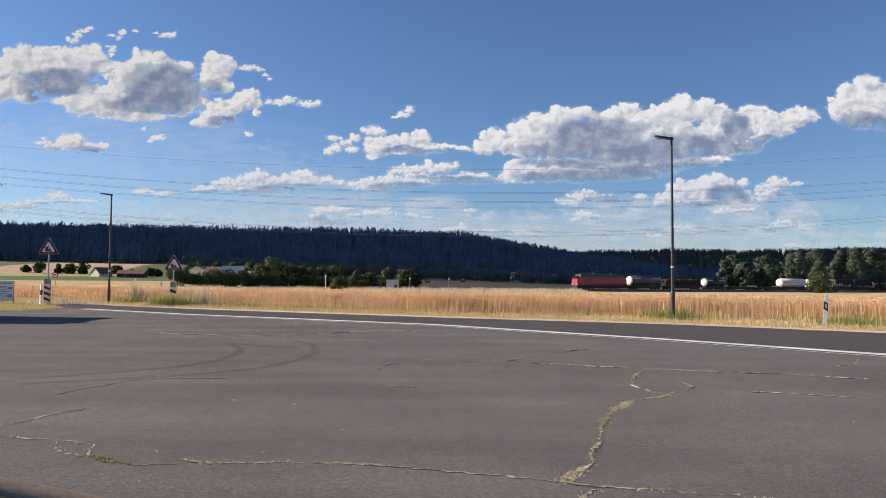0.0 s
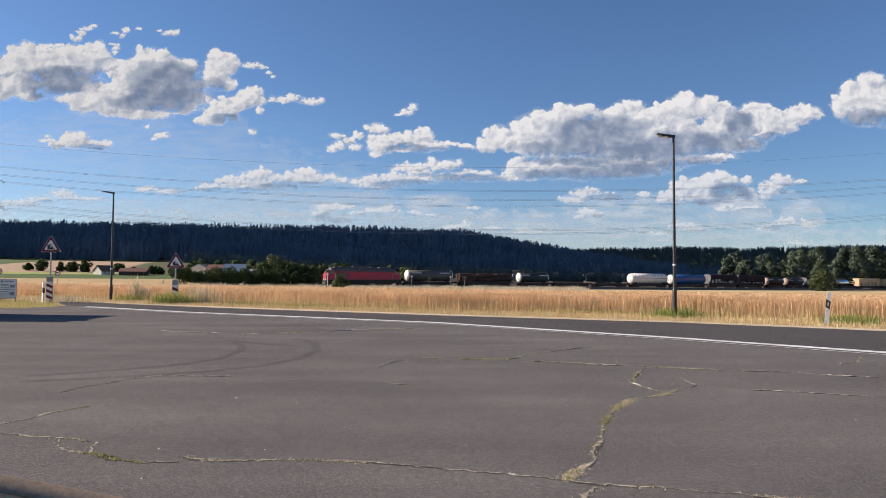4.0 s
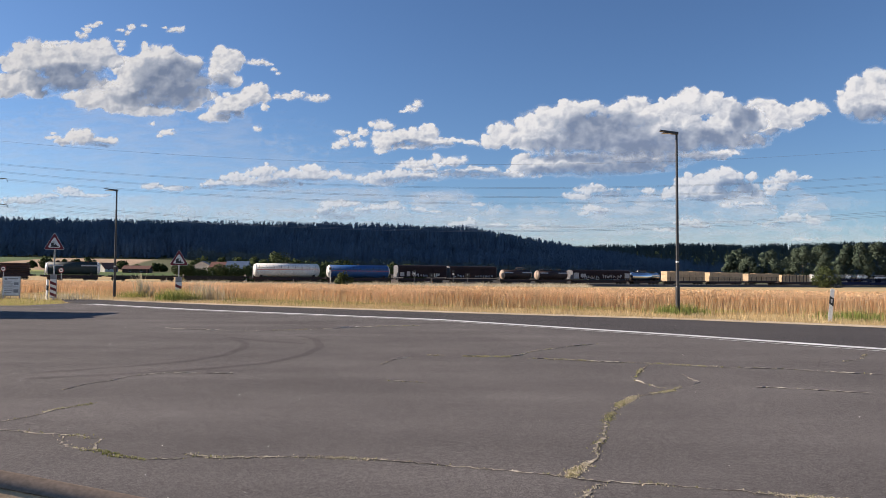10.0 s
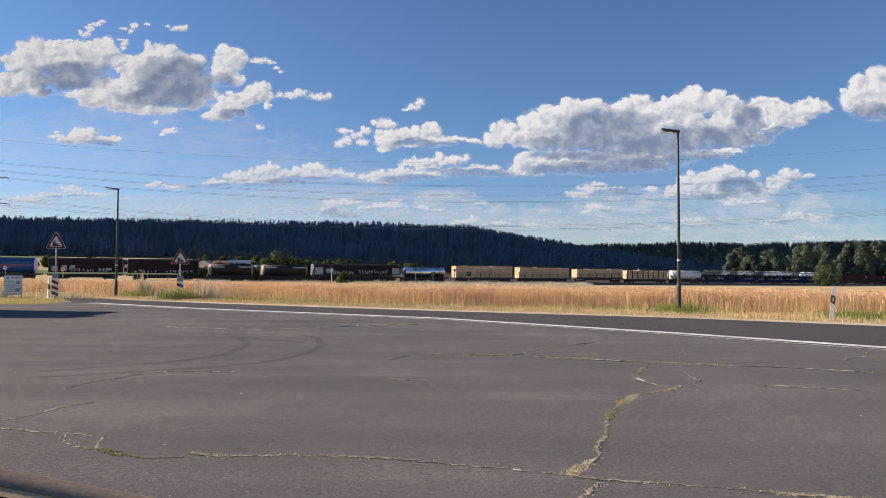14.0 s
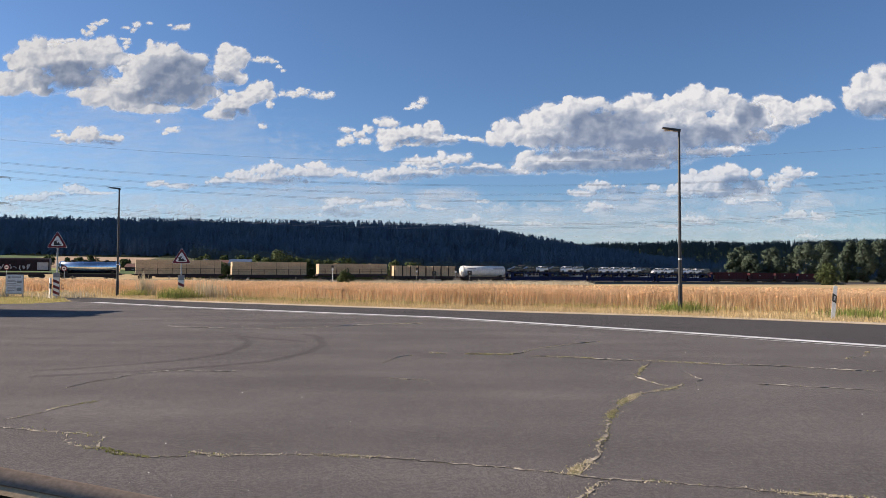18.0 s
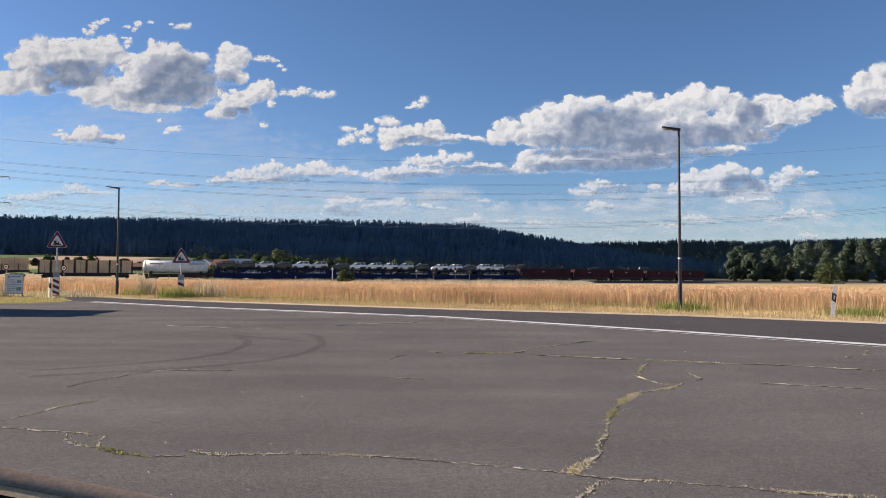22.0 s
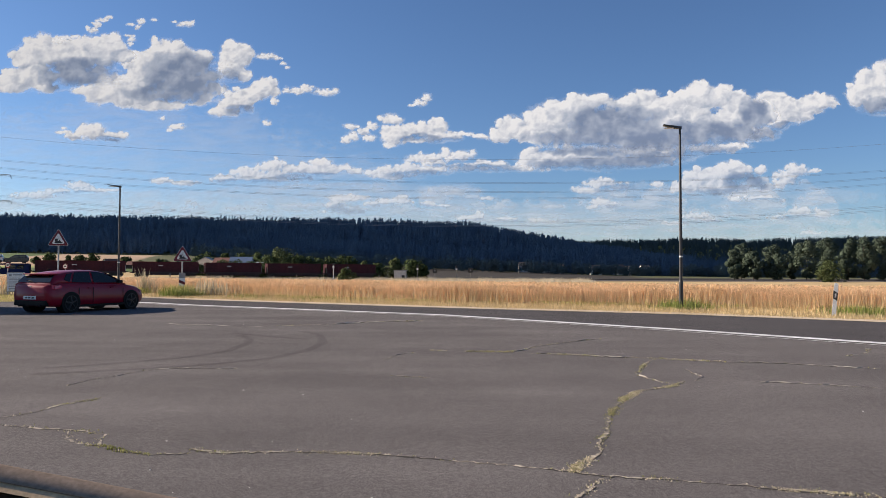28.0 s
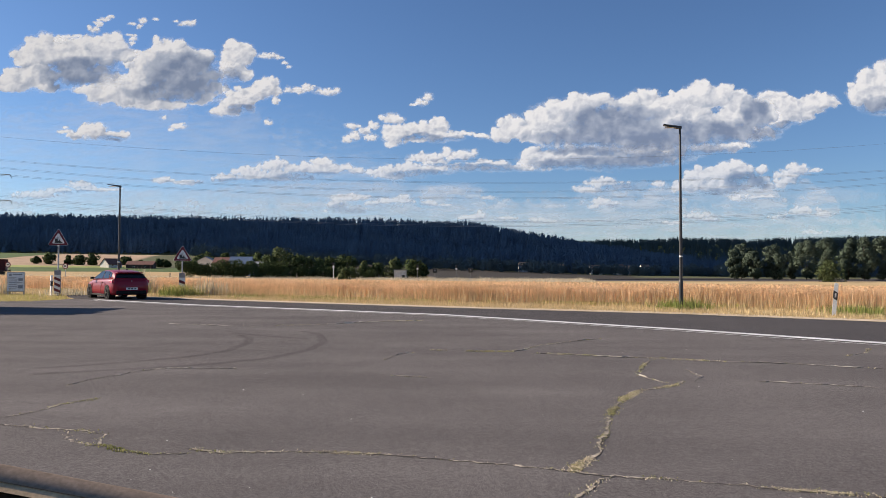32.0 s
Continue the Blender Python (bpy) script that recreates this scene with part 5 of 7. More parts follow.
def tank_wagon(a, b, mat, end, label, r=1.45, zc=2.75, band=None, top_rail=False, sides="tank", scrawl=False, group=""):
    half = (b - a) / 2
    top = thing("tank_wagon", label, "tank wagon", group=group)
    flat_frame(top, half, 1.15)
    buffers(top, half)
    for s in (-1, 1):
        bogie(top, s * (half - 2.6))
    L = half - 0.75
    prof = [(-L, r * 0.08), (-L + 0.06, r * 0.5), (-L + 0.22, r * 0.82), (-L + 0.42, r * 0.97), (-L + 0.55, r), (L - 0.55, r), (L - 0.42, r * 0.97), (L - 0.22, r * 0.82), (L - 0.06, r * 0.5), (L, r * 0.08)]
    part("tank", lathe(bmesh.new(), prof[4:6], 28), M[mat], top, smooth=True, m=pose(0, 0, zc))
    for s, pr in ((1, prof[5:]), (-1, prof[:5])):
        part("end_cap", lathe(bmesh.new(), pr, 28), M[end], top, smooth=True, m=pose(0, 0, zc))
    for x in (-L + 1.6, L - 1.6):
        part("saddle", box(bmesh.new(), x - 0.25, x + 0.25, -1.2, 1.2, 1.1, zc - r * 0.72), M["under"], top)
    for x in ((-L * 0.55, L * 0.55, 0.0) if not top_rail else (0.0,)):
        part("hatch", lathe(bmesh.new(), [(zc + r - 0.05, 0.33), (zc + r + 0.22, 0.33), (zc + r + 0.28, 0.2)], 12, "Z"), M["under"], top, m=pose(x, 0, 0))
    part("walkway", box(bmesh.new(), -L + 1.0, L - 1.0, -0.3, 0.3, zc + r + 0.05, zc + r + 0.1), M["under"], top)
    if band:
        for y in (-1, 1):
            bm = bmesh.new()
            hull(bm, [[(x, y * (math.cos(t) * r + 0.01), zc + math.sin(t) * r + 0.005) for t in (0.04, 0.12)] + [(x, y * math.cos(t) * r * 0.98, zc + math.sin(t) * r) for t in (0.12, 0.04)] for x in (-L + 0.6, L - 0.6)])
            part("band", bm, M[band], top)
    if top_rail:
        shield = [(math.cos(t) * (r + 0.09), math.sin(t) * (r + 0.09)) for t in np.linspace(0.28, math.pi - 0.28, 13)]
        bm = bmesh.new()
        hull(bm, [[(x, y, zc + z) for y, z in shield] + [(x, y * 0.975, zc + z * 0.975) for y, z in shield[::-1]] for x in (-L + 0.7, L - 0.7)])
        part("sun_shield", bm, M["tank_white" if mat == "tank_white" else mat], top, "curved sun shield over the tank", smooth=True)
        for k in range(9):
            x = -L + 1.2 + (2 * L - 2.4) * k / 8
            for y in (-1, 1):
                part("shield_bracket", rod(bmesh.new(), (x, y * math.cos(0.75) * (r + 0.11), zc + math.sin(0.75) * (r + 0.11)), (x, y * math.cos(0.28) * (r + 0.12), zc + math.sin(0.28) * (r + 0.12)), 0.04, sides=5), M["under"], top)
    for y in (-0.35, 0.35):
        part("ladder", rod(bmesh.new(), (L + 0.12, y, 1.1), (L - 0.1, y, zc + r * 0.9), 0.035, sides=6), M["steel"], top)
    if scrawl:
        for k, (x, w) in enumerate(((-L * 0.62, 1.6), (L * 0.60, 1.3))):
            t = 0.45
            bm = box(bmesh.new(), x - w, x + w, -0.012, 0.012, -0.16, 0.16)
            part("lettering_bar", bm, M["scrawl"], top, m=pose(0, math.cos(t) * r + 0.012, zc + math.sin(t) * r) @ pose(0, 0, 0, math.degrees(t), 0, 0) @ pose(x * 0.0, 0, 0))
    on_train(top, (a + b) / 2)
    return top


def sprayed(parent, L, art, seed):
    """Pale spray paint on the side: flat patches, curly strokes and two block letters, each from one share of the length to another."""
    r = np.random.RandomState(seed)
    for f0, f1, kind, z0, z1 in art:
        x0, x1, z0, z1 = L - 2 * L * f0, L - 2 * L * f1, z0 + 0.25, z1 + 0.25
        bm = bmesh.new()
        if kind == "patch":
            box(bm, x1, x0, 1.455, 1.468, z0, z1)
        elif kind == "letters":
            w = (x0 - x1) / 2 * 0.8
            for k in (0, 1):
                a = x0 - k * (x0 - x1) / 2
                box(bm, a - 0.24, a, 1.455, 1.47, z0, z1)
                box(bm, a - w, a, 1.455, 1.474, (z0 + z1) / 2 - 0.1, (z0 + z1) / 2 + 0.12)
                box(bm, a - w, a - w + 0.22, 1.455, 1.47, z0 if k == 0 else (z0 + z1) / 2, z1)
                if k == 1:
                    box(bm, a - w, a, 1.455, 1.473, z1 - 0.22, z1)
        else:
            n = max(2, int((x0 - x1) / 0.75))
            for k in range(n):
                c = x0 - (k + 0.5) * (x0 - x1) / n
                pts = [(c + r.uniform(-0.34, 0.34), 1.46, z0 + (z1 - z0) * r.random_sample()) for _ in range(6)]
                for a, b in zip(pts, pts[1:]):
                    rod(bm, a, b, 0.085, sides=4)
        part("sprayed_letters" if kind == "letters" else "paint_scrawl", bm, M["scrawl_bright" if kind == "letters" else "scrawl"], parent, "faded pale spray paint")


def hood_wagon(a, b, label, ends, art, scrawl_seed, hgt=4.55, group="covered wagons"):
    half = (b - a) / 2
    top = thing("covered_wagon", label, "covered wagon", group=group)
    flat_frame(top, half, 1.2)
    buffers(top, half)
    for s in (-1, 1):
        bogie(top, s * (half - 2.6))
    L = half - 0.25

    def sec(x, k=1.0):
        w, h = 1.42 * k, hgt
        return [(x, -w, 1.5), (x, w, 1.5), (x, w, h - 0.75), (x, w * 0.9, h - 0.32), (x, w * 0.6, h - 0.07), (x, 0, h), (x, -w * 0.6, h - 0.07), (x, -w * 0.9, h - 0.32), (x, -w, h - 0.75)]
    part("hood", hull(bmesh.new(), [sec(-L), sec(L)]), M["hood"], top)
    for s in (-1, 1):
        part("end_hoop", hull(bmesh.new(), [sec(s * L - 0.05, 1.015), sec(s * L + 0.05, 1.015)]), M[ends], top, "pale end frame of the hood")
    n = int(L / 0.95)
    for k in range(1, n):
        x = -L + 2 * L * k / n
        for y in (-1.43, 1.43):
            part("rib", box(bmesh.new(), x - 0.05, x + 0.05, y - 0.03, y + 0.03, 1.5, hgt - 0.75), M["hood"], top)
    sprayed(top, L, art, scrawl_seed)
    on_train(top, (a + b) / 2)


def timber_wagon(a, b, packs, hgt, label, gap=0.08, mat="timber", stakes=True, low=1.2):
    half = (b - a) / 2
    top = thing("flat_wagon", label, "flat wagon", group="timber wagons")
    flat_frame(top, half, low)
    buffers(top, half)
    for s in (-1, 1):
        bogie(top, s * (half - 2.6))
    L = half - 0.7
    w = 2 * L / packs
    if stakes:
        n = 6
        for k in range(n):
            x = -L + 2 * L * (k + 0.5) / n
            for y in (-1.38, 1.38):
                part("stake", box(bmesh.new(), x - 0.06, x + 0.06, y - 0.05, y + 0.05, low, low + 1.3), M["under"], top)
        for y in (-1.38, 1.38):
            for zz in (0.65, 1.2):
                part("side_rail", box(bmesh.new(), -L, L, y - 0.025, y + 0.025, low + zz, low + zz + 0.05), M["under"], top)
    if gap > 0.3 and not stakes:
        for k in range(packs + 1):
            for y in (-1.3, 1.3):
                part("stake", box(bmesh.new(), -L + w * k - 0.12, -L + w * k + 0.12, y - 0.06, y + 0.06, low, hgt), M["under"], top)
    on_train(top, (a + b) / 2)
    rr = np.random.RandomState(int(a))
    for k in range(packs):
        x = -L + w * (k + 0.5)
        h = hgt * rr.uniform(0.96, 1.0)
        ob = thing("timber_pack", "banded pack of pale sawn timber on a flat wagon" if mat == "timber" else "stack of dark brown logs on a flat wagon", "timber", group="timber load")
        layers = 3 if mat == "timber" else 0
        for j in range(0 if layers else 6):
            for i in range(6):
                y, z = -1.05 + 0.42 * i + 0.06 * (j % 2), low + 0.19 + 0.37 * j
                if z < h:
                    e0, e1 = rr.uniform(0, 0.35), rr.uniform(0, 0.35)
                    part("log", rod(bmesh.new(), (-w / 2 + gap / 2 - 0.1 + e0, y, z), (w / 2 - gap / 2 + 0.1 - e1, y, z + rr.uniform(-0.03, 0.05)), rr.uniform(0.16, 0.21), rr.uniform(0.15, 0.19), 8), M[mat], ob)
        for j in range(layers):
            z0, z1 = low + (h - low) * j / layers, low + (h - low) * (j + 1) / layers
            part("timber_layer", box(bmesh.new(), -w / 2 + gap / 2, w / 2 - gap / 2, -1.25, 1.25, z0 + 0.006, z1 - 0.004, 0.008), M[mat], ob)
        for xx in (0.0,):
            part("strap", box(bmesh.new(), xx - 0.015, xx + 0.015, -1.262, 1.262, low, h + 0.012), M["under"], ob)
        on_train(ob, (a + b) / 2, pose(x, 0, 0.012))


def empty_flat(a, b):
    half = (b - a) / 2
    top = thing("flat_wagon", "empty low flat wagon with side stakes", "flat wagon", group="empty flat wagons")
    flat_frame(top, half, 1.2, "under")
    buffers(top, half)
    for s in (-1, 1):
        bogie(top, s * (half - 2.4))
        part("end_board", box(bmesh.new(), s * (half - 0.6) - 0.04, s * (half - 0.6) + 0.04, -1.3, 1.3, 1.2, 1.62), M["under"], top)
    for k in range(7):
        x = -half + 1.2 + (2 * half - 2.4) * k / 6
        for y in (-1.34, 1.34):
            part("stake", box(bmesh.new(), x - 0.05, x + 0.05, y - 0.04, y + 0.04, 1.0, 1.45), M["under"], top)
    on_train(top, (a + b) / 2)


def open_wagon(a, b):
    half = (b - a) / 2
    top = thing("open_wagon", "oxide-red high-sided open wagon with upright ribs", "open wagon", group="open wagons")
    flat_frame(top, half, 1.2)
    buffers(top, half)
    for s in (-1, 1):
        bogie(top, s * (half - 2.3))
    L = half - 0.6
    for y in (-1.38, 1.38):
        part("side", box(bmesh.new(), -L, L, y - 0.04, y + 0.04, 1.2, 3.2), M["oxide"], top)
        part("top_rail", box(bmesh.new(), -L, L, y - 0.09, y + 0.09, 3.2, 3.32), M["oxide"], top)
        n = 9
        for k in range(n + 1):
            x = -L + 2 * L * k / n
            part("rib", box(bmesh.new(), x - 0.07, x + 0.07, y - 0.09, y + 0.09, 1.2, 3.2), M["oxide"], top)
        part("lettering_bar", box(bmesh.new(), L * 0.1, L * 0.1 + 0.9, y * 1.07 - 0.01, y * 1.07 + 0.01, 2.4, 2.6), M["scrawl"], top)
    for s in (-1, 1):
        part("end", box(bmesh.new(), s * L - 0.05, s * L + 0.05, -1.4, 1.4, 1.2, 3.25), M["oxide"], top)
        for y in (-0.7, 0.7):
            part("end_rib", box(bmesh.new(), s * L - 0.1, s * L + 0.1, y - 0.07, y + 0.07, 1.2, 3.25), M["oxide"], top)
        part("ladder", box(bmesh.new(), s * (L + 0.1) - 0.03, s * (L + 0.1) + 0.03, 0.9, 1.3, 0.9, 2.4), M["steel"], top)
    on_train(top, (a + b) / 2)


def small_car(mat, label, group):
    """A high-built passenger car, as loaded on the carriers."""
    top = thing("passenger_car", label, "car", group=group)

    def sec(x, w, zb, zt):
        return [(x, -w, zb), (x, w, zb), (x, w, zt - 0.12), (x, w * 0.92, zt), (x, -w * 0.92, zt), (x, -w, zt - 0.12)]
    part("body", hull(bmesh.new(), [sec(-2.15, 0.74, 0.42, 1.0), sec(-2.02, 0.88, 0.30, 1.12), sec(-0.4, 0.92, 0.26, 1.12), sec(0.9, 0.92, 0.26, 1.10), sec(1.75, 0.88, 0.28, 1.02), sec(2.08, 0.80, 0.32, 0.92), sec(2.2, 0.66, 0.42, 0.78)]), M[mat], top)
    for y in (-0.905, 0.905):
        part("lower_cladding", box(bmesh.new(), -1.9, 1.8, y - 0.012, y + 0.012, 0.24, 0.62), M["black"], top, "dark plastic cladding")
    part("glasshouse", hull(bmesh.new(), [sec(-2.05, 0.80, 1.05, 1.18), sec(-1.78, 0.75, 1.05, 1.58), sec(0.1, 0.75, 1.05, 1.62), sec(1.05, 0.82, 1.05, 1.12)]), M["glass"], top)
    part("roof", box(bmesh.new(), -1.85, 0.2, -0.70, 0.70, 1.575, 1.65, 0.03), M[mat], top)
    for x in (-1.85, -0.7, 0.85):
        for y in (-0.8, 0.8):
            part("pillar", rod(bmesh.new(), (x + (0.05 if x < 0 else 0.12), y * 1.02, 1.1), (x + (0.15 if x < 0 else -0.72), y * 0.9, 1.6), 0.07, sides=6), M[mat], top)
    for x in (-1.3, 1.35):
        for y in (-0.8, 0.8):
            part("wheel", lathe(bmesh.new(), [(-0.1, 0.34), (0.1, 0.34)], 14, "Y"), M["rubber"], top, m=pose(x, y, 0.34))
    return top


def car_carrier(a, b, uppers, lowers):
    half = (b - a) / 2
    top = thing("car_carrier_wagon", "dark blue double-deck car carrier wagon", "car carrier", group="car carriers")
    buffers(top, half)
    L = half - 0.5
    for x in (-half + 2.0, 0.0, half - 2.0):
        bogie(top, x, 1 if x else 2)
    part("lower_deck", box(bmesh.new(), -L, L, -1.4, 1.4, 0.40, 0.62), M["carrier"], top)
    part("upper_deck", box(bmesh.new(), -L, L, -1.35, 1.35, 2.30, 2.42), M["carrier"], top)
    for y in (-1.4, 1.4):
        part("deck_edge", box(bmesh.new(), -L, L, y - 0.05, y + 0.05, 2.24, 2.44), M["carrier"], top)
        part("sill", box(bmesh.new(), -L, L, y - 0.05, y + 0.05, 0.35, 0.95), M["carrier"], top)
        n = 14
        # added dark panel closes the see-through lower deck
        part("side_screen", box(bmesh.new(), -L + 0.3, L - 0.3, y * 0.985 - 0.012, y * 0.985 + 0.012, 0.95, 1.42), M["carrier"], top, "dark blue panel added to close the lower deck")
        for k in range(n + 1):
            x = -L + 0.2 + (2 * L - 0.4) * k / n
            w = 0.45 if k in (0, n // 2, n) else 0.09
            part("post", box(bmesh.new(), x - w, x + w, y - 0.06, y + 0.06, 0.6, 2.42), M["carrier"], top)
            if k < n and k % 2 == 0:
                part("brace", rod(bmesh.new(), (x, y, 0.7), (x + 2 * L / n, y, 2.3), 0.06, sides=6), M["carrier"], top)
        for k in range(8):
            x = -L + 0.3 + (2 * L - 0.6) * k / 7
            part("guard_post", box(bmesh.new(), x - 0.06, x + 0.06, y - 0.05, y + 0.05, 2.42, 2.72), M["carrier"], top)
        part("wheel_guide", box(bmesh.new(), -L, L, y * 0.8 - 0.2, y * 0.8 + 0.2, 2.42, 2.52), M["carrier"], top)
    on_train(top, (a + b) / 2)
    for z, kinds in ((2.42, uppers), (0.62, lowers)):
        n = len(kinds)
        for k, c in enumerate(kinds):
            x = L - (2 * L) * (k + 0.5) / n
            ob = copy_thing(CARS[c], Matrix())
            on_train(ob, (a + b) / 2, pose(x, 0, z + (0.16 if z > 2 else 0), 0, 2 if z > 2 else 0, 0))


CARS = {"s": small_car("silver_car", "silver passenger car loaded on the carrier", "loaded cars"),
        "w": small_car("white_car", "white passenger car loaded on the carrier", "loaded cars"),
        "k": small_car("black_car", "black passenger car loaded on the carrier", "loaded cars")}

locomotive(1.1, 20.9)
tank_wagon(21.7, 36.4, "tank_dark", "white", "grimy dark grey tank wagon with a pale front end", 1.42, 2.72, scrawl=True)
timber_wagon(36.6, 54.6, 3, 3.5, "flat wagon loaded with dark brown logs", 0.5, "timber_red", True)
tank_wagon(55.6, 67.2, "tank_green", "tank_white", "dark green tank wagon", 1.32, 2.55, scrawl=True)
empty_flat(67.5, 81.8)
empty_flat(82.2, 96.6)
tank_wagon(97.0, 113.9, "tank_white", "tank_white", "dirty white pressure-gas tank wagon with a red band", 1.5, 2.78, "stripe_red", True)
tank_wagon(114.3, 131.7, "tank_blue", "tank_white", "blue pressure-gas tank wagon with a red band", 1.5, 2.72, "stripe_red", True, scrawl=True)
hood_wagon(132.68, 146.8, "dark brown covered wagon with sprayed sides", "hood_end",
           [(0.04, 0.12, "patch", 1.5, 2.5), (0.17, 0.24, "patch", 1.5, 2.7), (0.28, 0.35, "patch", 2.0, 2.7), (0.26, 0.60, "curls", 1.35, 2.2), (0.67, 0.86, "letters", 1.35, 2.2)], 3)
hood_wagon(147.25, 161.9, "dark brown covered wagon with sprayed sides", "hood_end",
           [(0.08, 0.42, "curls", 1.35, 2.0), (0.50, 0.92, "curls", 1.35, 1.9)], 4)
tank_wagon(163.1, 174.3, "tank_brown", "tank_end", "brown-black tank wagon with a pale cream end", 1.3, 2.5, scrawl=True)
tank_wagon(174.6, 186.8, "tank_brown", "tank_end", "brown-black tank wagon with a pale cream end", 1.3, 2.5, scrawl=True)
hood_wagon(187.1, 209.5, "long dark brown sliding-wall wagon with sprayed sides", "hood_end",
           [(0.01, 0.10, "patch", 1.4, 3.1), (0.13, 0.22, "patch", 1.9, 2.8), (0.14, 0.45, "curls", 1.3, 2.3), (0.50, 0.85, "curls", 1.4, 2.6), (0.90, 0.99, "patch", 1.5, 3.0)], 5, hgt=4.15)
tank_wagon(209.9, 223.0, "polished", "polished", "shiny stainless-steel tank wagon", 1.25, 2.45)
timber_wagon(224.4, 243.2, 6, 4.35, "flat wagon loaded with pale sawn timber packs", 0.012)
timber_wagon(244.2, 262.4, 6, 4.25, "flat wagon loaded with pale sawn timber packs", 0.012)
timber_wagon(264.0, 282.6, 4, 4.1, "flat wagon loaded with pale sawn timber packs", 0.012, low=1.55)
timber_wagon(283.2, 301.8, 8, 3.85, "flat wagon loaded with spaced pale timber packs", 0.42, stakes=False)
tank_wagon(302.4, 317.3, "tank_white", "tank_white", "plain off-white tank wagon", 1.42, 2.68, scrawl=True)
car_carrier(317.7, 344.1, "kkskws", "kskks")
car_carrier(344.3, 370.8, "kwwwsk", "skskw")
car_carrier(371.0, 397.6, "wwkwsk", "kskwk")
for a, b in ((397.8, 415.4), (415.7, 430.0), (430.3, 443.5), (443.8, 457.3), (457.7, 471.0)):
    open_wagon(a, b)
for ob in CARS.values():
    for o in (*ob.children_recursive, ob):
        bpy.data.objects.remove(o)
M["render_wall"] = material("pale_render", (0.66, 0.63, 0.57), (0.55, 0.52, 0.47), 0.6, 0.9)
M["roof_red"] = material("clay_roof", (0.20, 0.085, 0.06), (0.14, 0.065, 0.05), 0.8, 0.85)
M["solar"] = material("solar_panel", (0.16, 0.20, 0.27), (0.12, 0.16, 0.22), 0.5, 0.2, spec=0.8)
M["dark_roof"] = material("dark_tile_roof", (0.07, 0.06, 0.058), (0.05, 0.045, 0.045), 0.8, 0.85)
M["grey_roof"] = material("grey_sheet_roof", (0.26, 0.27, 0.28), (0.20, 0.21, 0.22), 0.8, 0.6)


def house(name, x, y, w, depth, eave, ridge, turn, wall, roof, label, windows=2, sink=0.6):
    """A gabled building: walls, two roof slopes, windows and a door."""
    z = float(ground_z(x, y))
    top = thing(name, label, "house" if name == "house" else "barn", pose(x, y, z, 0, 0, turn))
    eave, ridge = eave - z, ridge - z
    bm = bmesh.new()
    hull(bm, [[(sx, -depth / 2, -sink), (sx, depth / 2, -sink), (sx, depth / 2, eave), (sx, 0, ridge - 0.1), (sx, -depth / 2, eave)] for sx in (-w / 2, w / 2)])
    part("wall", bm, M[wall], top)
    o = 0.35
    for s in (-1, 1):
        bm = bmesh.new()
        k = (ridge - eave) / (depth / 2)
        hull(bm, [[(sx, 0, ridge), (sx, s * (depth / 2 + o), eave - o * k), (sx, s * (depth / 2 + o), eave - o * k + 0.14), (sx, 0, ridge + 0.14)] for sx in (-w / 2 - o, w / 2 + o)])
        part("roof", bm, M[roof], top)
    for k in range(windows):
        xx = -w / 2 + w * (k + 0.7) / (windows + 0.4)
        win = part("window", box(bmesh.new(), xx - 0.45, xx + 0.45, -depth / 2 - 0.03, -depth / 2 + 0.03, eave * 0.4, eave * 0.4 + 1.1), M["glass"], top)
        part("frame", box(bmesh.new(), xx - 0.55, xx + 0.55, -depth / 2 - 0.06, -depth / 2 - 0.01, eave * 0.4 - 0.12, eave * 0.4 - 0.02), M["white"], win)
    part("door", box(bmesh.new(), w / 2 - 1.5, w / 2 - 0.6, -depth / 2 - 0.04, -depth / 2 + 0.02, 0, 2.0), M["roof_red"], top)
    return top


house("barn", -72.3, 250, 7.2, 9, 3.4, 6.0, 6, "render_wall", "solar", "barn with solar panels on its grey roof", 2)
house("barn", -65.5, 256, 7.0, 6, 3.2, 4.3, 0, "render_wall", "grey_roof", "low shed with a grey sheet roof", 1)
house("house", -79.8, 256, 7.5, 8, 3.4, 5.8, 0, "render_wall", "roof_red", "farmhouse with a red clay roof", 2)
house("house", -87.5, 258, 3.2, 6, 4.6, 6.1, 90, "render_wall", "grey_roof", "small white rendered house", 1)
house("house", -174.5, 366, 7.6, 7.0, 4.1, 7.0, 60, "render_wall", "roof_red", "farmhouse with a red gable roof", 2)
house("barn", -156.0, 360, 13, 7, 3.9, 5.5, 8, "timber_red", "roof_red", "long dark barn by the village", 2)
for k, (x, z, w) in enumerate(((70, 8.8, 9), (80, 8.2, 10), (90, 7.6, 9), (100, 7.2, 8), (132, 6.4, 12), (152, 7.2, 8), (158, 6.2, 7), (174, 7.0, 7))):
    house("house", x, 600, w, 7, z - 2.6, z, 10 * (k % 3), "render_wall", "dark_roof", "far white house at the foot of the wooded hill", 2, 3.0)
# shed beside the level crossing
z = float(ground_z(-11.2, 184))
top = thing("crossing_shed", "small pale concrete shed with a flat roof beside the railway", "shed", pose(-11.2, 184, z))
part("wall", box(bmesh.new(), -1.6, 1.6, -1.2, 1.2, -0.2, 1.75 - z - 0.35), M["render_wall"], top)
part("roof", box(bmesh.new(), -1.8, 1.8, -1.4, 1.4, 1.75 - z - 0.35, 1.6 - z), M["grey_roof"], top)
part("door", box(bmesh.new(), 0.4, 1.2, -1.24, -1.18, 0, 1.3), M["black"], top)


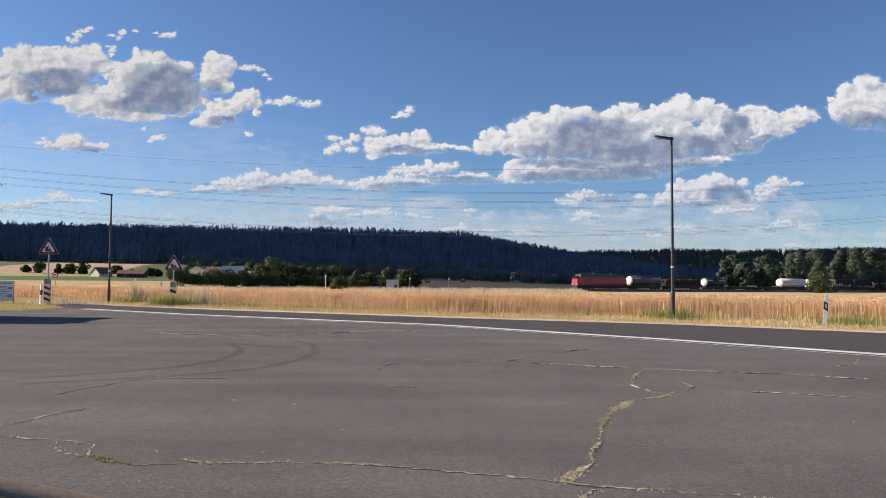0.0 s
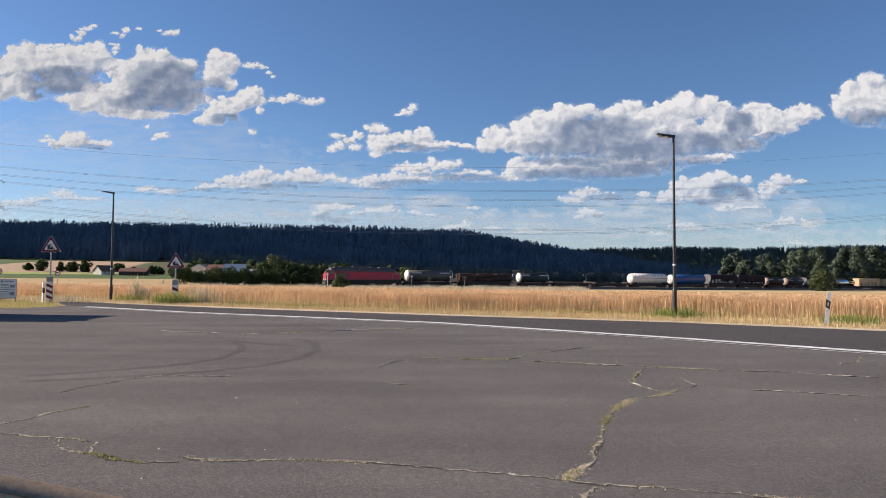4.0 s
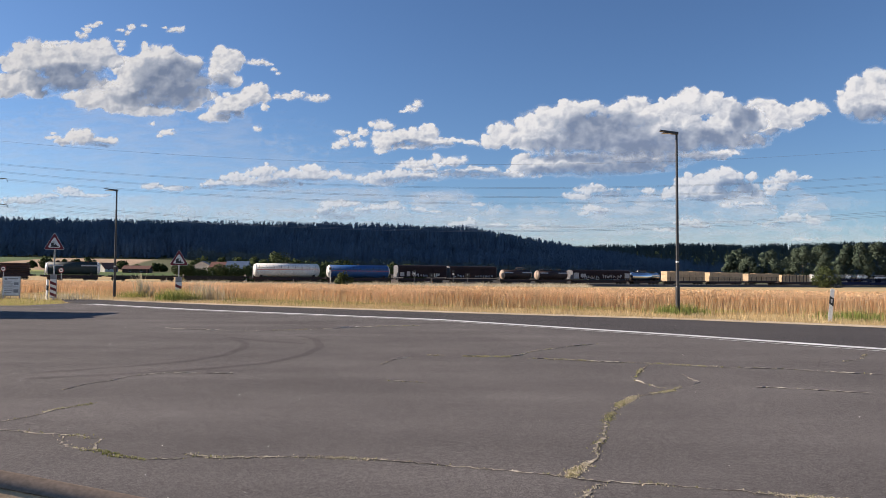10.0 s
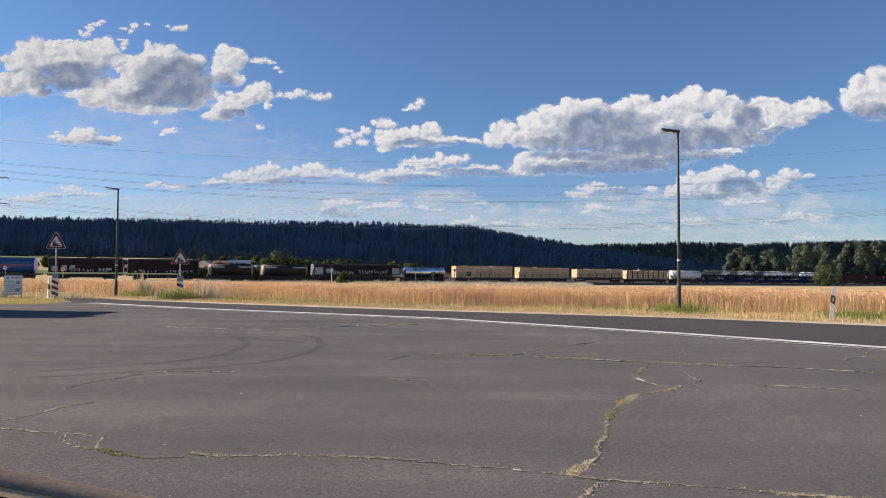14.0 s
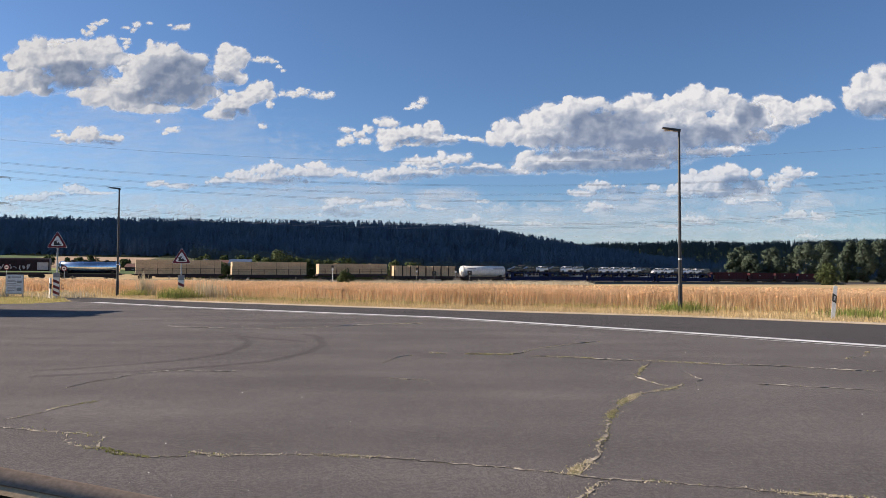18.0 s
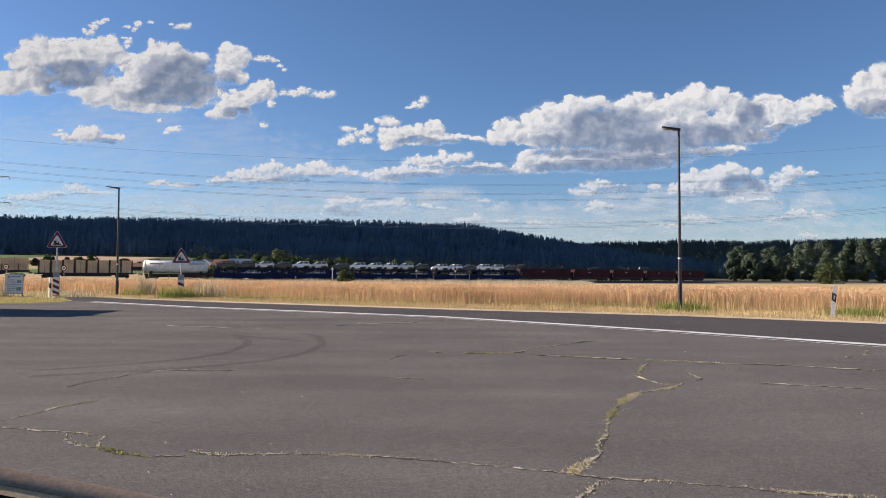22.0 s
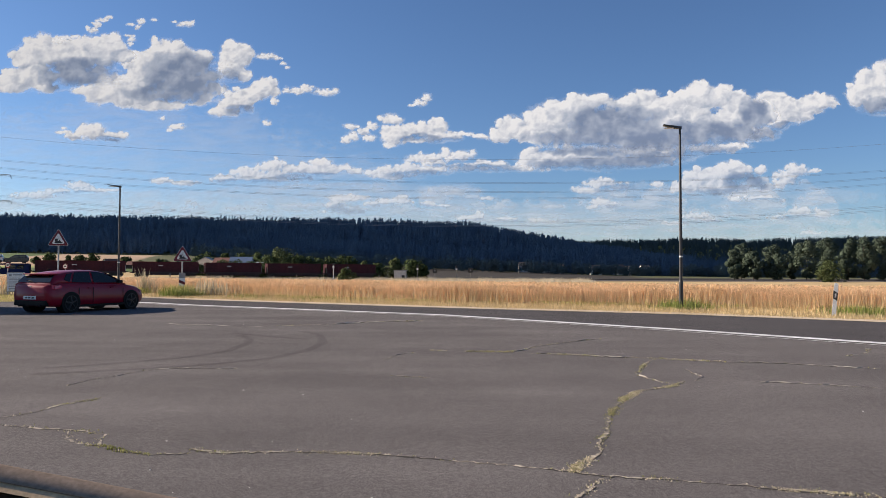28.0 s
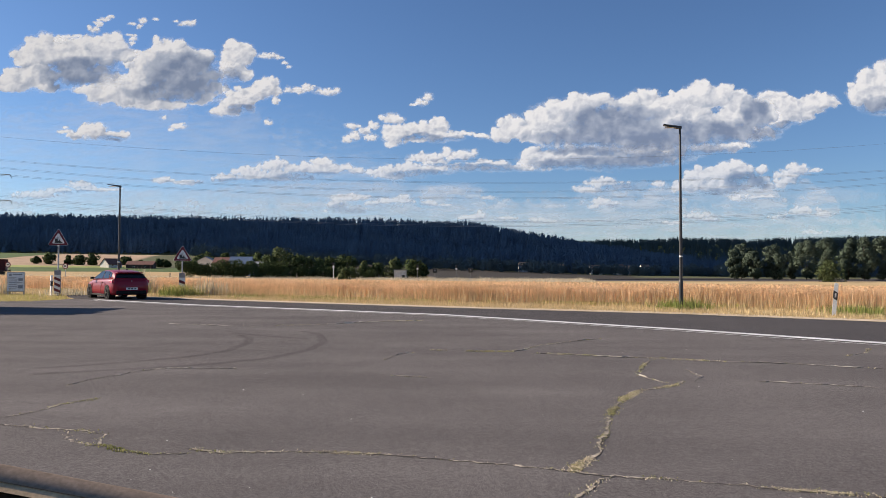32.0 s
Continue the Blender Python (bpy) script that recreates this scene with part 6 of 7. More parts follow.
def hedge(name, x0, x1, y, h, seed, label, n=24000, depth=2.5):
    r = np.random.RandomState(seed)
    k = 60
    cx = np.linspace(x0, x1, k) + r.normal(size=k) * 0.5
    cy = y + r.uniform(-depth / 2, depth / 2, k)
    cz = ground_z(cx, cy) + r.uniform(0.2, 0.9, k) * h
    v, q = leaves(r, np.stack([cx, cy, cz], 1), np.full(k, h * 0.38), n, 0.2)
    tagged(new(name, fast(name, v, q, M["leaf_dark"])), label, "hedge")


hedge("hedge", -66, -40, 178, 3.9, 81, "long dark green clipped hedge beside the railway")
hedge("hedge", -44, -18, 184, 2.8, 82, "dark undergrowth below the railway trees", 6000)

# broad-leaved belt along the foot of the hill
rb = np.random.RandomState(91)
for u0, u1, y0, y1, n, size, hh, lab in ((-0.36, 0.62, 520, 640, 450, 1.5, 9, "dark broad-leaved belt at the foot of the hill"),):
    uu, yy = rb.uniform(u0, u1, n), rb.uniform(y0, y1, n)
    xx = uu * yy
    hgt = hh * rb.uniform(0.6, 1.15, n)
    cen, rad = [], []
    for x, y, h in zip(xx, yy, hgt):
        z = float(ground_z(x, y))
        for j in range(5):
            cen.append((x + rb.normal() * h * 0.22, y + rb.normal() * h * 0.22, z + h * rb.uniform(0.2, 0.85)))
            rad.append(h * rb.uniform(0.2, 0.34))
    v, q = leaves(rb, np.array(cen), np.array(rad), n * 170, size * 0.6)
    # fixed normals off the sun put shade into the belt
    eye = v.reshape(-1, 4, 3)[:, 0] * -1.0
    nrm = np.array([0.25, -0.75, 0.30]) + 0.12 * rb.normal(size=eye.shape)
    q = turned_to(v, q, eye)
    tagged(new("woodland", rounded(fast("woodland", v, q, M["leaf_hazed"]), nrm)), lab, "woodland", kind="stuff")

# ---- power line ----
M["wire"] = material("aluminium_wire", (0.34, 0.37, 0.42), (0.28, 0.30, 0.34), 1, 0.6, 0.6)


def wire(name, y, z0, zm, z1, off):
    """A sagging wire between two pylons out of sight, through three heights."""
    bm = bmesh.new()
    a = (z0 + z1 - 2 * zm) / 2 / 160 ** 2
    b = (z1 - z0) / 320
    secs = []
    for x in np.linspace(-168, 330, 60):
        zz = zm + b * x + a * x * x + off
        secs.append([(x, y + 0.034 * math.cos(t), zz + 0.034 * math.sin(t)) for t in (0, 2.1, 4.2)])
    hull(bm, secs)
    tagged(part(name, bm, M["wire"]), "thin sagging overhead power line across the valley", "power line", "overhead wires")


for z0, zm, z1 in ((49.1, 41.6, 47.8), (40.5, 33.0, 37.9), (37.7, 29.7, 35.3), (35.2, 27.3, 33.0), (27.6, 18.7, 25.0), (25.6, 17.3, 23.6)):
    wire("power_line", 250, z0, zm, z1, 0)
    if z0 < 45:
        wire("power_line", 251.5, z0, zm, z1, 0.55)


def pylon(x, y):
    z = float(ground_z(x, y))
    top = thing("power_pylon", "grey steel lattice power pylon with two cross-arms", "pylon", pose(x, y, z))
    for sx in (-1, 1):
        for sy in (-1, 1):
            part("leg", rod(bmesh.new(), (sx * 3.2, sy * 3.2, -0.5), (sx * 0.4, sy * 0.4, 50 - z), 0.14, 0.08, 6), M["steel"], top)
    for k in range(10):
        z0, z1 = k * 4.6, (k + 1) * 4.6
        w0, w1 = 3.2 - 0.285 * k, 3.2 - 0.285 * (k + 1)
        for sy in (-1, 1):
            part("brace", rod(bmesh.new(), (-w0, sy * w0, z0), (w1, sy * w1, z1), 0.05, sides=5), M["steel"], top)
            part("brace", rod(bmesh.new(), (w0, sy * w0, z0), (-w1, sy * w1, z1), 0.05, sides=5), M["steel"], top)
    for zz, w in ((35.4 - z, 13.0), (26.0 - z, 13.4)):
        for s in (-1, 1):
            for o in (-0.6, 0.6):
                part("arm", rod(bmesh.new(), (0, o, zz + 0.9), (s * w, 0, zz), 0.09, sides=5), M["steel"], top)
                part("arm", rod(bmesh.new(), (0, o, zz - 0.3), (s * w, 0, zz - 0.05), 0.09, sides=5), M["steel"], top)
            for q in (w, w * 0.6):
                part("insulator", rod(bmesh.new(), (s * q, 0, zz), (s * q + 0.5, 0, zz - 1.3), 0.09, sides=6), M["black"], top)


pylon(-169.2, 250)
pylon(330, 250)
# ---- trees and bushes ----
tree("tree", 121.5, 290.0, 11.3, 7.4, 200, "tall broad-leaved tree at the field's edge, lit from the west", "tree", 0.22, 5200, "leaf_far", 0.36, 22, 0.1)
tree("tree", 127.4, 297.0, 14.0, 10.2, 201, "tall broad-leaved tree at the field's edge, lit from the west", "tree", 0.22, 5200, "leaf_far", 0.36, 22, 0.1)
tree("tree", 127.3, 285.0, 9.8, 7.7, 202, "tall broad-leaved tree at the field's edge, lit from the west", "tree", 0.22, 5200, "leaf_far", 0.36, 22, 0.1)
tree("tree", 136.6, 285.0, 12.1, 10.7, 203, "tall broad-leaved tree at the field's edge, lit from the west", "tree", 0.22, 5200, "leaf_far", 0.36, 22, 0.1)
tree("tree", 151.1, 302.0, 10.6, 6.3, 204, "tall broad-leaved tree at the field's edge, lit from the west", "tree", 0.22, 5200, "leaf_far", 0.36, 22, 0.1)
tree("tree", 150.6, 288.0, 14.9, 10.3, 205, "tall broad-leaved tree at the field's edge, lit from the west", "tree", 0.22, 5200, "leaf_far", 0.36, 22, 0.1)
tree("tree", 163.5, 297.0, 16.6, 12.0, 206, "tall broad-leaved tree at the field's edge, lit from the west", "tree", 0.22, 5200, "leaf_far", 0.36, 22, 0.1)
tree("tree", 169.1, 290.0, 15.5, 9.5, 207, "tall broad-leaved tree at the field's edge, lit from the west", "tree", 0.22, 5200, "leaf_far", 0.36, 22, 0.1)
tree("tree", 172.1, 284.0, 15.7, 10.2, 208, "tall broad-leaved tree at the field's edge, lit from the west", "tree", 0.22, 5200, "leaf_far", 0.36, 22, 0.1)
tree("tree", 184.5, 292.0, 16.6, 11.8, 209, "tall broad-leaved tree at the field's edge, lit from the west", "tree", 0.22, 5200, "leaf_far", 0.36, 22, 0.1)
tree("tree", 192.2, 290.0, 15.6, 13.0, 210, "tall broad-leaved tree at the field's edge, lit from the west", "tree", 0.22, 5200, "leaf_far", 0.36, 22, 0.1)
tree("tree", 201.6, 290.0, 16.6, 13.0, 211, "tall broad-leaved tree at the field's edge, lit from the west", "tree", 0.22, 5200, "leaf_far", 0.36, 22, 0.1)
tree("bush", 132.6, 238.0, 5.2, 10.4, 230, "round green bush in the field by the railway", "bush", 0.1, 2600, "leaf", 0.3, 22, 0.02)
tree("tree", -46.2, 186.0, 5.3, 6.0, 240, "dark green tree beside the railway", "tree", 0.14, 2200, "leaf_dark", 0.26, 26, 0.05)
tree("tree", -43.3, 188.0, 7.2, 9.5, 241, "dark green tree beside the railway", "tree", 0.14, 2200, "leaf", 0.26, 26, 0.05)
tree("tree", -38.6, 186.0, 5.3, 6.7, 242, "dark green tree beside the railway", "tree", 0.14, 2200, "leaf_dark", 0.26, 26, 0.05)
tree("tree", -34.8, 188.0, 4.8, 7.9, 243, "dark green tree beside the railway", "tree", 0.14, 2200, "leaf_dark", 0.26, 26, 0.05)
tree("tree", -30.7, 190.0, 4.5, 7.1, 244, "dark green tree beside the railway", "tree", 0.14, 2200, "leaf_dark", 0.26, 26, 0.05)
tree("tree", -26.4, 190.0, 5.2, 8.6, 245, "dark green tree beside the railway", "tree", 0.14, 2200, "leaf_dark", 0.26, 26, 0.05)
tree("tree", -21.2, 188.0, 3.8, 4.0, 246, "dark green tree beside the railway", "tree", 0.14, 2200, "leaf", 0.26, 26, 0.05)
tree("tree", -17.7, 188.0, 3.0, 6.7, 247, "dark green tree beside the railway", "tree", 0.14, 2200, "leaf_dark", 0.26, 26, 0.05)
tree("tree", -13.1, 192.0, 4.6, 5.3, 248, "dark green tree beside the railway", "tree", 0.14, 2200, "leaf", 0.26, 26, 0.05)
tree("tree", -7.7, 186.0, 3.9, 7.0, 249, "dark green tree beside the railway", "tree", 0.14, 2200, "leaf_dark", 0.26, 26, 0.05)
tree("tree", -5.3, 188.0, 3.1, 3.4, 250, "dark green tree beside the railway", "tree", 0.14, 2200, "leaf_dark", 0.26, 26, 0.05)
tree("bush", -20.9, 150.0, 1.8, 4.4, 255, "low green bush in front of the railway", "bush", 0.06, 1200, "leaf", 0.2, 14, 0.02)
tree("tree", -228.0, 390.0, 8.2, 5.2, 270, "tree among the fields below the hill", "tree", 0.2, 900, "leaf_dark", 0.6, 16, 0.08)
tree("tree", -219.9, 390.0, 10.2, 8.6, 271, "tree among the fields below the hill", "tree", 0.2, 900, "leaf_dark", 0.6, 16, 0.08)
tree("tree", -209.7, 390.0, 8.9, 4.8, 272, "tree among the fields below the hill", "tree", 0.2, 900, "leaf_dark", 0.6, 16, 0.08)
tree("tree", -203.9, 390.0, 9.0, 7.4, 273, "tree among the fields below the hill", "tree", 0.2, 900, "leaf_dark", 0.6, 16, 0.08)
tree("tree", -196.7, 390.0, 9.9, 7.4, 274, "tree among the fields below the hill", "tree", 0.2, 900, "leaf_dark", 0.6, 16, 0.08)
tree("tree", -182.6, 400.0, 8.1, 8.5, 275, "tree among the fields below the hill", "tree", 0.2, 900, "leaf_dark", 0.6, 16, 0.08)
tree("tree", -154.6, 380.0, 7.0, 5.6, 276, "tree among the fields below the hill", "tree", 0.2, 900, "leaf_dark", 0.6, 16, 0.08)
tree("tree", -150.6, 380.0, 6.4, 4.9, 277, "tree among the fields below the hill", "tree", 0.2, 900, "leaf_dark", 0.6, 16, 0.08)
tree("tree", -105.2, 300.0, 7.1, 6.3, 278, "tree among the fields below the hill", "tree", 0.2, 900, "leaf_dark", 0.6, 16, 0.08)
tree("tree", -112.0, 330.0, 9.0, 9.1, 279, "tree among the fields below the hill", "tree", 0.2, 900, "leaf_dark", 0.6, 16, 0.08)
tree("tree", -101.0, 280.0, 4.9, 3.6, 280, "tree among the fields below the hill", "tree", 0.2, 900, "leaf_dark", 0.6, 16, 0.08)
tree("tree", -112.9, 360.0, 10.0, 8.8, 281, "tree among the fields below the hill", "tree", 0.2, 900, "leaf_dark", 0.6, 16, 0.08)
tree("tree", -108.6, 380.0, 10.5, 10.5, 282, "tree among the fields below the hill", "tree", 0.2, 900, "leaf_dark", 0.6, 16, 0.08)
tree("tree", -100.0, 380.0, 10.6, 11.1, 283, "tree among the fields below the hill", "tree", 0.2, 900, "leaf_dark", 0.6, 16, 0.08)
tree("tree", -169.1, 390.0, 6.1, 4.4, 284, "tree among the fields below the hill", "tree", 0.2, 900, "leaf_dark", 0.6, 16, 0.08)

# ---- signs and posts ----
def tri(bm, r, y, depth, z=0.0):
    """Upright triangle with rounded corners, centred."""
    pts = []
    for k in range(3):
        a = math.pi / 2 + k * 2 * math.pi / 3
        cx, cz = (r - 0.07) * math.cos(a), (r - 0.07) * math.sin(a)
        for j in (-1, -0.5, 0, 0.5, 1):
            b = a + j * math.pi / 3
            pts.append((cx + 0.055 * math.cos(b), cz + 0.055 * math.sin(b)))
    f = [bm.verts.new((x, y - depth / 2, zz + z)) for x, zz in pts]
    g = [bm.verts.new((x, y + depth / 2, zz + z)) for x, zz in pts]
    bm.faces.new(f)
    bm.faces.new(g[::-1])
    n = len(pts)
    for i in range(n):
        bm.faces.new((f[i], g[i], g[(i + 1) % n], f[(i + 1) % n]))
    return bm


def warning_sign(x, y, z, zc, turn, board_top, board_low, label, r=0.555):
    """Railway warning triangle over a red-and-white striped marker board."""
    top = thing("warning_sign", label, "road sign", pose(x, y, z, 0, 0, turn), "railway warning signs")
    zc -= z
    part("pole", rod(bmesh.new(), (0, 0.05, -0.2), (0, 0.05, zc + 0.3), 0.038, sides=10), M["steel"], top)
    sign = part("triangle", tri(bmesh.new(), r, 0, 0.02, zc), M["white"], top, "red-bordered warning triangle")
    part("border", tri(bmesh.new(), r * 0.965, -0.010, 0.006, zc), M["red"], sign, "dark red border")
    part("field", tri(bmesh.new(), r * 0.62, -0.015, 0.006, zc - 0.005), M["white"], sign)
    bm = bmesh.new()
    for x0, x1, z0, z1 in ((-0.17, 0.21, -0.165, -0.115), (-0.15, 0.12, -0.125, -0.055), (-0.16, -0.02, -0.06, 0.03), (-0.18, 0.0, 0.03, 0.06), (0.04, 0.09, -0.06, 0.01), (-0.10, 0.02, 0.085, 0.11)):
        box(bm, x0 * r / 0.55, x1 * r / 0.55, -0.024, -0.017, zc + z0 * r / 0.55, zc + z1 * r / 0.55)
    part("locomotive_symbol", bm, M["black"], sign)
    bt, bl = board_top - z, board_low - z
    board = part("marker_board", box(bmesh.new(), -0.16, 0.16, -0.03, 0.02, bl, bt, 0.008), M["grey_board"], top, "striped marker board on the pole")
    n = 3
    h = (bt - bl) * 0.72
    for k in range(n):
        zz = bl + h * (k + 0.1) / n
        bm = bmesh.new()
        hull(bm, [[(-0.15, -0.036, zz + 0.13), (0.15, -0.036, zz), (0.15, -0.036, zz + h / n * 0.5), (-0.15, -0.036, zz + 0.13 + h / n * 0.5)],
                  [(-0.15, -0.031, zz + 0.13), (0.15, -0.031, zz), (0.15, -0.031, zz + h / n * 0.5), (-0.15, -0.031, zz + 0.13 + h / n * 0.5)]])
        part("stripe", bm, M["red"], board)
    bm = box(bmesh.new(), -0.15, 0.15, -0.034, -0.031, bl + 0.02, bl + h + 0.1)
    part("white_field", bm, M["white"], board)
    return top


M["grey_board"] = material("weathered_grey_board", (0.30, 0.31, 0.33), (0.22, 0.23, 0.25), 3, 0.7)
M["panel"] = material("pale_blue_print", (0.55, 0.62, 0.70), (0.62, 0.67, 0.72), 2, 0.5)
M["print"] = material("faded_dark_print", (0.18, 0.22, 0.28), (0.25, 0.28, 0.33), 4, 0.6)
warning_sign(-20.03, 36.2, -0.02, 2.93, 8, 1.34, 0.13, "red-bordered railway warning triangle above a striped board")
warning_sign(-14.04, 37.5, -0.15, 2.15, 22, 1.24, -0.1, "red-bordered railway warning triangle leaning in tall grass", 0.53)


def delineator(x, y, z, h, lean, turn, label):
    top = thing("delineator_post", label, "road post", pose(x, y, z, 0, lean, turn), "delineator posts")
    sec = lambda k, w: [(-0.06 * w, -0.045, k), (0.06 * w, -0.045, k), (0.045 * w, 0.05, k), (-0.045 * w, 0.05, k)]
    part("body", hull(bmesh.new(), [sec(-0.15, 1), sec(h - 0.05, 1), sec(h, 0.7)]), M["white"], top)
    bm = hull(bmesh.new(), [[(-0.064, -0.05, h - 0.50), (0.064, -0.05, h - 0.58), (0.05, 0.055, h - 0.58), (-0.05, 0.055, h - 0.50)], [(-0.064, -0.05, h - 0.24), (0.064, -0.05, h - 0.32), (0.05, 0.055, h - 0.32), (-0.05, 0.055, h - 0.24)]])
    band = part("black_band", bm, M["black"], top, "slanting black band")
    part("reflector", box(bmesh.new(), -0.022, 0.022, -0.058, -0.049, h - 0.47, h - 0.34), M["scrawl"], band)


delineator(12.73, 22.7, -0.03, 1.08, 5, -18, "white plastic delineator post with a black band, leaning")
delineator(-20.74, 36.9, -0.03, 1.10, 0, -40, "white plastic delineator post beside the warning sign")

# notice board on the verge
top = thing("notice_board", "pale notice board with faded print on two posts", "notice board", pose(-23.43, 38.2, -0.03, 0, 0, 12))
part("panel", box(bmesh.new(), -0.42, 0.42, -0.02, 0.02, 0.22, 1.22, 0.006), M["panel"], top)
part("frame", box(bmesh.new(), -0.45, 0.45, 0.0, 0.03, 0.18, 1.26, 0.006), M["steel"], top)
for x in (-0.40, 0.40):
    part("post", box(bmesh.new(), x - 0.03, x + 0.03, 0.03, 0.08, -0.2, 1.22), M["steel"], top)
for k, (x0, x1, z0, z1) in enumerate(((-0.33, -0.2, 1.05, 1.16), (-0.15, 0.33, 1.09, 1.15), (-0.34, 0.05, 0.93, 0.96), (-0.34, 0.1, 0.86, 0.89), (0.14, 0.36, 0.78, 0.92), (-0.34, 0.08, 0.76, 0.79), (-0.34, 0.34, 0.66, 0.69), (-0.34, 0.06, 0.55, 0.58), (0.12, 0.36, 0.36, 0.54), (-0.34, 0.06, 0.46, 0.49), (-0.34, 0.0, 0.36, 0.39))):
    part("print_bar", box(bmesh.new(), x0, x1, -0.026, -0.02, z0, z1), M["print"], top)


def round_sign(x, y, zc):
    z = float(ground_z(x, y))
    top = thing("speed_sign", "small round white traffic sign with a red rim", "road sign", pose(x, y, z), "round signs")
    part("pole", rod(bmesh.new(), (0, 0.04, -0.2), (0, 0.04, zc - z), 0.035, sides=8), M["steel"], top)
    d = part("disc", rod(bmesh.new(), (0, -0.01, zc - z), (0, 0.01, zc - z), 0.31, sides=20), M["red"], top)
    part("field", rod(bmesh.new(), (0, -0.02, zc - z), (0, -0.012, zc - z), 0.22, sides=20), M["white"], d)
    part("number_bar", box(bmesh.new(), -0.12, 0.12, -0.027, -0.021, zc - z - 0.07, zc - z + 0.07), M["black"], d)


round_sign(-46.9, 75, 1.85)
round_sign(-40.7, 75, 1.73)


M["weathered"] = material("weathered_grey_steel", (0.13, 0.13, 0.13), (0.09, 0.09, 0.088), 3, 0.7)


def railway_signal(x, y, ztop, boxed, label, pale=False):
    z = float(ground_z(x, y))
    h = ztop - z
    top = thing("railway_signal", label, "signal", pose(x, y, z), "railway signals")
    part("mast", rod(bmesh.new(), (0, 0, -0.3), (0, 0, h), 0.10, 0.08, 8), M["white" if pale else "weathered"], top)
    if boxed:
        part("board", box(bmesh.new(), -0.55, 0.55, -0.16, -0.08, h - 1.1, h, 0.05), M["black"], top, "black signal board")
        part("lamp", rod(bmesh.new(), (0, -0.35, h - 0.45), (0, -0.16, h - 0.45), 0.14, sides=10), M["steel"], top)
    else:
        part("crosspiece", box(bmesh.new(), -0.22, 0.22, -0.12, 0.0, h - 1.0, h - 0.6), M["white"], top, "white plate on the mast")
        part("lantern", box(bmesh.new(), -0.25, 0.25, -0.2, 0.12, h - 0.4, h + 0.1, 0.04), M["black"], top)
    part("cabinet", box(bmesh.new(), -0.35, 0.35, -0.1, 0.35, -0.1, 0.75), M["steel"], top)


railway_signal(-23.57, 150, 2.9, False, "white railway marker mast beside the line", True)
railway_signal(-6.0, 165, 2.6, False, "grey and black crossing signal beside the line")
railway_signal(-1.89, 168, 1.9, True, "black-boarded crossing signal beside the line")
railway_signal(3.33, 170, 2.55, False, "grey crossing signal with a white plate beside the line")
railway_signal(6.78, 170, 2.05, True, "black-boarded crossing signal beside the line")
for x, y, h in ((9.0, 172, 0.9), (10.9, 173, 0.8), (12.2, 173, 0.9), (-31.5, 150, 1.0), (-14.5, 158, 0.9), (-58.0, 148, 0.9)):
    z = float(ground_z(x, y))
    top = thing("marker_post", "short weathered marker post beside the line", "post", pose(x, y, z), "marker posts")
    part("post", box(bmesh.new(), -0.1, 0.1, -0.1, 0.1, -0.2, h + 0.5, 0.02), M["dirt"], top)

# a flat-roofed kiosk beside the forecourt, unseen and assumed: added to cast the shadow on the asphalt
top = thing("kiosk", "plain pale flat-roofed kiosk beside the forecourt", "building", pose(-22.2, 24.9, 0))
part("wall", box(bmesh.new(), -2.4, 2.4, -1.6, 1.6, 0, 3.7), M["render_wall"], top)
part("roof", box(bmesh.new(), -2.6, 2.6, -1.8, 1.8, 3.7, 3.95), M["grey_roof"], top)
part("chimney", box(bmesh.new(), 1.6, 2.3, -1.2, -0.4, 3.95, 4.25), M["render_wall"], top)

# ---- the red hatchback ----
M["car_red"] = material("metallic_red_paint", (0.230, 0.003, 0.018), (0.20, 0.003, 0.016), 0.8, 0.38, 0.0, coat=0.35, spec=0.2, speckle=0.04)
M["trim"] = material("black_plastic", (0.006, 0.006, 0.007), (0.010, 0.010, 0.010), 8, 0.6, spec=0.15)
M["tail"] = material("tail_lamp_red", (0.62, 0.02, 0.03), (0.5, 0.016, 0.02), 6, 0.12, coat=0.8)
M["lamp_glass"] = material("headlamp_glass", (0.5, 0.52, 0.55), (0.4, 0.42, 0.45), 6, 0.1, coat=0.8)
M["alloy"] = material("dark_alloy", (0.02, 0.02, 0.021), (0.03, 0.03, 0.031), 6, 0.4, 0.3)
M["pane"] = material("tinted_pane", (0.008, 0.010, 0.012), (0.012, 0.014, 0.016), 2, 0.04, spec=0.35)

car = thing("hatchback_car", "metallic red compact hatchback driving off the forecourt", "car")


def slab(quad, out, thick=0.008):
    """A thin pane lying on four points, set a little proud along out."""
    bm = bmesh.new()
    o = Vector(out).normalized()
    a = [bm.verts.new(Vector(p) + o * 0.006) for p in quad]
    b = [bm.verts.new(Vector(p) + o * (0.006 + thick)) for p in quad]
    bm.faces.new(a)
    bm.faces.new(b)
    n = len(quad)
    for i in range(n):
        bm.faces.new((a[i], a[(i + 1) % n], b[(i + 1) % n], b[i]))
    return bm


def body_sec(x, w, zb, zt, sh):
    half = [(0.88 * w, zb), (w * 0.985, zb + 0.10), (w, zb + 0.28), (w * 0.985, (zb + zt) / 2 + 0.08), (w * 0.965, zt - 0.16), (w * 0.93, zt - 0.05), (w * sh, zt)]
    return [(x, -y, z) for y, z in half[::-1]] + [(x, y, z) for y, z in half]


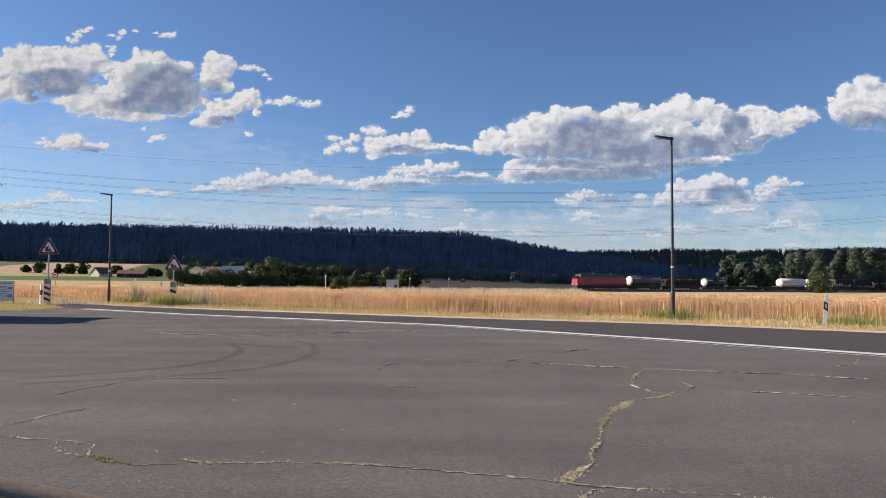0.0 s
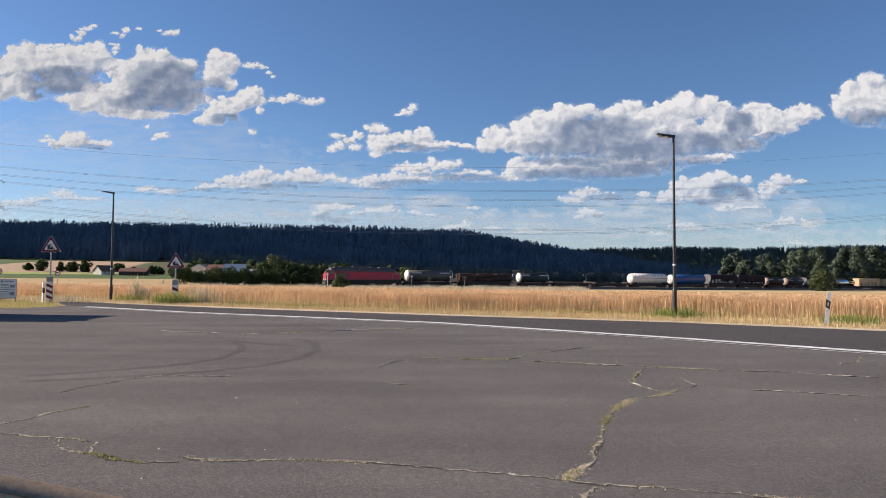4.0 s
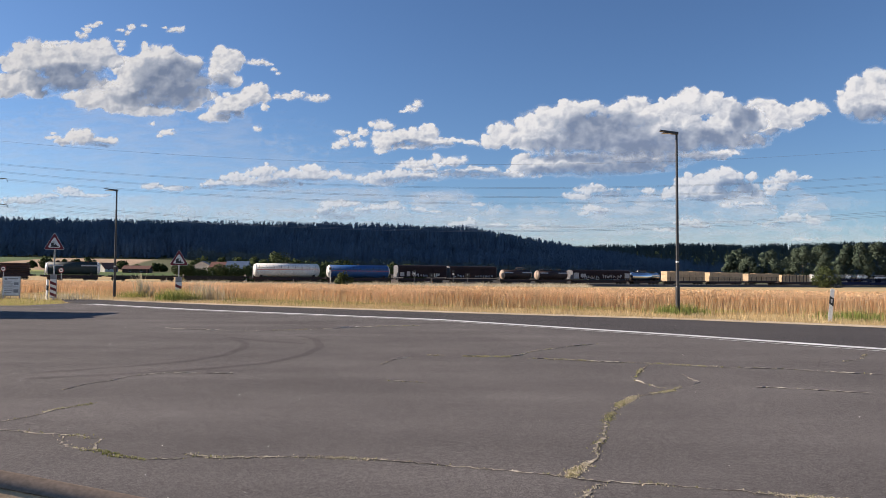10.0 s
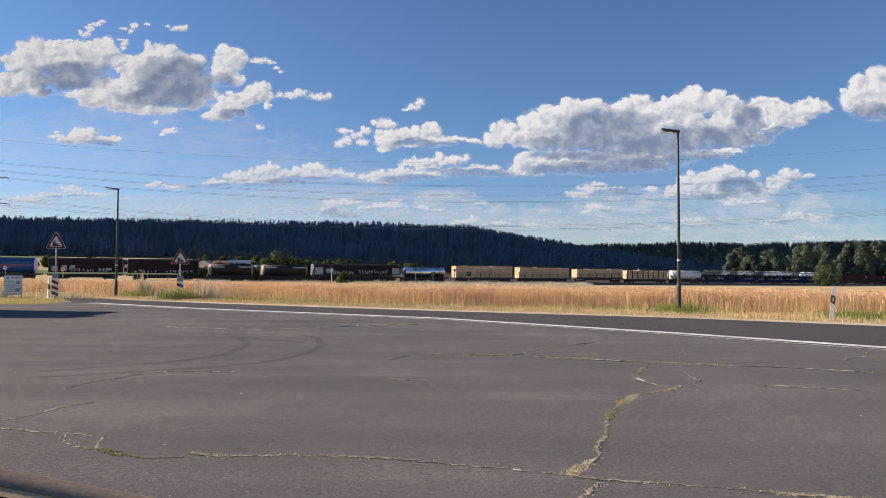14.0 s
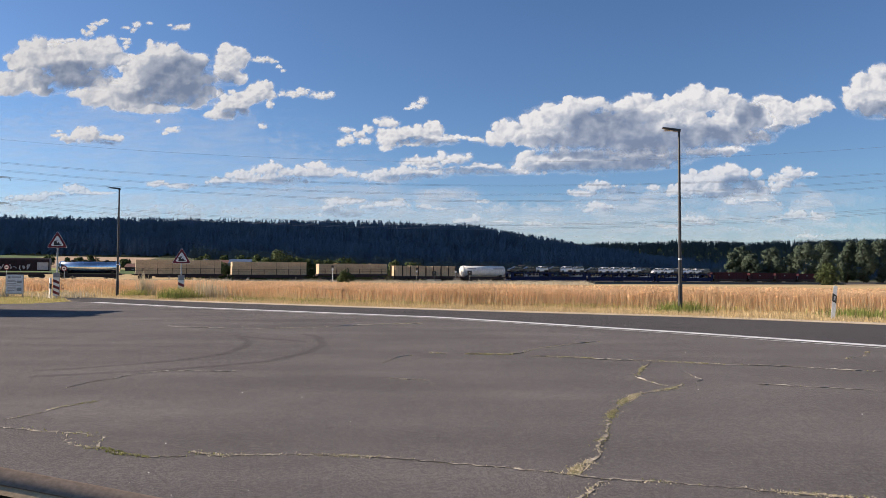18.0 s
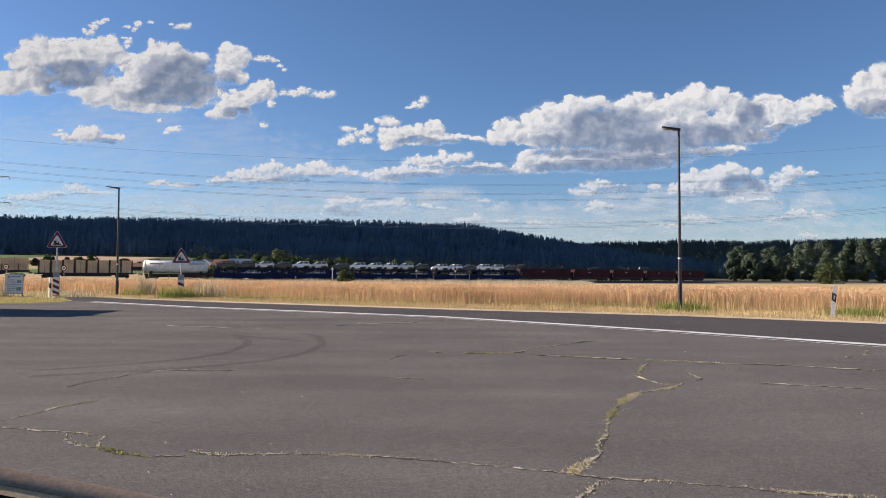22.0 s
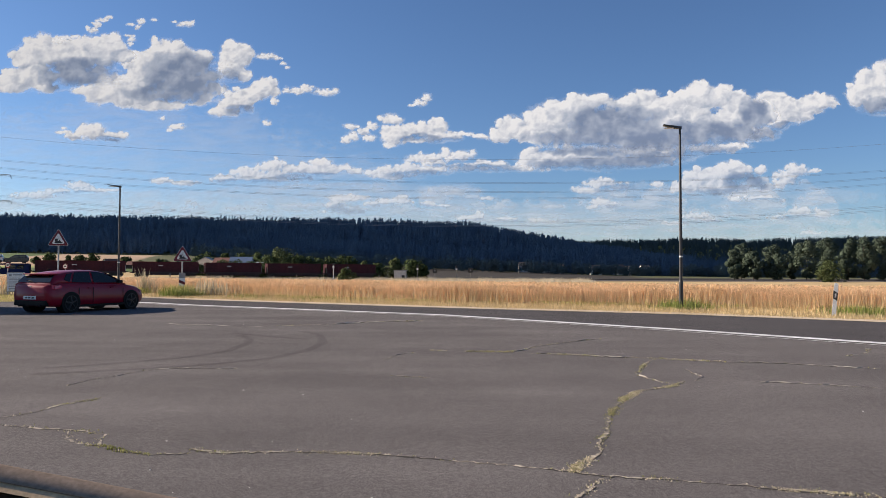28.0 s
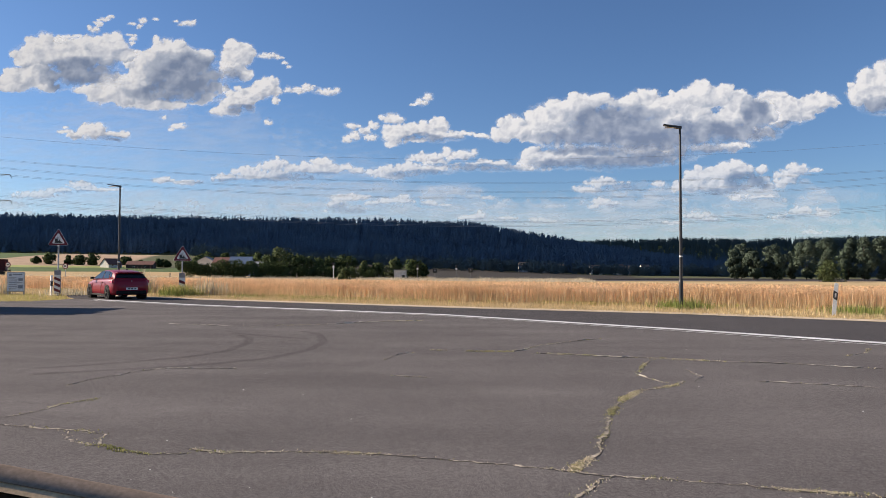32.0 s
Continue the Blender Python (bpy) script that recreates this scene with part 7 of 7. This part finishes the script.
BODY = [(-2.16, 0.62, 0.46, 0.86, 0.8), (-2.12, 0.76, 0.34, 0.92, 0.82), (-2.0, 0.85, 0.24, 0.97, 0.85), (-1.7, 0.885, 0.20, 0.99, 0.87), (-1.2, 0.89, 0.19, 0.985, 0.88), (-0.5, 0.883, 0.19, 0.965, 0.88),
        (0.4, 0.883, 0.19, 0.945, 0.88), (1.0, 0.885, 0.19, 0.93, 0.86), (1.35, 0.885, 0.19, 0.885, 0.84), (1.75, 0.86, 0.20, 0.81, 0.80), (2.0, 0.79, 0.22, 0.72, 0.76), (2.12, 0.68, 0.27, 0.64, 0.72), (2.17, 0.52, 0.34, 0.58, 0.7)]
part("body", hull(bmesh.new(), [body_sec(*s) for s in BODY]), M["car_red"], car, smooth=True)


def cabin_sec(x, zt, k):
    wb, wt = 0.79, 0.60
    z0 = 0.93
    t = (zt - z0) / 0.5
    w = wb + (wt - wb) * t
    half = [(wb, z0), (wb + (w - wb) * 0.5, z0 + (zt - z0) * 0.5), (w, zt - 0.05), (w - 0.06, zt - 0.015), (w * 0.5, zt + 0.012 * k)]
    return [(x, -y, z) for y, z in half[::-1]] + [(x, y, z) for y, z in half]


CABIN = [(-2.05, 0.985, 0), (-1.95, 1.11, 0.2), (-1.82, 1.235, 0.7), (-1.66, 1.305, 1), (-1.35, 1.365, 1), (-0.85, 1.412, 1), (-0.35, 1.425, 1), (0.05, 1.405, 1), (0.32, 1.345, 1), (0.62, 1.20, 0.6), (0.90, 1.06, 0.4), (1.16, 0.95, 0)]
part("cabin", hull(bmesh.new(), [cabin_sec(*s) for s in CABIN]), M["car_red"], car, smooth=True)
part("rear_window", slab([(-2.035, -0.71, 1.015), (-2.035, 0.71, 1.015), (-1.84, 0.64, 1.225), (-1.84, -0.64, 1.225)], (-0.75, 0, 0.66)), M["pane"], car, "dark tinted rear window")
part("windscreen", slab([(1.08, -0.74, 0.995), (1.08, 0.74, 0.995), (0.36, 0.60, 1.335), (0.36, -0.60, 1.335)], (0.45, 0, 0.89)), M["pane"], car)
part("spoiler", box(bmesh.new(), -1.93, -1.60, -0.60, 0.60, 1.275, 1.312, 0.012), M["car_red"], car)
part("wiper", rod(bmesh.new(), (-2.06, 0.02, 1.05), (-1.98, 0.36, 1.09), 0.012, sides=6), M["trim"], car)
part("aerial", box(bmesh.new(), -1.5, -1.38, -0.025, 0.025, 1.42, 1.47, 0.01), M["trim"], car)


def flank(x, z):
    """Half width of the cabin's side at a height."""
    t = (z - 0.93) / 0.5
    return 0.79 + (0.60 - 0.79) * t + 0.0


for s in (-1, 1):
    def side(pts):
        return [(x, s * flank(x, z), z) for x, z in pts]
    part("side_window", slab(side([(-0.30, 0.99), (0.92, 0.975), (0.55, 1.18), (0.28, 1.30), (0.02, 1.355), (-0.30, 1.368)]), (0, s, 0.35)), M["pane"], car)
    part("side_window", slab(side([(-1.22, 1.01), (-0.40, 0.99), (-0.40, 1.366), (-1.02, 1.345)]), (0, s, 0.35)), M["pane"], car)
    part("side_window", slab(side([(-1.52, 1.10), (-1.32, 1.02), (-1.12, 1.325), (-1.36, 1.29)]), (0, s, 0.35)), M["pane"], car)
    m = part("mirror", box(bmesh.new(), 0.62, 0.78, s * 0.95 - 0.085, s * 0.95 + 0.085, 0.97, 1.08, 0.03), M["trim"], car)
    for x, n in ((-0.55, 0), (0.45, 1)):
        part("door_handle", box(bmesh.new(), x - 0.1, x + 0.1, s * 0.885 - 0.02, s * 0.885 + 0.02, 0.80, 0.835, 0.008), M["car_red"], car)
    part("sill", box(bmesh.new(), -1.0, 1.0, s * 0.86 - 0.03, s * 0.86 + 0.03, 0.17, 0.25, 0.01), M["trim"], car)
    for x, z0, z1 in ((-0.42, 0.30, 0.95), (-1.02, 0.45, 0.95), (0.95, 0.32, 0.92)):
        part("door_gap", box(bmesh.new(), x - 0.006, x + 0.006, s * 0.884 - 0.008, s * 0.884 + 0.008, z0, z1 - 0.12), M["trim"], car)
    for x in (-1.34, 1.35):
        bm = bmesh.new()
        rod(bm, (x, s * 0.60, 0.33), (x, s * 0.896, 0.33), 0.375, sides=28)
        part("wheel_arch", bm, M["trim"], car)
    tl = part("tail_lamp", slab([(-2.12, s * 0.52, 0.80), (-2.00, s * 0.865, 0.80), (-1.97, s * 0.85, 0.93), (-2.11, s * 0.52, 0.93)], (-1, s * 0.3, 0)), M["tail"], car, "red tail lamp")
    part("tail_lamp_side", slab([(-2.0, s * 0.862, 0.79), (-1.72, s * 0.885, 0.83), (-1.74, s * 0.862, 0.92), (-1.97, s * 0.85, 0.92)], (0, s, 0)), M["tail"], tl)
    part("headlamp", slab([(2.10, s * 0.46, 0.58), (1.86, s * 0.82, 0.62), (1.84, s * 0.80, 0.73), (2.07, s * 0.46, 0.68)], (1, s * 0.7, 0.3)), M["lamp_glass"], car, "clear headlamp")
    part("exhaust", rod(bmesh.new(), (-2.2, s * 0.45, 0.26), (-2.0, s * 0.45, 0.26), 0.045, sides=12), M["trim"], car)
part("rear_bumper", box(bmesh.new(), -2.175, -2.02, -0.70, 0.70, 0.25, 0.43, 0.04), M["trim"], car, "black lower rear bumper")
part("rear_plate", slab([(-2.17, -0.27, 0.46), (-2.17, 0.27, 0.46), (-2.165, 0.27, 0.57), (-2.165, -0.27, 0.57)], (-1, 0, 0.05)), M["white"], car, "white plate with plain dark bars")
for y in (-0.15, 0.0, 0.14):
    part("plate_bar", slab([(-2.178, y - 0.045, 0.49), (-2.178, y + 0.045, 0.49), (-2.174, y + 0.045, 0.54), (-2.174, y - 0.045, 0.54)], (-1, 0, 0.05)), M["trim"], car)
part("badge", rod(bmesh.new(), (-2.15, 0, 0.86), (-2.12, 0, 0.86), 0.045, sides=16), M["steel"], car)
for y in (-0.22, 0.22):
    part("grille", box(bmesh.new(), 2.12, 2.18, y - 0.15, y + 0.15, 0.46, 0.58, 0.02), M["trim"], car)
spinning = []
for x in (-1.34, 1.35):
    for s in (-1, 1):
        w = new("wheel")
        w.parent = car
        w.location = (x, s * 0.80, 0.32)
        part("tyre", lathe(bmesh.new(), [(-0.105, 0.25), (-0.105, 0.295), (-0.07, 0.32), (0.07, 0.32), (0.105, 0.295), (0.105, 0.25)], 28, "Y"), M["rubber"], w, smooth=False)
        bm = bmesh.new()
        for k in range(5):
            a = k * 2 * math.pi / 5
            rod(bm, (0, s * 0.108, 0), (0.235 * math.cos(a), s * 0.100, 0.235 * math.sin(a)), 0.035, 0.028, 6)
        lathe(bm, [(s * 0.100, 0.255), (s * 0.112, 0.255), (s * 0.112, 0.235), (s * 0.100, 0.235)], 24, "Y")
        rod(bm, (0, s * 0.09, 0), (0, s * 0.118, 0), 0.05, sides=12)
        part("rim", bm, M["alloy"], w)
        part("hub_cap", rod(bmesh.new(), (0, s * 0.112, 0), (0, s * 0.122, 0), 0.032, sides=12), M["steel"], w)
        spinning.append(w)
for o in car.children:
    o.matrix_basis = Matrix.Scale(0.96, 4) @ o.matrix_basis
# seconds, place of the car's middle and heading (counter-clockwise from the right)
DRIVE = [(0, -44.0, 15.0, 8), (24.5, -44.0, 15.0, 8), (25.5, -27.0, 16.6, 8), (26.5, -18.0, 18.6, 18), (27.0, -15.0, 20.1, 33), (27.5, -13.1, 22.1, 52), (28.0, -12.38, 24.0, 71), (28.5, -11.58, 24.95, 84), (29.0, -11.12, 25.95, 93),
         (29.5, -10.93, 26.8, 100), (30.0, -11.15, 27.9, 106), (30.5, -11.8, 29.3, 113), (31.0, -12.86, 30.9, 121), (31.5, -14.25, 32.5, 128), (32.0, -15.87, 33.9, 133)]

# ---- the sill of the car from which one looks ----
M["seal"] = material("dull_rubber_seal", (0.250, 0.195, 0.150), (0.270, 0.212, 0.165), 30, 1.0, spec=0.0)
M["gloss"] = material("dark_glossy_paint", (0.012, 0.014, 0.02), (0.016, 0.018, 0.024), 5, 0.04, spec=0.6, coat=1.0, speckle=0.03)
sill = thing("car_door_sill", "dark car door edge with a dull rubber seal", "car door")
ax, ay, az = -0.317, 0.50, 1.259
bx, by, bz = -0.192, 0.50, 1.236


def bar_pt(t):
    return Vector((ax + (bx - ax) * t, ay + (by - ay) * t, az + (bz - az) * t))


bm = bmesh.new()
secs = []
for t in (-3.0, -1.5, 0, 1, 2.0, 3.5):
    p = bar_pt(t)
    secs.append([tuple(p + Vector((0, dy, dz))) for dy, dz in ((0.010, -0.007), (0.012, -0.002), (0.006, 0.0), (0.0, -0.0020), (-0.0080, -0.0058), (-0.0078, -0.0068))])
hull(bm, secs)
part("seal", bm, M["seal"], sill, smooth=True)
# beige strip imitates a tan reflection in the glossy paint below the seal
M["beige"] = material("tan_reflection", (0.62, 0.43, 0.24), (0.48, 0.32, 0.17), 40, 0.5)
bm = bmesh.new()
hull(bm, [[tuple(bar_pt(t) + Vector((0, dy, dz))) for dy, dz in ((-0.0040, -0.0069), (-0.0076, -0.0072), (-0.0135, -0.0112), (-0.0060, -0.0142))] for t in (-3.0, 0, 0.62)])
part("trim_strip", bm, M["beige"], sill, "beige strip painted as a reflection below the seal")
bm = bmesh.new()
secs = []
for t in (-3.0, 0, 1, 3.5):
    p = bar_pt(t)
    secs.append([tuple(p + Vector((0, dy, dz))) for dy, dz in ((0.002, -0.0100), (-0.0070, -0.0150), (-0.06, -0.030), (-0.16, -0.060), (-0.18, -0.40), (-0.12, -1.228), (0.012, -1.228), (0.03, -0.5))])
hull(bm, secs)
part("panel", bm, M["gloss"], sill, "glossy dark painted panel")


# a fly that starts from the door's edge and crosses the view
M["fly"] = material("black_fly", (0.010, 0.010, 0.011), (0.016, 0.016, 0.017), 400, 0.5)
M["fly_wing"] = material("smoky_wing", (0.10, 0.10, 0.10), (0.07, 0.07, 0.07), 300, 0.3)
fly = thing("fly", "small black fly in the air", "insect")
part("body", lathe(bmesh.new(), [(-0.0042, 0.0005), (-0.003, 0.0016), (-0.0008, 0.0019), (0.001, 0.0014), (0.0022, 0.0017), (0.0036, 0.0006)], 10), M["fly"], fly)
for s in (-1, 1):
    bm = bmesh.new()
    hull(bm, [[(0.001, s * 0.001, z), (-0.001, s * 0.0012, z), (-0.005, s * 0.0045, z), (-0.003, s * 0.0062, z), (0.0002, s * 0.004, z)] for z in (0.0014, 0.0016)])
    part("wing", bm, M["fly_wing"], fly, "smoky wing")
REST = bar_pt(2.0) + Vector((0, -0.06, -0.027))
# seconds, place in the air
FLIGHT = [(29.8, -0.15, 1.30, 2.10), (29.9, -0.20, 1.50, 1.96), (30.0, -0.234, 1.6, 1.722), (30.1, -0.285, 1.6, 1.671), (30.2, -0.357, 2.03, 1.822), (30.3, -0.225, 1.6, 1.705), (30.4, -0.223, 1.7, 1.612), (30.5, -0.18, 1.65, 1.40), (30.7, -0.30, 1.2, 0.98), (32.0, -1.3, 1.1, 0.6)]


def motions():
    walk(fly, [(0, Matrix.Translation(REST)), (29.5, Matrix.Translation(REST))] + [(t, pose(x, y, z, 0, 0, 40 * k % 80)) for k, (t, x, y, z) in enumerate(FLIGHT)])
    for ob in cloud_things:
        x, y, z = ob.location
        walk(ob, [(0, pose(x - 46, y, z - 10)), (16, pose(x - 22, y, z - 5)), (32, pose(x, y, z))])
    for ob, back, local in rolling:
        walk(ob, [(t, rail_pose(back, t) @ local) for t in TIMES])
    walk(car, [(t, pose(x, y, 0.006, 0, 0, a)) for t, x, y, a in DRIVE])
    # the wheels roll as far as the car goes
    rows, gone = [(0, 0.0), (24.5, 0.0)], 0.0
    for (t0, x0, y0, _), (t1, x1, y1, _) in zip(DRIVE[1:], DRIVE[2:]):
        d = math.hypot(x1 - x0, y1 - y0)
        n = max(1, math.ceil(d / 0.32 / 1.3))
        rows += [(t0 + (t1 - t0) * (k + 1) / n, (gone + d * (k + 1) / n) / 0.32) for k in range(n)]
        gone += d
    for w in spinning:
        p = w.location.copy()
        walk(w, [(t, Matrix.Translation(p) @ Matrix.Rotation(a, 4, "Y")) for t, a in rows])


motions()
